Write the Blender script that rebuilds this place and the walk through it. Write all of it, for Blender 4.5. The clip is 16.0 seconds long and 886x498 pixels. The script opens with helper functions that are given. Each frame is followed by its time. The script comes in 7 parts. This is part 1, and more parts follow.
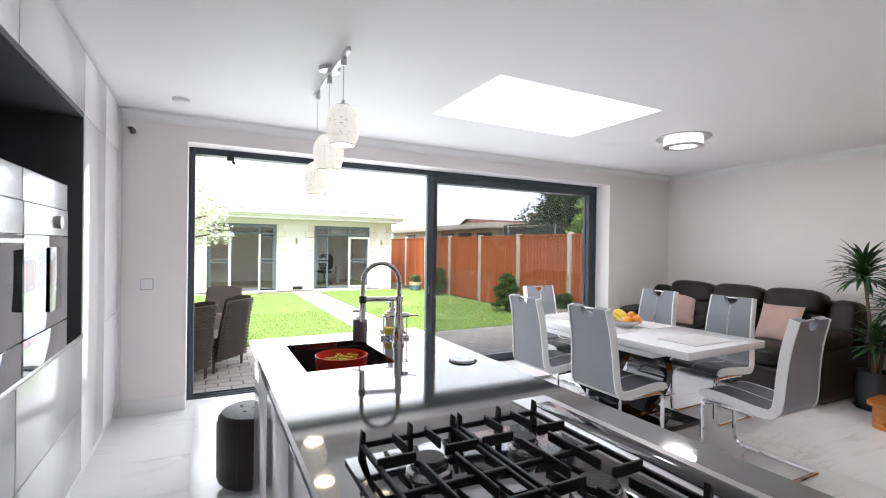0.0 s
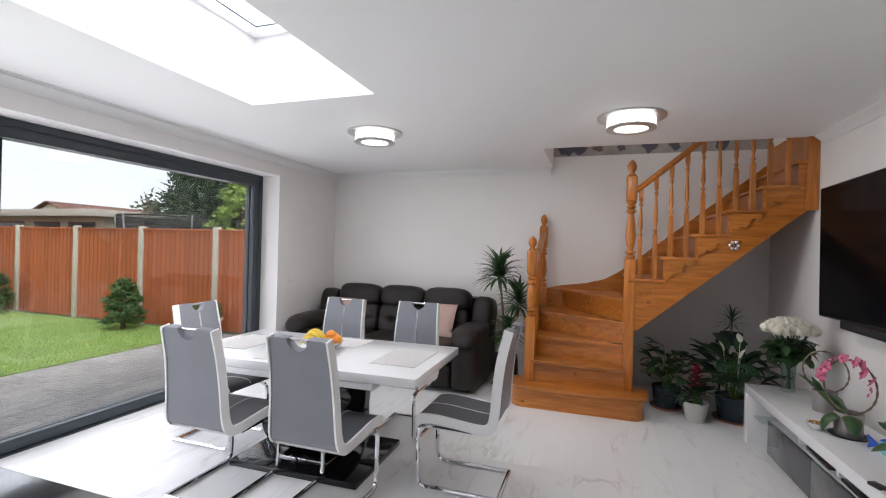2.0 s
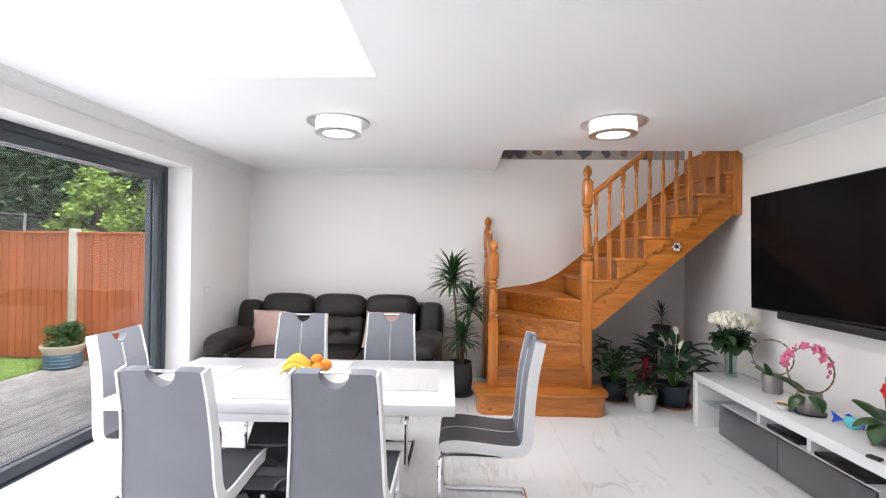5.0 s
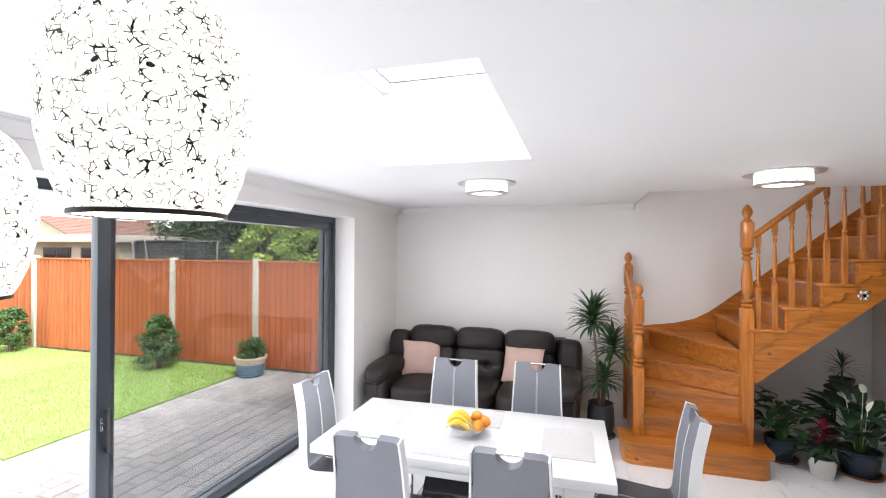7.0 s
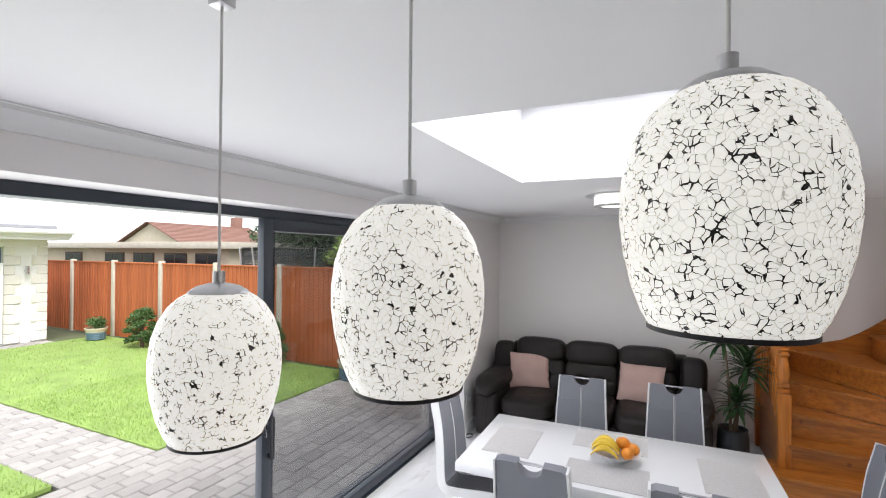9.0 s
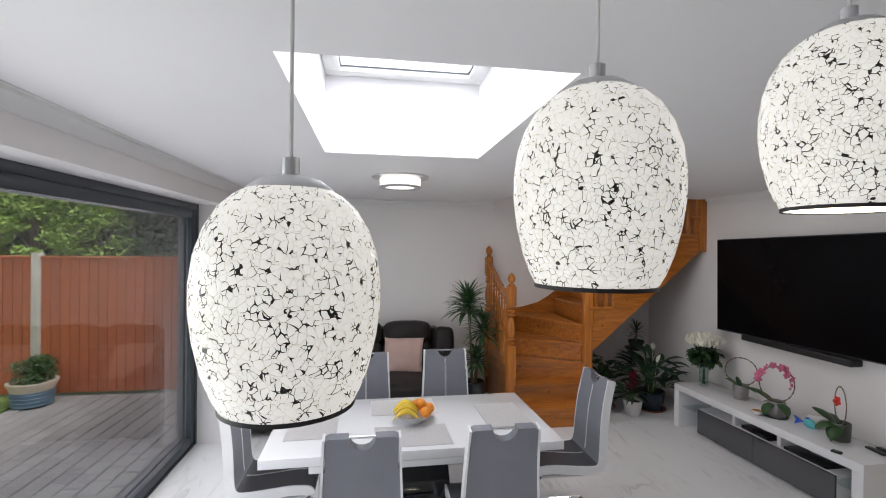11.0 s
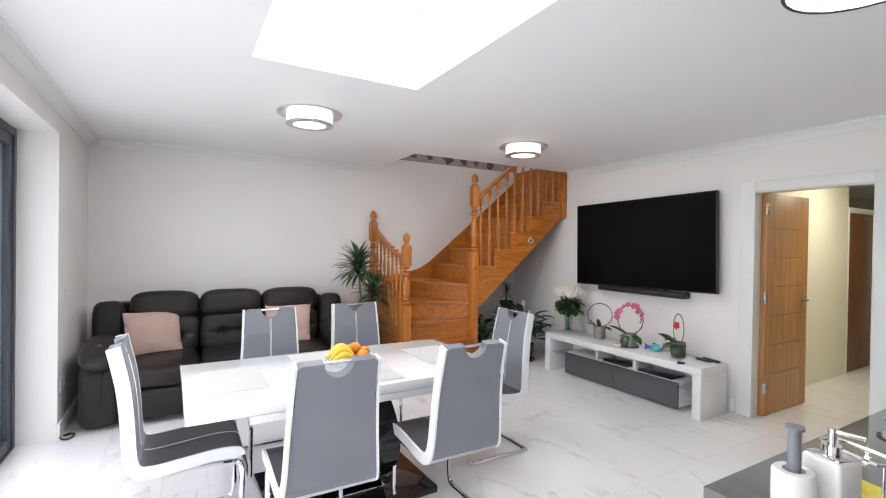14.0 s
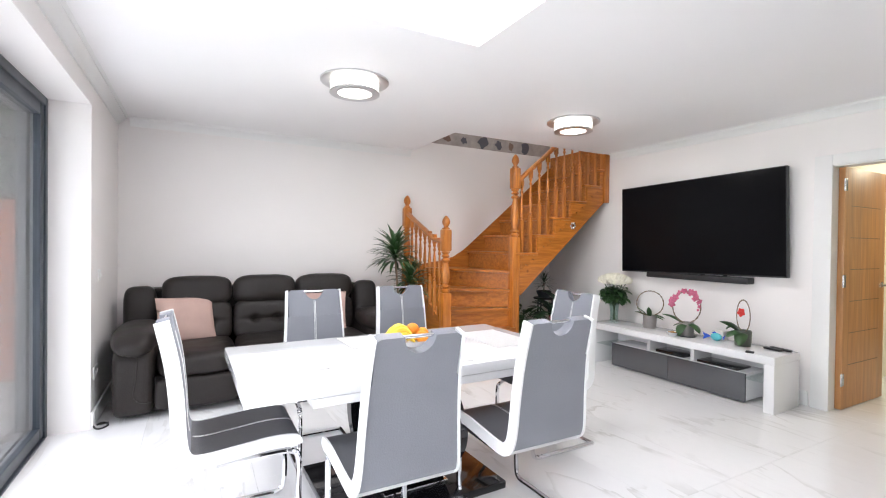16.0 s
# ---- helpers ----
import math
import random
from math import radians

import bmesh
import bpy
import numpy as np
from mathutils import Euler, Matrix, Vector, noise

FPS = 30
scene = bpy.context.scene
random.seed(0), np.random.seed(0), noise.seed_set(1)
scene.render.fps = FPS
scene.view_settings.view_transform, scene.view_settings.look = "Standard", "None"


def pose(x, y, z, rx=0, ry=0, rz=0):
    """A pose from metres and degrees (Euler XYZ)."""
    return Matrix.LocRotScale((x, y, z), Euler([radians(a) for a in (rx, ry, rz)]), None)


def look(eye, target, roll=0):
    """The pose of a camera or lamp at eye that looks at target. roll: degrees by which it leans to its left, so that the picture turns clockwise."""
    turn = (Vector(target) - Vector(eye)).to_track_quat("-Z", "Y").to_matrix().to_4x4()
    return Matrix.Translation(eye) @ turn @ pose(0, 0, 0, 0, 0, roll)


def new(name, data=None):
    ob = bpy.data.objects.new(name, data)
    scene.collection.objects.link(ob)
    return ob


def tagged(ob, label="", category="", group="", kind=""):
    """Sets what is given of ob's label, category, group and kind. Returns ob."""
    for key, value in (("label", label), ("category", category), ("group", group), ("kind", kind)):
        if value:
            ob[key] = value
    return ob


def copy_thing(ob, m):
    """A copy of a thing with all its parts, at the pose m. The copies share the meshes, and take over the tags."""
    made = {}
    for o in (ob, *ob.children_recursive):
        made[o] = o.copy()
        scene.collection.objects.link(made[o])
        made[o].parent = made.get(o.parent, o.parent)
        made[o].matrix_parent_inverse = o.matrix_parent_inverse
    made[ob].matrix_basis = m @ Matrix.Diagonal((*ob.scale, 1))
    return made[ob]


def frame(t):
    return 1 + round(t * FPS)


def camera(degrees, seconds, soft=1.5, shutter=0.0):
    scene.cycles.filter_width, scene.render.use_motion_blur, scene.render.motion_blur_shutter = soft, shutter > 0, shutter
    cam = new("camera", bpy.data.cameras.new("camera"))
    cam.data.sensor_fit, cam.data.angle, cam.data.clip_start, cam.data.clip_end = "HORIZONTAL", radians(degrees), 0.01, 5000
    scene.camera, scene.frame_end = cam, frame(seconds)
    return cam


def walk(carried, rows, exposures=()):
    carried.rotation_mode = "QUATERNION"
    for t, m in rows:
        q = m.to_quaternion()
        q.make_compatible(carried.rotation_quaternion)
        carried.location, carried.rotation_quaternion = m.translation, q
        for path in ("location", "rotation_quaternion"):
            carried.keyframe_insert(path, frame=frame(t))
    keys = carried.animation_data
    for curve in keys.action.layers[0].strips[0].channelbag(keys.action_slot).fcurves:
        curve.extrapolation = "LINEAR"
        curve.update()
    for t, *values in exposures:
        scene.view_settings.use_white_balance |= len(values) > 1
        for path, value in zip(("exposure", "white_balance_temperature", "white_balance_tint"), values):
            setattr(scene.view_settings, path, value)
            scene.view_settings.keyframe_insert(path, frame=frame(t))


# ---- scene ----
cam = camera(88.3, 16.0, 1.1)
PATH = [
    (0, (0.178, 0.164, 1.384), (1.097, 1.941, 1.375), 0.8),
    (0.5, (0.324, 0.324, 1.431), (1.444, 1.981, 1.418), 1.0),
    (1, (0.401, 0.525, 1.454), (1.865, 1.888, 1.439), 1.4),
    (1.5, (0.509, 0.778, 1.465), (2.256, 1.752, 1.452), 1.2),
    (2, (0.581, 1.101, 1.448), (2.478, 1.735, 1.449), 1.5),
    (2.5, (0.613, 1.406, 1.447), (2.576, 1.789, 1.458), 1.5),
    (3, (0.662, 1.691, 1.449), (2.647, 1.939, 1.451), 1.3),
    (3.5, (0.698, 1.911, 1.475), (2.693, 2.043, 1.47), 1.0),
    (6, (0.713, 2.038, 1.464), (2.712, 2.108, 1.479), 0.7),
    (6.5, (0.618, 2.096, 1.665), (2.615, 2.204, 1.681), 0.9),
    (7, (0.483, 2.198, 1.89), (2.397, 2.775, 1.896), 0.4),
    (7.5, (0.437, 2.309, 2.003), (2.191, 3.269, 1.994), 0.6),
    (8, (0.408, 2.424, 2.012), (2.142, 3.42, 2.011), 0.5),
    (10.3, (0.312, 2.952, 1.919), (2.301, 3.157, 1.92), 0.5),
    (10.5, (0.327, 3.008, 1.909), (2.326, 3.066, 1.9), 0.6),
    (11, (0.35, 3.144, 1.871), (2.327, 2.842, 1.86), 0.7),
    (11.5, (0.366, 3.298, 1.825), (2.266, 2.675, 1.809), 0.8),
    (12, (0.38, 3.42, 1.79), (2.167, 2.523, 1.778), 0.9),
    (12.5, (0.393, 3.516, 1.734), (2.125, 2.515, 1.722), 0.8),
    (13, (0.44, 3.581, 1.645), (2.168, 2.573, 1.629), 0.8),
    (13.5, (0.548, 3.634, 1.529), (2.278, 2.63, 1.512), 0.8),
    (14, (0.651, 3.752, 1.472), (2.386, 2.759, 1.454), 0.9),
    (14.5, (0.768, 3.843, 1.416), (2.504, 2.85, 1.393), 0.9),
    (15, (0.881, 3.882, 1.365), (2.62, 2.893, 1.341), 0.8),
    (15.5, (0.973, 3.894, 1.335), (2.719, 2.918, 1.31), 0.8),
    (16, (1.015, 3.891, 1.31), (2.775, 2.942, 1.289), 0.7),
]
EXPO = [(t, stops, 6250, 10) for t, stops in ((0.0, 0.25), (1.0, 0.06), (1.5, 0.0), (2.5, 0.44), (3.5, 0.75), (6.0, 0.8), (7.0, 0.75), (7.5, 0.68), (8.0, 0.22), (10.5, -0.25), (12.5, -0.5), (13.0, -0.38), (13.5, 0.1), (14.0, 0.5), (14.5, 0.78), (15.5, 0.82), (16.0, 0.88))]
walk(cam, [(t, look(eye, target, roll)) for t, eye, target, roll in PATH], EXPO)

# ---- world, sun, large lights ----
world = bpy.data.worlds.new("sky_world")
scene.world = world
world.use_nodes = True
wn, wl = world.node_tree.nodes, world.node_tree.links
wn.clear()
w_out = wn.new("ShaderNodeOutputWorld")
w_bg = wn.new("ShaderNodeBackground")
w_sky = wn.new("ShaderNodeTexSky")
w_sky.sky_type = "NISHITA"
w_sky.sun_disc = False
w_sky.sun_elevation, w_sky.sun_rotation = radians(56), radians(208)
w_mix = wn.new("ShaderNodeMix")
w_mix.data_type = "RGBA"
w_cloud = wn.new("ShaderNodeTexNoise")
w_cloud.inputs["Scale"].default_value = 2.2
w_cloud.inputs["Detail"].default_value = 7.0
w_coord = wn.new("ShaderNodeTexCoord")
w_map = wn.new("ShaderNodeMapping")
w_map.inputs["Scale"].default_value = (1, 1, 3.2)
w_ramp = wn.new("ShaderNodeValToRGB")
w_ramp.color_ramp.elements[0].position, w_ramp.color_ramp.elements[0].color = 0.34, (0.8, 0.8, 0.8, 1)
w_ramp.color_ramp.elements[1].position, w_ramp.color_ramp.elements[1].color = 0.62, (0.93, 0.93, 0.93, 1)
wl.new(w_coord.outputs["Generated"], w_map.inputs["Vector"])
wl.new(w_map.outputs["Vector"], w_cloud.inputs["Vector"])
wl.new(w_cloud.outputs["Fac"], w_ramp.inputs["Fac"])
wl.new(w_ramp.outputs["Color"], w_mix.inputs["Factor"])
wl.new(w_sky.outputs["Color"], w_mix.inputs["A"])
w_mix.inputs["B"].default_value = (9.6, 9.5, 9.8, 1)
wl.new(w_mix.outputs["Result"], w_bg.inputs["Color"])
w_bg.inputs["Strength"].default_value = 0.22
wl.new(w_bg.outputs["Background"], w_out.inputs["Surface"])

sun = new("sun", bpy.data.lights.new("sun", "SUN"))
sun.data.energy, sun.data.angle, sun.data.color = 5.0, radians(28), (1.0, 0.97, 0.92)
sun.matrix_world = look((0, 0, 10), (3.2, 6.0, 0.0))


def area_lamp(name, eye, target, sx, sy, watts, colour=(0.975, 0.975, 1.01)):
    lamp = new(name, bpy.data.lights.new(name, "AREA"))
    lamp.data.shape, lamp.data.size, lamp.data.size_y = "RECTANGLE", sx, sy
    lamp.data.energy, lamp.data.color = watts, colour
    lamp.matrix_world = look(eye, target)
    return lamp


area_lamp("door_daylight", (2.48, 5.02, 1.15), (2.48, 0, 1.75), 4.7, 2.1, 54)
area_lamp("skylight_daylight", (2.49, 2.96, 3.05), (2.49, 2.97, 0), 1.35, 0.85, 24)


# ---- materials ----
def shade(name, colour, rough=0.5, metal=0.0, vary=0.12, scale=6.0, bump=0.05, fine=90.0, stretch=(1, 1, 1), coat=0.0, spec=0.5, per_piece=0.0, where="Object"):
    """A surface with broad tone variation, fine grain and slight relief."""
    m = bpy.data.materials.new(name)
    m.use_nodes = True
    n, l = m.node_tree.nodes, m.node_tree.links
    b = n["Principled BSDF"]
    b.inputs["Roughness"].default_value, b.inputs["Metallic"].default_value = rough, metal
    b.inputs["Coat Weight"].default_value, b.inputs["Specular IOR Level"].default_value = coat, spec
    b.inputs["Coat Roughness"].default_value = 0.05
    coord, mapping = n.new("ShaderNodeTexCoord"), n.new("ShaderNodeMapping")
    mapping.inputs["Scale"].default_value = stretch
    geo = n.new("ShaderNodeNewGeometry")
    l.new(geo.outputs["Position"] if where == "World" else coord.outputs["Object"], mapping.inputs["Vector"])
    broad, grain = n.new("ShaderNodeTexNoise"), n.new("ShaderNodeTexNoise")
    broad.inputs["Scale"].default_value, broad.inputs["Detail"].default_value = scale, 5
    grain.inputs["Scale"].default_value, grain.inputs["Detail"].default_value = fine, 3
    l.new(mapping.outputs["Vector"], broad.inputs["Vector"])
    l.new(mapping.outputs["Vector"], grain.inputs["Vector"])
    add = n.new("ShaderNodeMath")
    add.operation = "MULTIPLY_ADD"
    add.inputs[1].default_value = 0.35
    l.new(grain.outputs["Fac"], add.inputs[0])
    l.new(broad.outputs["Fac"], add.inputs[2])
    last = add.outputs[0]
    if per_piece:
        info, more = n.new("ShaderNodeObjectInfo"), n.new("ShaderNodeMath")
        more.operation = "MULTIPLY_ADD"
        more.inputs[1].default_value = per_piece
        l.new(info.outputs["Random"], more.inputs[0])
        l.new(last, more.inputs[2])
        isl, more2 = n.new("ShaderNodeNewGeometry"), n.new("ShaderNodeMath")
        more2.operation = "MULTIPLY_ADD"
        more2.inputs[1].default_value = per_piece
        l.new(isl.outputs["Random Per Island"], more2.inputs[0])
        l.new(more.outputs[0], more2.inputs[2])
        last = more2.outputs[0]
    ramp = n.new("ShaderNodeMapRange")
    ramp.inputs["From Min"].default_value, ramp.inputs["From Max"].default_value = 0.3, 1.05 + 1.2 * per_piece
    ramp.inputs["To Min"].default_value, ramp.inputs["To Max"].default_value = 1 - vary, 1 + vary
    l.new(last, ramp.inputs["Value"])
    mul = n.new("ShaderNodeVectorMath")
    mul.operation = "SCALE"
    mul.inputs[0].default_value = colour
    l.new(ramp.outputs["Result"], mul.inputs["Scale"])
    l.new(mul.outputs["Vector"], b.inputs["Base Color"])
    if bump:
        bm_node = n.new("ShaderNodeBump")
        bm_node.inputs["Strength"].default_value, bm_node.inputs["Distance"].default_value = min(1.0, bump * 4), 0.004
        l.new(grain.outputs["Fac"], bm_node.inputs["Height"])
        l.new(bm_node.outputs["Normal"], b.inputs["Normal"])
    rr = n.new("ShaderNodeMapRange")
    rr.inputs["To Min"].default_value, rr.inputs["To Max"].default_value = max(0.02, rough * 0.8), min(1.0, rough * 1.2)
    l.new(broad.outputs["Fac"], rr.inputs["Value"])
    l.new(rr.outputs["Result"], b.inputs["Roughness"])
    return m


def marble_floor():
    m = shade("white_marble_tile", (0.80, 0.795, 0.80), 0.09, 0, 0.04, 1.2, 0.0, 20, where="World")
    n, l = m.node_tree.nodes, m.node_tree.links
    b = n["Principled BSDF"]
    geo, info = n.new("ShaderNodeNewGeometry"), n.new("ShaderNodeObjectInfo")
    off, addv = n.new("ShaderNodeVectorMath"), n.new("ShaderNodeVectorMath")
    off.operation, addv.operation = "SCALE", "ADD"
    off.inputs[0].default_value = (17, 9, 5)
    l.new(info.outputs["Random"], off.inputs["Scale"])
    l.new(geo.outputs["Position"], addv.inputs[0])
    l.new(off.outputs["Vector"], addv.inputs[1])
    mp = n.new("ShaderNodeMapping")
    mp.inputs["Rotation"].default_value = (0, 0, 0.7)
    mp.inputs["Scale"].default_value = (0.55, 2.4, 1)
    l.new(addv.outputs["Vector"], mp.inputs["Vector"])
    v, patch = n.new("ShaderNodeTexNoise"), n.new("ShaderNodeTexNoise")
    v.inputs["Scale"].default_value, v.inputs["Detail"].default_value, v.inputs["Distortion"].default_value = 1.5, 7, 0.9
    patch.inputs["Scale"].default_value, patch.inputs["Detail"].default_value = 2.1, 3
    l.new(mp.outputs["Vector"], v.inputs["Vector"])
    l.new(addv.outputs["Vector"], patch.inputs["Vector"])
    ramp = n.new("ShaderNodeValToRGB")
    e = ramp.color_ramp.elements
    e[0].position, e[0].color = 0.455, (1, 1, 1, 1)
    e[1].position, e[1].color = 0.514, (1, 1, 1, 1)
    mid = e.new(0.505)
    mid.color = (0.58, 0.565, 0.535, 1)
    l.new(v.outputs["Fac"], ramp.inputs["Fac"])
    fade = n.new("ShaderNodeMapRange")
    fade.inputs["From Min"].default_value, fade.inputs["From Max"].default_value = 0.45, 0.64
    fade.inputs["To Min"].default_value, fade.inputs["To Max"].default_value = 0.03, 0.5
    l.new(patch.outputs["Fac"], fade.inputs["Value"])
    mix = n.new("ShaderNodeMix")
    mix.data_type, mix.blend_type = "RGBA", "MULTIPLY"
    l.new(fade.outputs["Result"], mix.inputs["Factor"])
    old = b.inputs["Base Color"].links[0].from_socket
    l.new(old, mix.inputs["A"])
    l.new(ramp.outputs["Color"], mix.inputs["B"])
    l.new(mix.outputs["Result"], b.inputs["Base Color"])
    return m


def wood(name, colour, rough=0.32, grain=(1.2, 14, 14), coat=0.25, knots=True, streaks=0.6):
    m = shade(name, colour, rough, 0, 0.48, 1.7, 0.012, 5, stretch=grain, coat=coat, per_piece=0.3)
    n, l = m.node_tree.nodes, m.node_tree.links
    b = n["Principled BSDF"]
    coord, mp, info, move = n.new("ShaderNodeTexCoord"), n.new("ShaderNodeMapping"), n.new("ShaderNodeObjectInfo"), n.new("ShaderNodeVectorMath")
    mp.inputs["Scale"].default_value = grain
    move.operation = "ADD"
    l.new(coord.outputs["Object"], mp.inputs["Vector"])
    l.new(mp.outputs["Vector"], move.inputs[0])
    l.new(info.outputs["Random"], move.inputs[1])
    streak, tone, over = n.new("ShaderNodeTexNoise"), n.new("ShaderNodeValToRGB"), n.new("ShaderNodeMix")
    streak.inputs["Scale"].default_value, streak.inputs["Detail"].default_value, streak.inputs["Distortion"].default_value = 2.6, 6, 0.7
    l.new(move.outputs["Vector"], streak.inputs["Vector"])
    tone.color_ramp.elements[0].position, tone.color_ramp.elements[0].color = 0.36, (0.55, 0.42, 0.3, 1)
    tone.color_ramp.elements[1].position, tone.color_ramp.elements[1].color = 0.62, (1.0, 1.0, 1.0, 1)
    l.new(streak.outputs["Fac"], tone.inputs["Fac"])
    over.data_type, over.blend_type = "RGBA", "MULTIPLY"
    over.inputs["Factor"].default_value = streaks
    l.new(b.inputs["Base Color"].links[0].from_socket, over.inputs["A"])
    l.new(tone.outputs["Color"], over.inputs["B"])
    l.new(over.outputs["Result"], b.inputs["Base Color"])
    if knots:
        coord, vor, ramp, mix = n.new("ShaderNodeTexCoord"), n.new("ShaderNodeTexVoronoi"), n.new("ShaderNodeValToRGB"), n.new("ShaderNodeMix")
        vor.inputs["Scale"].default_value = 5.0
        l.new(coord.outputs["Object"], vor.inputs["Vector"])
        ramp.color_ramp.elements[0].position, ramp.color_ramp.elements[0].color = 0.04, (0.35, 0.27, 0.2, 1)
        ramp.color_ramp.elements[1].position, ramp.color_ramp.elements[1].color = 0.11, (1, 1, 1, 1)
        l.new(vor.outputs["Distance"], ramp.inputs["Fac"])
        mix.data_type, mix.blend_type = "RGBA", "MULTIPLY"
        mix.inputs["Factor"].default_value = 0.8
        l.new(b.inputs["Base Color"].links[0].from_socket, mix.inputs["A"])
        l.new(ramp.outputs["Color"], mix.inputs["B"])
        l.new(mix.outputs["Result"], b.inputs["Base Color"])
    return m


def glass(name, tint=(1, 1, 1), rough=0.0):
    """Clear pane: mostly see-through, with a mirror sheen that grows at a slant."""
    m = bpy.data.materials.new(name)
    m.use_nodes = True
    n, l = m.node_tree.nodes, m.node_tree.links
    n.remove(n["Principled BSDF"])
    tr, gl, mix, fr = n.new("ShaderNodeBsdfTransparent"), n.new("ShaderNodeBsdfGlossy"), n.new("ShaderNodeMixShader"), n.new("ShaderNodeLayerWeight")
    tr.inputs["Color"].default_value = (*tint, 1)
    gl.inputs["Roughness"].default_value = rough
    power, lift = n.new("ShaderNodeMath"), n.new("ShaderNodeMath")
    power.operation, lift.operation = "POWER", "MULTIPLY_ADD"
    power.inputs[1].default_value = 5.0
    lift.inputs[1].default_value, lift.inputs[2].default_value = 0.9, 0.03
    l.new(fr.outputs["Facing"], power.inputs[0])
    l.new(power.outputs[0], lift.inputs[0])
    l.new(lift.outputs[0], mix.inputs["Fac"])
    l.new(tr.outputs["BSDF"], mix.inputs[1])
    l.new(gl.outputs["BSDF"], mix.inputs[2])
    l.new(mix.outputs["Shader"], n["Material Output"].inputs["Surface"])
    return m


def glow(name, colour, strength):
    m = bpy.data.materials.new(name)
    m.use_nodes = True
    b = m.node_tree.nodes["Principled BSDF"]
    b.inputs["Base Color"].default_value = (*colour, 1)
    b.inputs["Emission Color"].default_value = (*colour, 1)
    b.inputs["Emission Strength"].default_value = strength
    return m


M_WALL = shade("wall_paint", (0.85, 0.82, 0.805), 0.55, 0, 0.025, 1.5, 0.02, 120, where="World")
M_CEIL = shade("ceiling_paint", (0.90, 0.89, 0.895), 0.6, 0, 0.02, 1.2, 0.02, 120, where="World")
M_TRIM = shade("white_trim_paint", (0.82, 0.82, 0.81), 0.35, 0, 0.02, 3, 0.0)
M_FLOOR = marble_floor()
M_GROUT = shade("pale_grout", (0.74, 0.735, 0.73), 0.5)
M_ANTH = shade("anthracite_aluminium", (0.035, 0.045, 0.058), 0.38, 0.0, 0.1, 4, 0.02, 200)
M_GLASS = glass("window_glass", (0.84, 0.845, 0.85))
M_WHITE = shade("white_gloss_lacquer", (0.80, 0.80, 0.81), 0.12, 0, 0.02, 3, 0.0, coat=0.4)
M_GREYGL = shade("grey_gloss_lacquer", (0.09, 0.092, 0.10), 0.15, 0, 0.05, 3, 0.0, coat=0.3)
M_CHROME = shade("chrome", (0.78, 0.78, 0.80), 0.06, 1.0, 0.03, 8, 0.0)
M_STEEL = shade("brushed_steel", (0.55, 0.55, 0.56), 0.24, 1.0, 0.08, 10, 0.02, 220, stretch=(1, 12, 1))
M_BLACK = shade("black_gloss", (0.008, 0.008, 0.010), 0.08, 0, 0.1, 5, 0.0, coat=0.3)
M_BLACKMAT = shade("black_matt_plastic", (0.018, 0.018, 0.02), 0.45, 0, 0.15, 8, 0.03)
M_IRON = shade("cast_iron", (0.016, 0.016, 0.018), 0.5, 0, 0.2, 18, 0.12, 160)
M_LEATHER = shade("black_brown_leather", (0.018, 0.0145, 0.0135), 0.42, 0, 0.3, 5, 0.16, 130, spec=0.3)
M_CHAIRG = shade("grey_faux_leather", (0.195, 0.20, 0.228), 0.42, 0, 0.1, 5, 0.08, 180)
M_CHAIRD = shade("dark_grey_faux_leather", (0.06, 0.061, 0.068), 0.4, 0, 0.12, 5, 0.08, 180)
M_CHAIRW = shade("white_faux_leather", (0.78, 0.78, 0.78), 0.38, 0, 0.04, 5, 0.05, 160)
M_PINE = wood("honey_pine", (0.45, 0.158, 0.025))
M_PINEY = wood("honey_pine_across", (0.45, 0.158, 0.025), grain=(14, 1.2, 14))
M_PINEZ = wood("honey_pine_upright", (0.45, 0.158, 0.025), grain=(14, 14, 1.2))
M_SATIN = shade("satin_steel", (0.66, 0.66, 0.67), 0.36, 0.9, 0.05, 10, 0.02, 220)
M_SMOKE = shade("smoked_glass", (0.010, 0.010, 0.012), 0.07, 0, 0.1, 6, 0.0)
M_OAK = wood("oak_veneer", (0.42, 0.21, 0.078), 0.42, (11, 11, 0.8), 0.05, False, 0.45)
M_WALNUT = wood("dark_oak_veneer", (0.20, 0.085, 0.035), 0.42, (11, 11, 0.8), 0.05, False)
M_QUARTZ = shade("dark_grey_quartz", (0.05, 0.05, 0.055), 0.06, 0, 0.12, 30, 0.0, 300, coat=1.0, spec=1.0)
M_QUARTZ.node_tree.nodes["Principled BSDF"].inputs["Coat IOR"].default_value = 1.65
M_PINK = shade("blush_velvet", (0.50, 0.345, 0.30), 0.85, 0, 0.14, 7, 0.15, 240)


# ---- mesh helpers ----
def join(bm, other, m=None):
    if m is not None:
        other.transform(m)
    me = bpy.data.meshes.new("tmp")
    other.to_mesh(me)
    other.free()
    bm.from_mesh(me)
    bpy.data.meshes.remove(me)
    return bm


def box(bm, a, b, bevel=0.0, seg=2, m=None):
    """A block from corner a to corner b, with rounded edges."""
    o = bmesh.new()
    bmesh.ops.create_cube(o, size=1)
    for v in o.verts:
        v.co = Vector([(a[i] + b[i]) / 2 + v.co[i] * (b[i] - a[i]) for i in range(3)])
    if bevel:
        bmesh.ops.bevel(o, geom=list(o.edges), offset=bevel, segments=seg, profile=0.5, affect="EDGES")
    return join(bm, o, m)


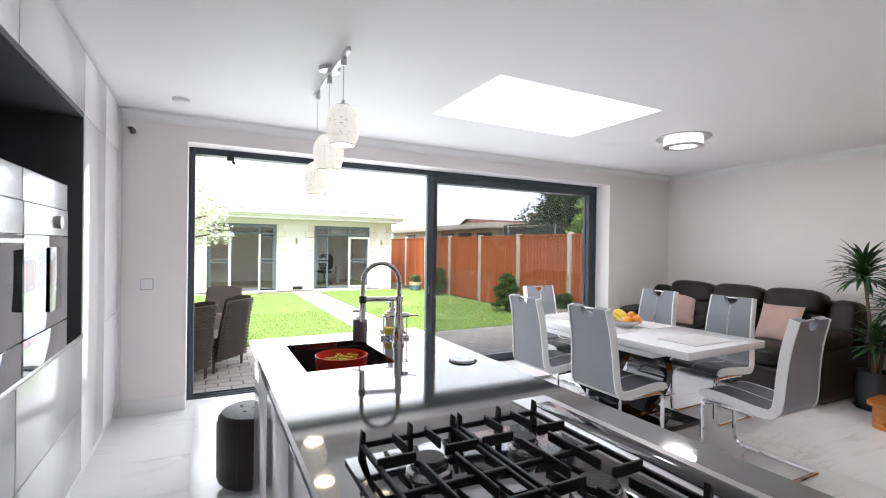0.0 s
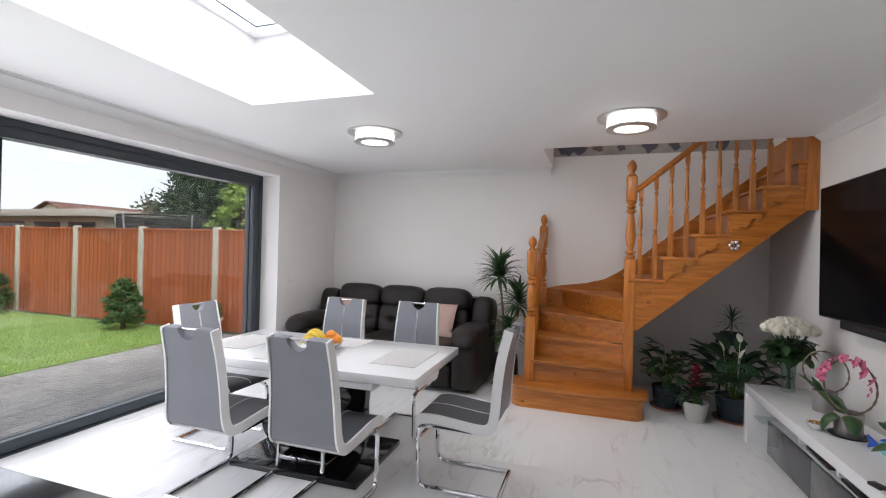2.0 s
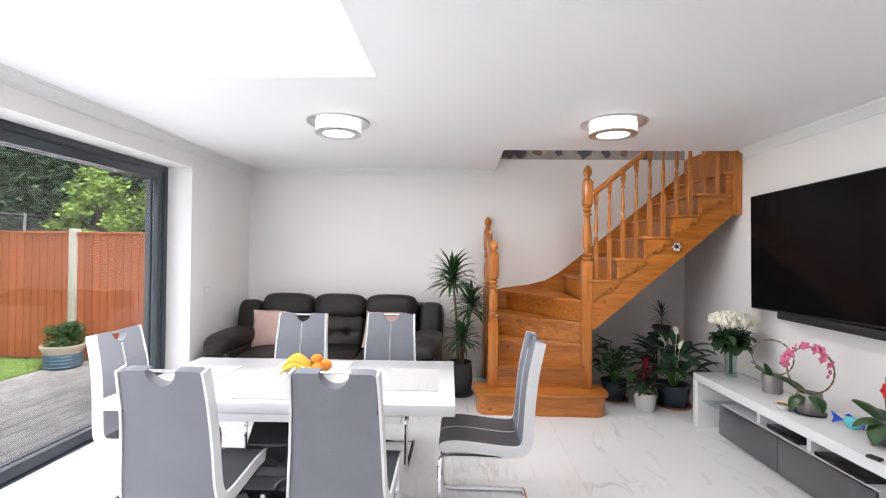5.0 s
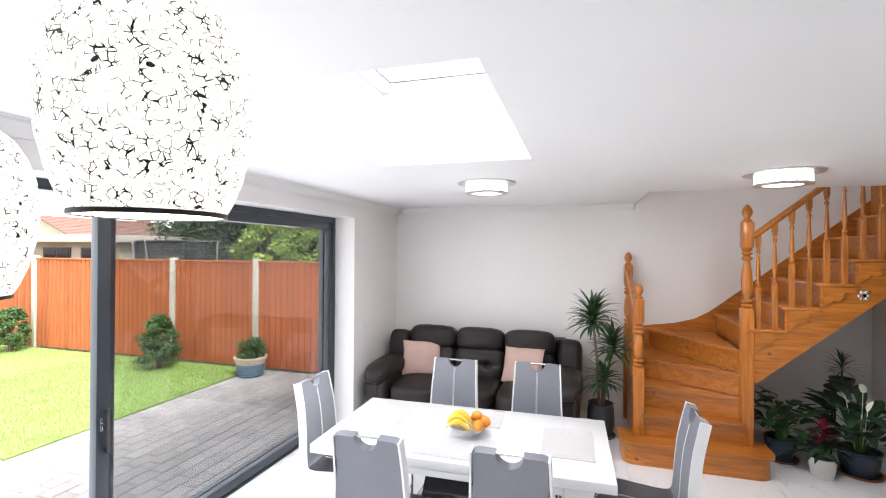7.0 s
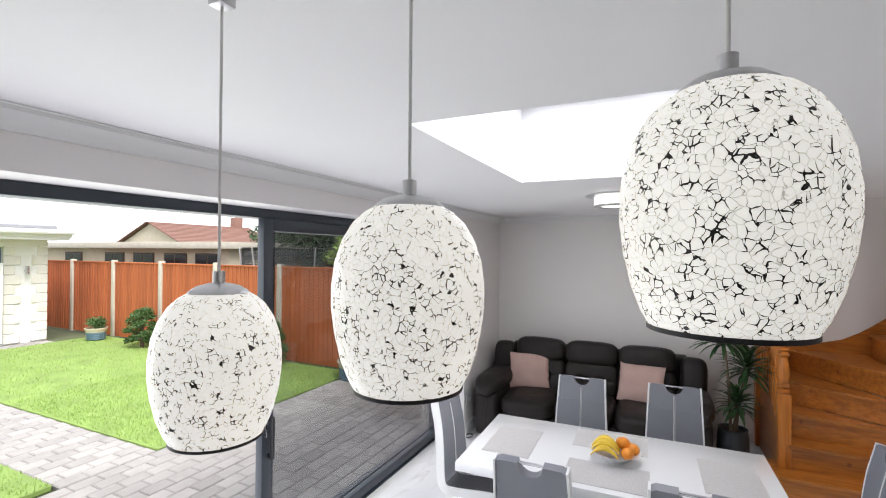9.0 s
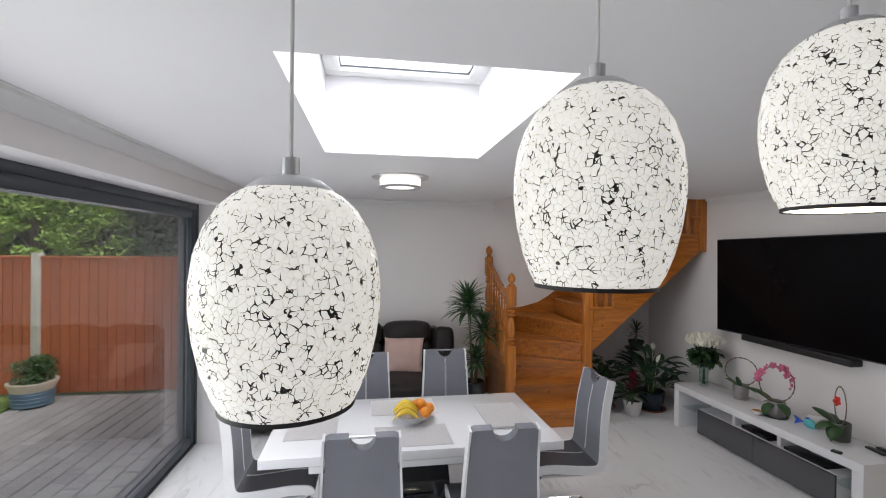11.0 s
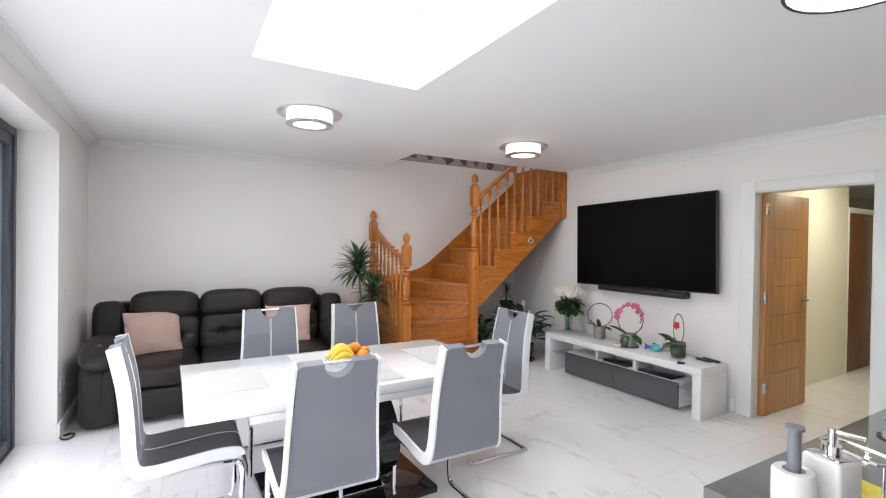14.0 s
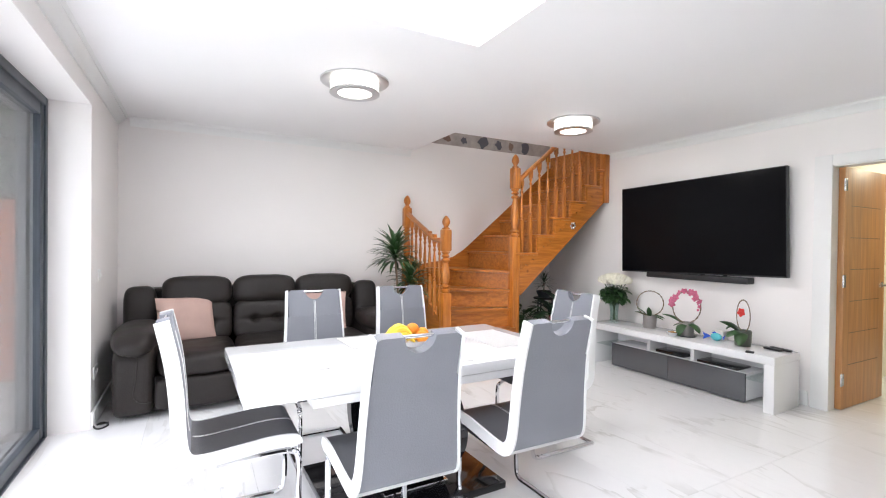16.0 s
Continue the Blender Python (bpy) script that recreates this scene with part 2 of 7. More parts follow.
def rod(bm, p, q, r, r2=None, seg=12, caps=True):
    o = bmesh.new()
    p, q = Vector(p), Vector(q)
    bmesh.ops.create_cone(o, cap_ends=caps, segments=seg, radius1=r, radius2=r if r2 is None else r2, depth=(q - p).length)
    return join(bm, o, Matrix.Translation((p + q) / 2) @ (q - p).to_track_quat("Z", "Y").to_matrix().to_4x4())


def ball(bm, c, r, s=(1, 1, 1), seg=14, rings=8, m=None):
    o = bmesh.new()
    bmesh.ops.create_uvsphere(o, u_segments=seg, v_segments=rings, radius=r)
    mat4 = Matrix.Translation(c) @ (m or Matrix()) @ Matrix.Diagonal((*s, 1))
    return join(bm, o, mat4)


def lathe(bm, profile, seg=24, at=(0, 0, 0)):
    """A turned form from (radius, height) pairs."""
    rows = []
    for r, z in profile:
        if r < 1e-5:
            rows.append([bm.verts.new((at[0], at[1], at[2] + z))])
        else:
            rows.append([bm.verts.new((at[0] + r * math.cos(2 * math.pi * i / seg), at[1] + r * math.sin(2 * math.pi * i / seg), at[2] + z)) for i in range(seg)])
    for u, v in zip(rows, rows[1:]):
        for i in range(seg):
            k = (i + 1) % seg
            if len(u) == 1 and len(v) == 1:
                continue
            if len(u) == 1:
                bm.faces.new((u[0], v[k], v[i]))
            elif len(v) == 1:
                bm.faces.new((u[i], u[k], v[0]))
            else:
                bm.faces.new((u[i], u[k], v[k], v[i]))
    return bm


def smooth_path(pts, n=6):
    """Points of a smooth line through pts."""
    P = [Vector(p) for p in pts]
    out = []
    for i in range(len(P) - 1):
        a, b, c, d = P[max(i - 1, 0)], P[i], P[i + 1], P[min(i + 2, len(P) - 1)]
        for k in range(n):
            t = k / n
            out.append(0.5 * (2 * b + (c - a) * t + (2 * a - 5 * b + 4 * c - d) * t * t + (3 * b - a - 3 * c + d) * t ** 3))
    return out + [P[-1]]


def tube(bm, pts, r, seg=8, taper=1.0, flat=1.0):
    pts = [Vector(p) for p in pts]
    ring, prev = [], None
    for i, p in enumerate(pts):
        d = (pts[min(i + 1, len(pts) - 1)] - pts[max(i - 1, 0)]).normalized()
        if prev is None:
            up = Vector((0, 0, 1)) if abs(d.z) < 0.9 else Vector((1, 0, 0))
            x = d.cross(up).normalized()
        else:
            x = (prev - d * prev.dot(d)).normalized()
        prev, y = x, d.cross(x)
        k = r * (1 + (taper - 1) * i / (len(pts) - 1))
        ring.append([bm.verts.new(p + x * k * math.cos(2 * math.pi * j / seg) + y * k * flat * math.sin(2 * math.pi * j / seg)) for j in range(seg)])
    for u, v in zip(ring, ring[1:]):
        for j in range(seg):
            bm.faces.new((u[j], u[(j + 1) % seg], v[(j + 1) % seg], v[j]))
    bm.faces.new(ring[0][::-1])
    bm.faces.new(ring[-1])
    return bm


def prism(bm, poly, lo, hi, axis="z"):
    """A flat outline given thickness along an axis."""
    put = {"z": lambda u, v, w: (u, v, w), "y": lambda u, v, w: (u, w, v), "x": lambda u, v, w: (w, u, v)}[axis]
    a = [bm.verts.new(put(u, v, lo)) for u, v in poly]
    b = [bm.verts.new(put(u, v, hi)) for u, v in poly]
    bm.faces.new(a[::-1])
    bm.faces.new(b)
    for i in range(len(poly)):
        k = (i + 1) % len(poly)
        bm.faces.new((a[i], a[k], b[k], b[i]))
    return bm


def cushion(bm, a, b, power=3.2, n=10, m=None, sag=0.0):
    """A padded block from a to b, with soft edges and a puffed middle."""
    o = bmesh.new()
    bmesh.ops.create_cube(o, size=2)
    bmesh.ops.subdivide_edges(o, edges=list(o.edges), cuts=n, use_grid_fill=True)
    c, h = [(a[i] + b[i]) / 2 for i in range(3)], [(b[i] - a[i]) / 2 for i in range(3)]
    for v in o.verts:
        k = sum(abs(t) ** power for t in v.co) ** (1 / power)
        d = v.co / k * max(abs(t) for t in v.co)
        v.co = Vector([c[i] + h[i] * d[i] for i in range(3)])
        if sag:
            v.co.z += sag * noise.noise(v.co * 7)
    return join(bm, o, m)


def finish(bm, name, material, soft=True, angle=40):
    bmesh.ops.recalc_face_normals(bm, faces=list(bm.faces))
    me = bpy.data.meshes.new(name)
    bm.to_mesh(me)
    bm.free()
    if soft:
        me.shade_smooth()
        me.set_sharp_from_angle(angle=radians(angle))
    me.materials.append(material)
    return me


def part(name, bm, material, parent, label="", soft=True):
    ob = new(name, finish(bm, name, material, soft))
    ob.parent = parent
    if label:
        tagged(ob, label)
    return ob


def thing(name, at, label, category, group="", turn=0.0):
    ob = new(name)
    ob.empty_display_size = 0.1
    ob.matrix_world = pose(*at, 0, 0, turn)
    return tagged(ob, label, category, group)


def structure(name, bm, material, label, category="", soft=True):
    return tagged(new(name, finish(bm, name, material, soft)), label, category, "", "structure")


B = bmesh.new
# ---- the room: floor, walls, ceiling ----
CEIL, TOPD = 2.44, 2.235
XL, XR, YB, YG = -1.1, 6.1, -0.6, 4.53
DX0, DX1, DY = 0.03, 4.915, 4.83

bm = B()
box(bm, (XL - 0.2, YB - 0.2, -0.2), (XR + 0.2, DY + 0.09, -0.012))
floor = structure("floor", bm, M_GROUT, "white marble-effect floor tiles with grey veins", "floor")

bm = B()
box(bm, (XR, YB - 0.3, -0.1), (XR + 0.25, YG + 0.4, 2.57))
structure("wall_east", bm, M_WALL, "warm white painted wall behind the sofa and stairs", "wall")
bm = B()
box(bm, (XL - 0.2, YG, -0.1), (DX0, YG + 0.39, CEIL + 0.3))
box(bm, (DX1, YG, -0.1), (XR, YG + 0.39, CEIL + 0.3))
box(bm, (DX0, YG, TOPD), (DX1, YG + 0.39, CEIL + 0.3))
structure("wall_north", bm, M_WALL, "warm white wall with a wide sliding door opening", "wall")
HX0, HX1, HZ = 1.955, 2.77, 1.99
bm = B()
box(bm, (XL - 0.2, YB - 0.12, -0.1), (HX0, YB, CEIL + 0.9))
box(bm, (HX1, YB - 0.12, -0.1), (XR + 0.25, YB, CEIL + 0.9))
box(bm, (HX0, YB - 0.12, HZ), (HX1, YB, CEIL + 0.9))
structure("wall_south", bm, M_WALL, "warm white wall with the television and a hall doorway", "wall")
bm = B()
box(bm, (XL - 0.2, YB, -0.1), (XL, YG, CEIL + 0.3))
structure("wall_west", bm, M_WALL, "plain white wall behind the kitchen units", "wall")

SX0, SX1, SY0, SY1 = 1.757, 3.228, 2.482, 3.443
OX, OY = 5.04, 1.60
bm = B()
for a, b in (((XL - 0.2, YB), (SX0, YG)), ((SX0, YB), (SX1, SY0)), ((SX0, SY1), (SX1, YG)), ((SX1, YB), (OX, YG)), ((OX, OY), (XR + 0.25, YG))):
    box(bm, (*a, CEIL), (*b, CEIL + 0.22))
structure("ceiling", bm, M_CEIL, "flat white painted ceiling with a skylight shaft", "ceiling")

# skylight shaft and roof window
T = CEIL + 0.22
shaft = tagged(thing("skylight_shaft", (0, 0, 0), "white plastered skylight shaft", "wall"), kind="structure")
for a, b in (((SX0 - 0.1, SY0 - 0.1), (SX0, SY1 + 0.1)), ((SX1, SY0 - 0.1), (SX1 + 0.1, SY1 + 0.1)), ((SX0, SY0 - 0.1), (SX1, SY0)), ((SX0, SY1), (SX1, SY1 + 0.1))):
    bm = B()
    box(bm, (*a, T), (*b, T + 0.42))
    part("panel", bm, M_CEIL, shaft)
sky_win = tagged(thing("skylight_window", (2.49, 2.96, T + 0.25), "white framed roof window in the skylight shaft", "window"), kind="structure")
hx, hy = (SX1 - SX0) / 2, (SY1 - SY0) / 2
bm = B()
for a, b in (((-hx, -hy), (-hx + 0.09, hy)), ((hx - 0.09, -hy), (hx, hy)), ((-hx + 0.09, -hy), (hx - 0.09, -hy + 0.09)), ((-hx + 0.09, hy - 0.09), (hx - 0.09, hy))):
    box(bm, (*a, 0), (*b, 0.07), 0.006)
part("window_frame", bm, M_TRIM, sky_win)
bm = B()
for a, b in (((-hx + 0.09, -hy + 0.09), (-hx + 0.096, hy - 0.09)), ((hx - 0.096, -hy + 0.09), (hx - 0.09, hy - 0.09)), ((-hx + 0.096, -hy + 0.09), (hx - 0.096, -hy + 0.096)), ((-hx + 0.096, hy - 0.096), (hx - 0.096, hy - 0.09))):
    box(bm, (*a, 0.029), (*b, 0.0345))
part("gasket", bm, M_ANTH, sky_win)
bm = B()
box(bm, (-hx + 0.0925, -hy + 0.0925, 0.035), (hx - 0.0925, hy - 0.0925, 0.047))
pane = part("pane", bm, M_GLASS, sky_win)
pane.visible_shadow = False

# cornice: stepped cove along the walls
def cornice(name, a, b, inward):
    prof = [(0, 0), (0, -0.075), (0.012, -0.075), (0.016, -0.06), (0.03, -0.045), (0.052, -0.022), (0.062, -0.018), (0.066, -0.004), (0.085, -0.004), (0.085, 0)]
    a, b, n = Vector(a), Vector(b), Vector(inward)
    bm = B()
    ra = [bm.verts.new(a + n * u + Vector((0, 0, v))) for u, v in prof]
    rb = [bm.verts.new(b + n * u + Vector((0, 0, v))) for u, v in prof]
    for i in range(len(prof)):
        k = (i + 1) % len(prof)
        bm.faces.new((ra[i], ra[k], rb[k], rb[i]))
    bm.faces.new(ra)
    bm.faces.new(rb[::-1])
    return structure(name, bm, M_TRIM, "white moulded plaster cornice", "trim")


zc = CEIL - 0.001
cornice("cornice_north", (XL, YG, zc), (XR, YG, zc), (0, -1, 0))
cornice("cornice_east", (XR, OY + 0.02, zc), (XR, YG - 0.09, zc), (-1, 0, 0))
cornice("cornice_south", (XL, YB, zc), (4.975, YB, zc), (0, 1, 0))


def baseboard(name, a, b, h=0.12, d=0.016):
    bm = B()
    box(bm, a, (b[0], b[1], h), 0.004)
    return structure(name, bm, M_TRIM, "white painted skirting board", "baseboard")


baseboard("baseboard_east", (XR - 0.016, 1.75, 0), (XR, YG - 0.016))
baseboard("baseboard_north", (DX1 + 0.003, YG - 0.016, 0), (XR - 0.02, YG))
baseboard("baseboard_north_left", (-0.42, YG - 0.016, 0), (DX0 - 0.003, YG))
baseboard("baseboard_south", (HX1 + 0.13, YB, 0), (XR - 0.02, YB + 0.016))
baseboard("baseboard_south_left", (XL, YB, 0), (HX0 - 0.09, YB + 0.016))

# ---- wide sliding door ----
door = tagged(thing("sliding_door", (0, DY, 0), "wide anthracite aluminium sliding patio door, half open", "sliding door"), kind="structure")
bm = B()
box(bm, (DX0, -0.07, 0.0), (DX0 + 0.05, 0.07, TOPD), 0.003)
box(bm, (DX1 - 0.05, -0.07, 0.0), (DX1, 0.07, TOPD), 0.003)
box(bm, (DX0 + 0.05, -0.07, TOPD - 0.055), (DX1 - 0.05, 0.07, TOPD), 0.003)
part("outer_frame", bm, M_ANTH, door)
bm = B()
box(bm, (DX0 + 0.05, -0.07, -0.012), (DX1 - 0.05, 0.07, 0.012), 0.002)
for y in (-0.035, 0.035):
    box(bm, (DX0 + 0.05, y - 0.006, 0.012), (DX1 - 0.05, y + 0.006, 0.022))
part("threshold_track", bm, M_ANTH, door)
for y, x0 in ((-0.034, 2.36), (0.034, 2.44)):
    x1, top, bot = DX1 - 0.05, TOPD - 0.055, 0.023
    bm = B()
    st = 0.075
    box(bm, (x0, y - 0.026, bot), (x0 + st, y + 0.026, top), 0.003)
    box(bm, (x1 - st, y - 0.026, bot), (x1, y + 0.026, top), 0.003)
    box(bm, (x0 + st, y - 0.026, bot), (x1 - st, y + 0.026, bot + 0.075), 0.003)
    box(bm, (x0 + st, y - 0.026, top - 0.075), (x1 - st, y + 0.026, top), 0.003)
    leaf = part("door_leaf", bm, M_ANTH, door)
    bm = B()
    box(bm, (x0 + st - 0.005, y - 0.008, bot + 0.07), (x1 - st + 0.005, y + 0.008, top - 0.07))
    pane = part("pane", bm, M_GLASS, leaf)
    pane.visible_shadow = False
    bm = B()
    s = -1 if y < 0 else 1
    ya, yb = sorted((y + s * 0.045, y + s * 0.072))
    box(bm, (x0 + 0.042, ya, 0.73), (x0 + 0.058, yb, 0.985), 0.004)
    for z in (0.735, 0.955):
        yc, yd = sorted((y + s * 0.0265, y + s * 0.05))
        box(bm, (x0 + 0.044, yc, z), (x0 + 0.056, yd, z + 0.025), 0.002)
    part("handle", bm, M_BLACKMAT, leaf)
    bm = B()
    box(bm, (x0 + 0.022, y + s * 0.0275 - 0.001, 0.86), (x0 + 0.036, y + s * 0.0275 + 0.003, 0.935), 0.001)
    rod(bm, (x0 + 0.029, y + s * 0.027, 0.90), (x0 + 0.029, y + s * 0.04, 0.90), 0.0075)
    part("lock_cylinder", bm, M_CHROME, leaf)

# ---- hall behind the doorway ----
M_HALL = shade("hall_cream_paint", (0.76, 0.73, 0.62), 0.6, 0, 0.03, 1.5, 0.02, 120, where="World")
bm = B()
box(bm, (2.98, -3.15, -0.1), (3.10, YB - 0.12, 2.6))
structure("hall_wall_east", bm, M_HALL, "cream painted hall wall", "wall")
bm = B()
box(bm, (1.55, -7.0, -0.1), (1.67, YB - 0.12, 2.6))
structure("hall_wall_west", bm, M_HALL, "cream painted hall wall", "wall")
bm = B()
box(bm, (1.67, -7.0, -0.1), (4.6, -6.9, 2.6))
box(bm, (4.5, -6.9, -0.1), (4.6, -3.15, 2.6))
structure("hall_wall_south", bm, M_HALL, "cream painted end wall of the hall", "wall")
bm = B()
box(bm, (3.10, -3.15, -0.1), (4.5, -3.05, 2.6))
structure("hall_wall_return", bm, M_HALL, "cream painted hall wall return", "wall")
bm = B()
box(bm, (1.55, -7.0, 2.4), (4.6, YB - 0.12, 2.5))
structure("hall_ceiling", bm, M_CEIL, "white hall ceiling", "ceiling")
bm = B()
box(bm, (1.55, -7.0, -0.2), (4.6, YB - 0.2, -0.012))
hall_floor = structure("hall_floor", bm, M_GROUT, "white marble-effect hall floor tiles", "floor")
# unseen warm area light, added only to light up the hall
area_lamp("hall_fill", (2.3, -2.2, 2.36), (2.3, -2.2, 0), 0.3, 0.3, 13, (1.0, 0.92, 0.70))

# ---- staircase ----
RISE = 0.2047
stairs = thing("staircase", (0, 0, 0), "honey pine staircase with winders and turned balusters, against the wall", "staircase")
NR, NL, NF = (5.085, 0.80), (5.055, 1.68), (6.03, 1.68)
SXF, SXB, SYL = 5.05, 6.09, 1.655


def fan(deg, inset=0.0):
    """Where a riser line from the inner newel meets the outer sides of the winder box."""
    cx, cy = NR[0] + 0.03, NR[1] + 0.02
    dx, dy = math.sin(radians(deg)), math.cos(radians(deg))
    reach = [(SYL - cy) / dy if dy > 1e-6 else 9, (SXB - cx) / dx if dx > 1e-6 else 9]
    r = min(reach)
    return (cx + dx * r, cy + dy * r), reach[0] < reach[1]


def winder(a, b):
    (pa, top_a), (pb, top_b) = fan(a), fan(b)
    c = (NR[0] + 0.03, NR[1] + 0.02)
    poly = [c, pa]
    if top_a and not top_b:
        poly.append((SXB, SYL))
    return poly + [pb]


def bullnose(x0, y0, y1, x1, r):
    pts = [(x1, y0), (x1, y1)]
    for k in range(7):
        t = radians(90 + 15 * k)
        pts.append((x0 + r + r * math.cos(t), y1 - r + r * math.sin(t)))
    for k in range(7):
        t = radians(180 + 15 * k)
        pts.append((x0 + r + r * math.cos(t), y0 + r + r * math.sin(t)))
    return pts


bm = B()
prism(bm, bullnose(4.858, 0.662, 1.828, 5.16, 0.11), 0, RISE - 0.034)
part("riser", bm, M_PINEY, stairs)
bm = B()
prism(bm, bullnose(4.828, 0.632, 1.858, 5.18, 0.13), RISE - 0.03, RISE)
part("tread", bm, M_PINEY, stairs)
steps = [[(5.03, 0.83), (5.03, SYL), fan(9)[0], (NR[0] + 0.03, NR[1] + 0.02)], winder(9, 30), winder(30, 57), winder(57, 90)]
for k, poly in enumerate(steps, start=2):
    bm = B()
    prism(bm, poly, (k - 1) * RISE, k * RISE - 0.033)
    part("riser", bm, M_PINEY, stairs)
    nose = Vector(((poly[1][1] - poly[0][1]), -(poly[1][0] - poly[0][0]))).normalized() * -0.034
    poly2 = [(poly[0][0] + nose[0], poly[0][1] + nose[1]), (poly[1][0] + nose[0], min(poly[1][1] + nose[1], SYL))] + poly[2:]
    bm = B()
    prism(bm, poly2, k * RISE - 0.028, k * RISE)
    part("tread", bm, M_PINEY, stairs)
Y6, GO = 0.775, 0.2475
for k in range(6, 13):
    y1 = Y6 - GO * (k - 6)
    y0 = y1 - GO
    if y1 < -0.58:
        break
    y0 = max(y0, -0.595)
    bm = B()
    box(bm, (SXF + 0.02, y1 - 0.02, (k - 1) * RISE - 0.028), (SXB, y1, k * RISE - 0.028))
    part("riser", bm, M_PINEY, stairs)
    bm = B()
    box(bm, (SXF - 0.028, y0 - 0.015 if y0 > -0.59 else y0, k * RISE - 0.028), (SXB, y1 + 0.03, k * RISE), 0.008)
    part("tread", bm, M_PINEY, stairs)
# cut outer string
slope = RISE / GO
bm = B()
pts = []
for k in range(6, 12):
    y1 = Y6 - GO * (k - 6)
    y0 = max(y1 - GO, -0.594)
    if y1 < -0.58:
        break
    pts += [(y1, k * RISE - 0.029), (y0, k * RISE - 0.029)]
zend = pts[-1][1]
pts += [(-0.594, 1.86), (-0.55, 1.86), (0.73, 0.76), (0.755, 0.76)]
prism(bm, pts, SXF - 0.002, SXF + 0.03, "x")
part("string", bm, M_PINEY, stairs)
bm = B()
box(bm, (SXF - 0.03, -0.596, 1.845), (SXF + 0.05, -0.515, CEIL + 0.12), 0.002)
part("end_post", bm, M_PINEZ, stairs)
bm = B()
box(bm, (SXF + 0.052, -0.597, 10 * RISE + 0.002), (SXB - 0.012, -0.575, CEIL + 0.12))
part("riser", bm, M_PINEY, stairs)
# carved brackets under each side tread
for k in range(6, 11):
    y1 = Y6 - GO * (k - 6)
    z = k * RISE - 0.03
    bm = B()
    curve = [(y1 - 0.02, z), (y1 - GO * 0.98, z), (y1 - GO * 1.0, z - 0.03), (y1 - GO * 0.86, z - 0.05), (y1 - GO * 0.74, z - 0.035), (y1 - GO * 0.62, z - 0.06), (y1 - GO * 0.66, z - 0.09), (y1 - GO * 0.5, z - 0.115), (y1 - GO * 0.36, z - 0.10), (y1 - GO * 0.3, z - 0.13), (y1 - GO * 0.14, z - 0.155), (y1 - 0.02, z - 0.15)]
    prism(bm, curve, SXF - 0.02, SXF - 0.002, "x")
    part("bracket", bm, M_PINEY, stairs)
bm = B()
rod(bm, (SXF - 0.03, -0.012, 1.545), (SXF - 0.012, -0.012, 1.545), 0.012)
for k in range(6):
    t = k * math.pi / 3
    ball(bm, (SXF - 0.022, -0.012 + 0.03 * math.cos(t), 1.545 + 0.03 * math.sin(t)), 0.014, (0.5, 1, 1), 8, 6)
part("flower_ornament", bm, M_CHROME, stairs, "small clear glass flower ornament")
# wall string, curved at the turn
bm = B()
top = [(1.655, 1.02), (1.46, 1.065), (1.2, 1.10), (1.0, 1.155), (0.86, 1.235), (0.775, 1.30), (-0.594, 1.30 + slope * 1.369)]
bot = [(-0.594, 2.0), (0.6, 1.0), (1.0, 0.7), (1.655, 0.55)]
prism(bm, top + bot, SXB - 0.005, SXB + 0.008, "x")
part("wall_string", bm, M_PINEY, stairs)
bm = B()
prism(bm, [(5.08, 0.02), (6.0, 0.02), (6.0, 1.02), (5.6, 0.80), (5.08, 0.48)], SYL + 0.002, SYL + 0.035, "y")
part("side_string", bm, M_PINE, stairs)


def newel(at, z0, z_sq, z_turn, z_cap, z_top):
    """Square post, turned middle, square head, acorn finial."""
    x, y = at
    bm = B()
    h = 0.046
    box(bm, (x - h, y - h, z0), (x + h, y + h, z_sq), 0.006)
    box(bm, (x - h, y - h, z_turn), (x + h, y + h, z_cap), 0.012)
    L = z_turn - z_sq
    lathe(bm, [(0.03, z_sq - 0.005), (0.042, z_sq + 0.01), (0.044, z_sq + 0.03), (0.024, z_sq + 0.045), (0.045, z_sq + 0.06), (0.045, z_sq + 0.07), (0.026, z_sq + 0.085), (0.025, z_sq + 0.10), (0.036, z_sq + 0.25 * L), (0.045, z_sq + 0.4 * L), (0.038, z_sq + 0.6 * L), (0.024, z_turn - 0.115), (0.044, z_turn - 0.095), (0.044, z_turn - 0.085), (0.025, z_turn - 0.068), (0.044, z_turn - 0.05), (0.025, z_turn - 0.032), (0.046, z_turn - 0.012), (0.036, z_turn + 0.004)], 20, (x, y, 0))
    t = z_top - z_cap
    lathe(bm, [(0.03, z_cap - 0.005), (0.04, z_cap + 0.08 * t), (0.022, z_cap + 0.16 * t), (0.022, z_cap + 0.22 * t), (0.038, z_cap + 0.4 * t), (0.041, z_cap + 0.55 * t), (0.034, z_cap + 0.75 * t), (0.016, z_cap + 0.92 * t), (0, z_top)], 20, (x, y, 0))
    return part("newel_post", bm, M_PINEZ, stairs)


newel(NR, RISE, 1.40, 1.93, 2.16, 2.315)
newel(NL, RISE, 0.82, 1.24, 1.46, 1.60)
newel(NF, 0.02, 1.05, 1.52, 1.74, 1.89)


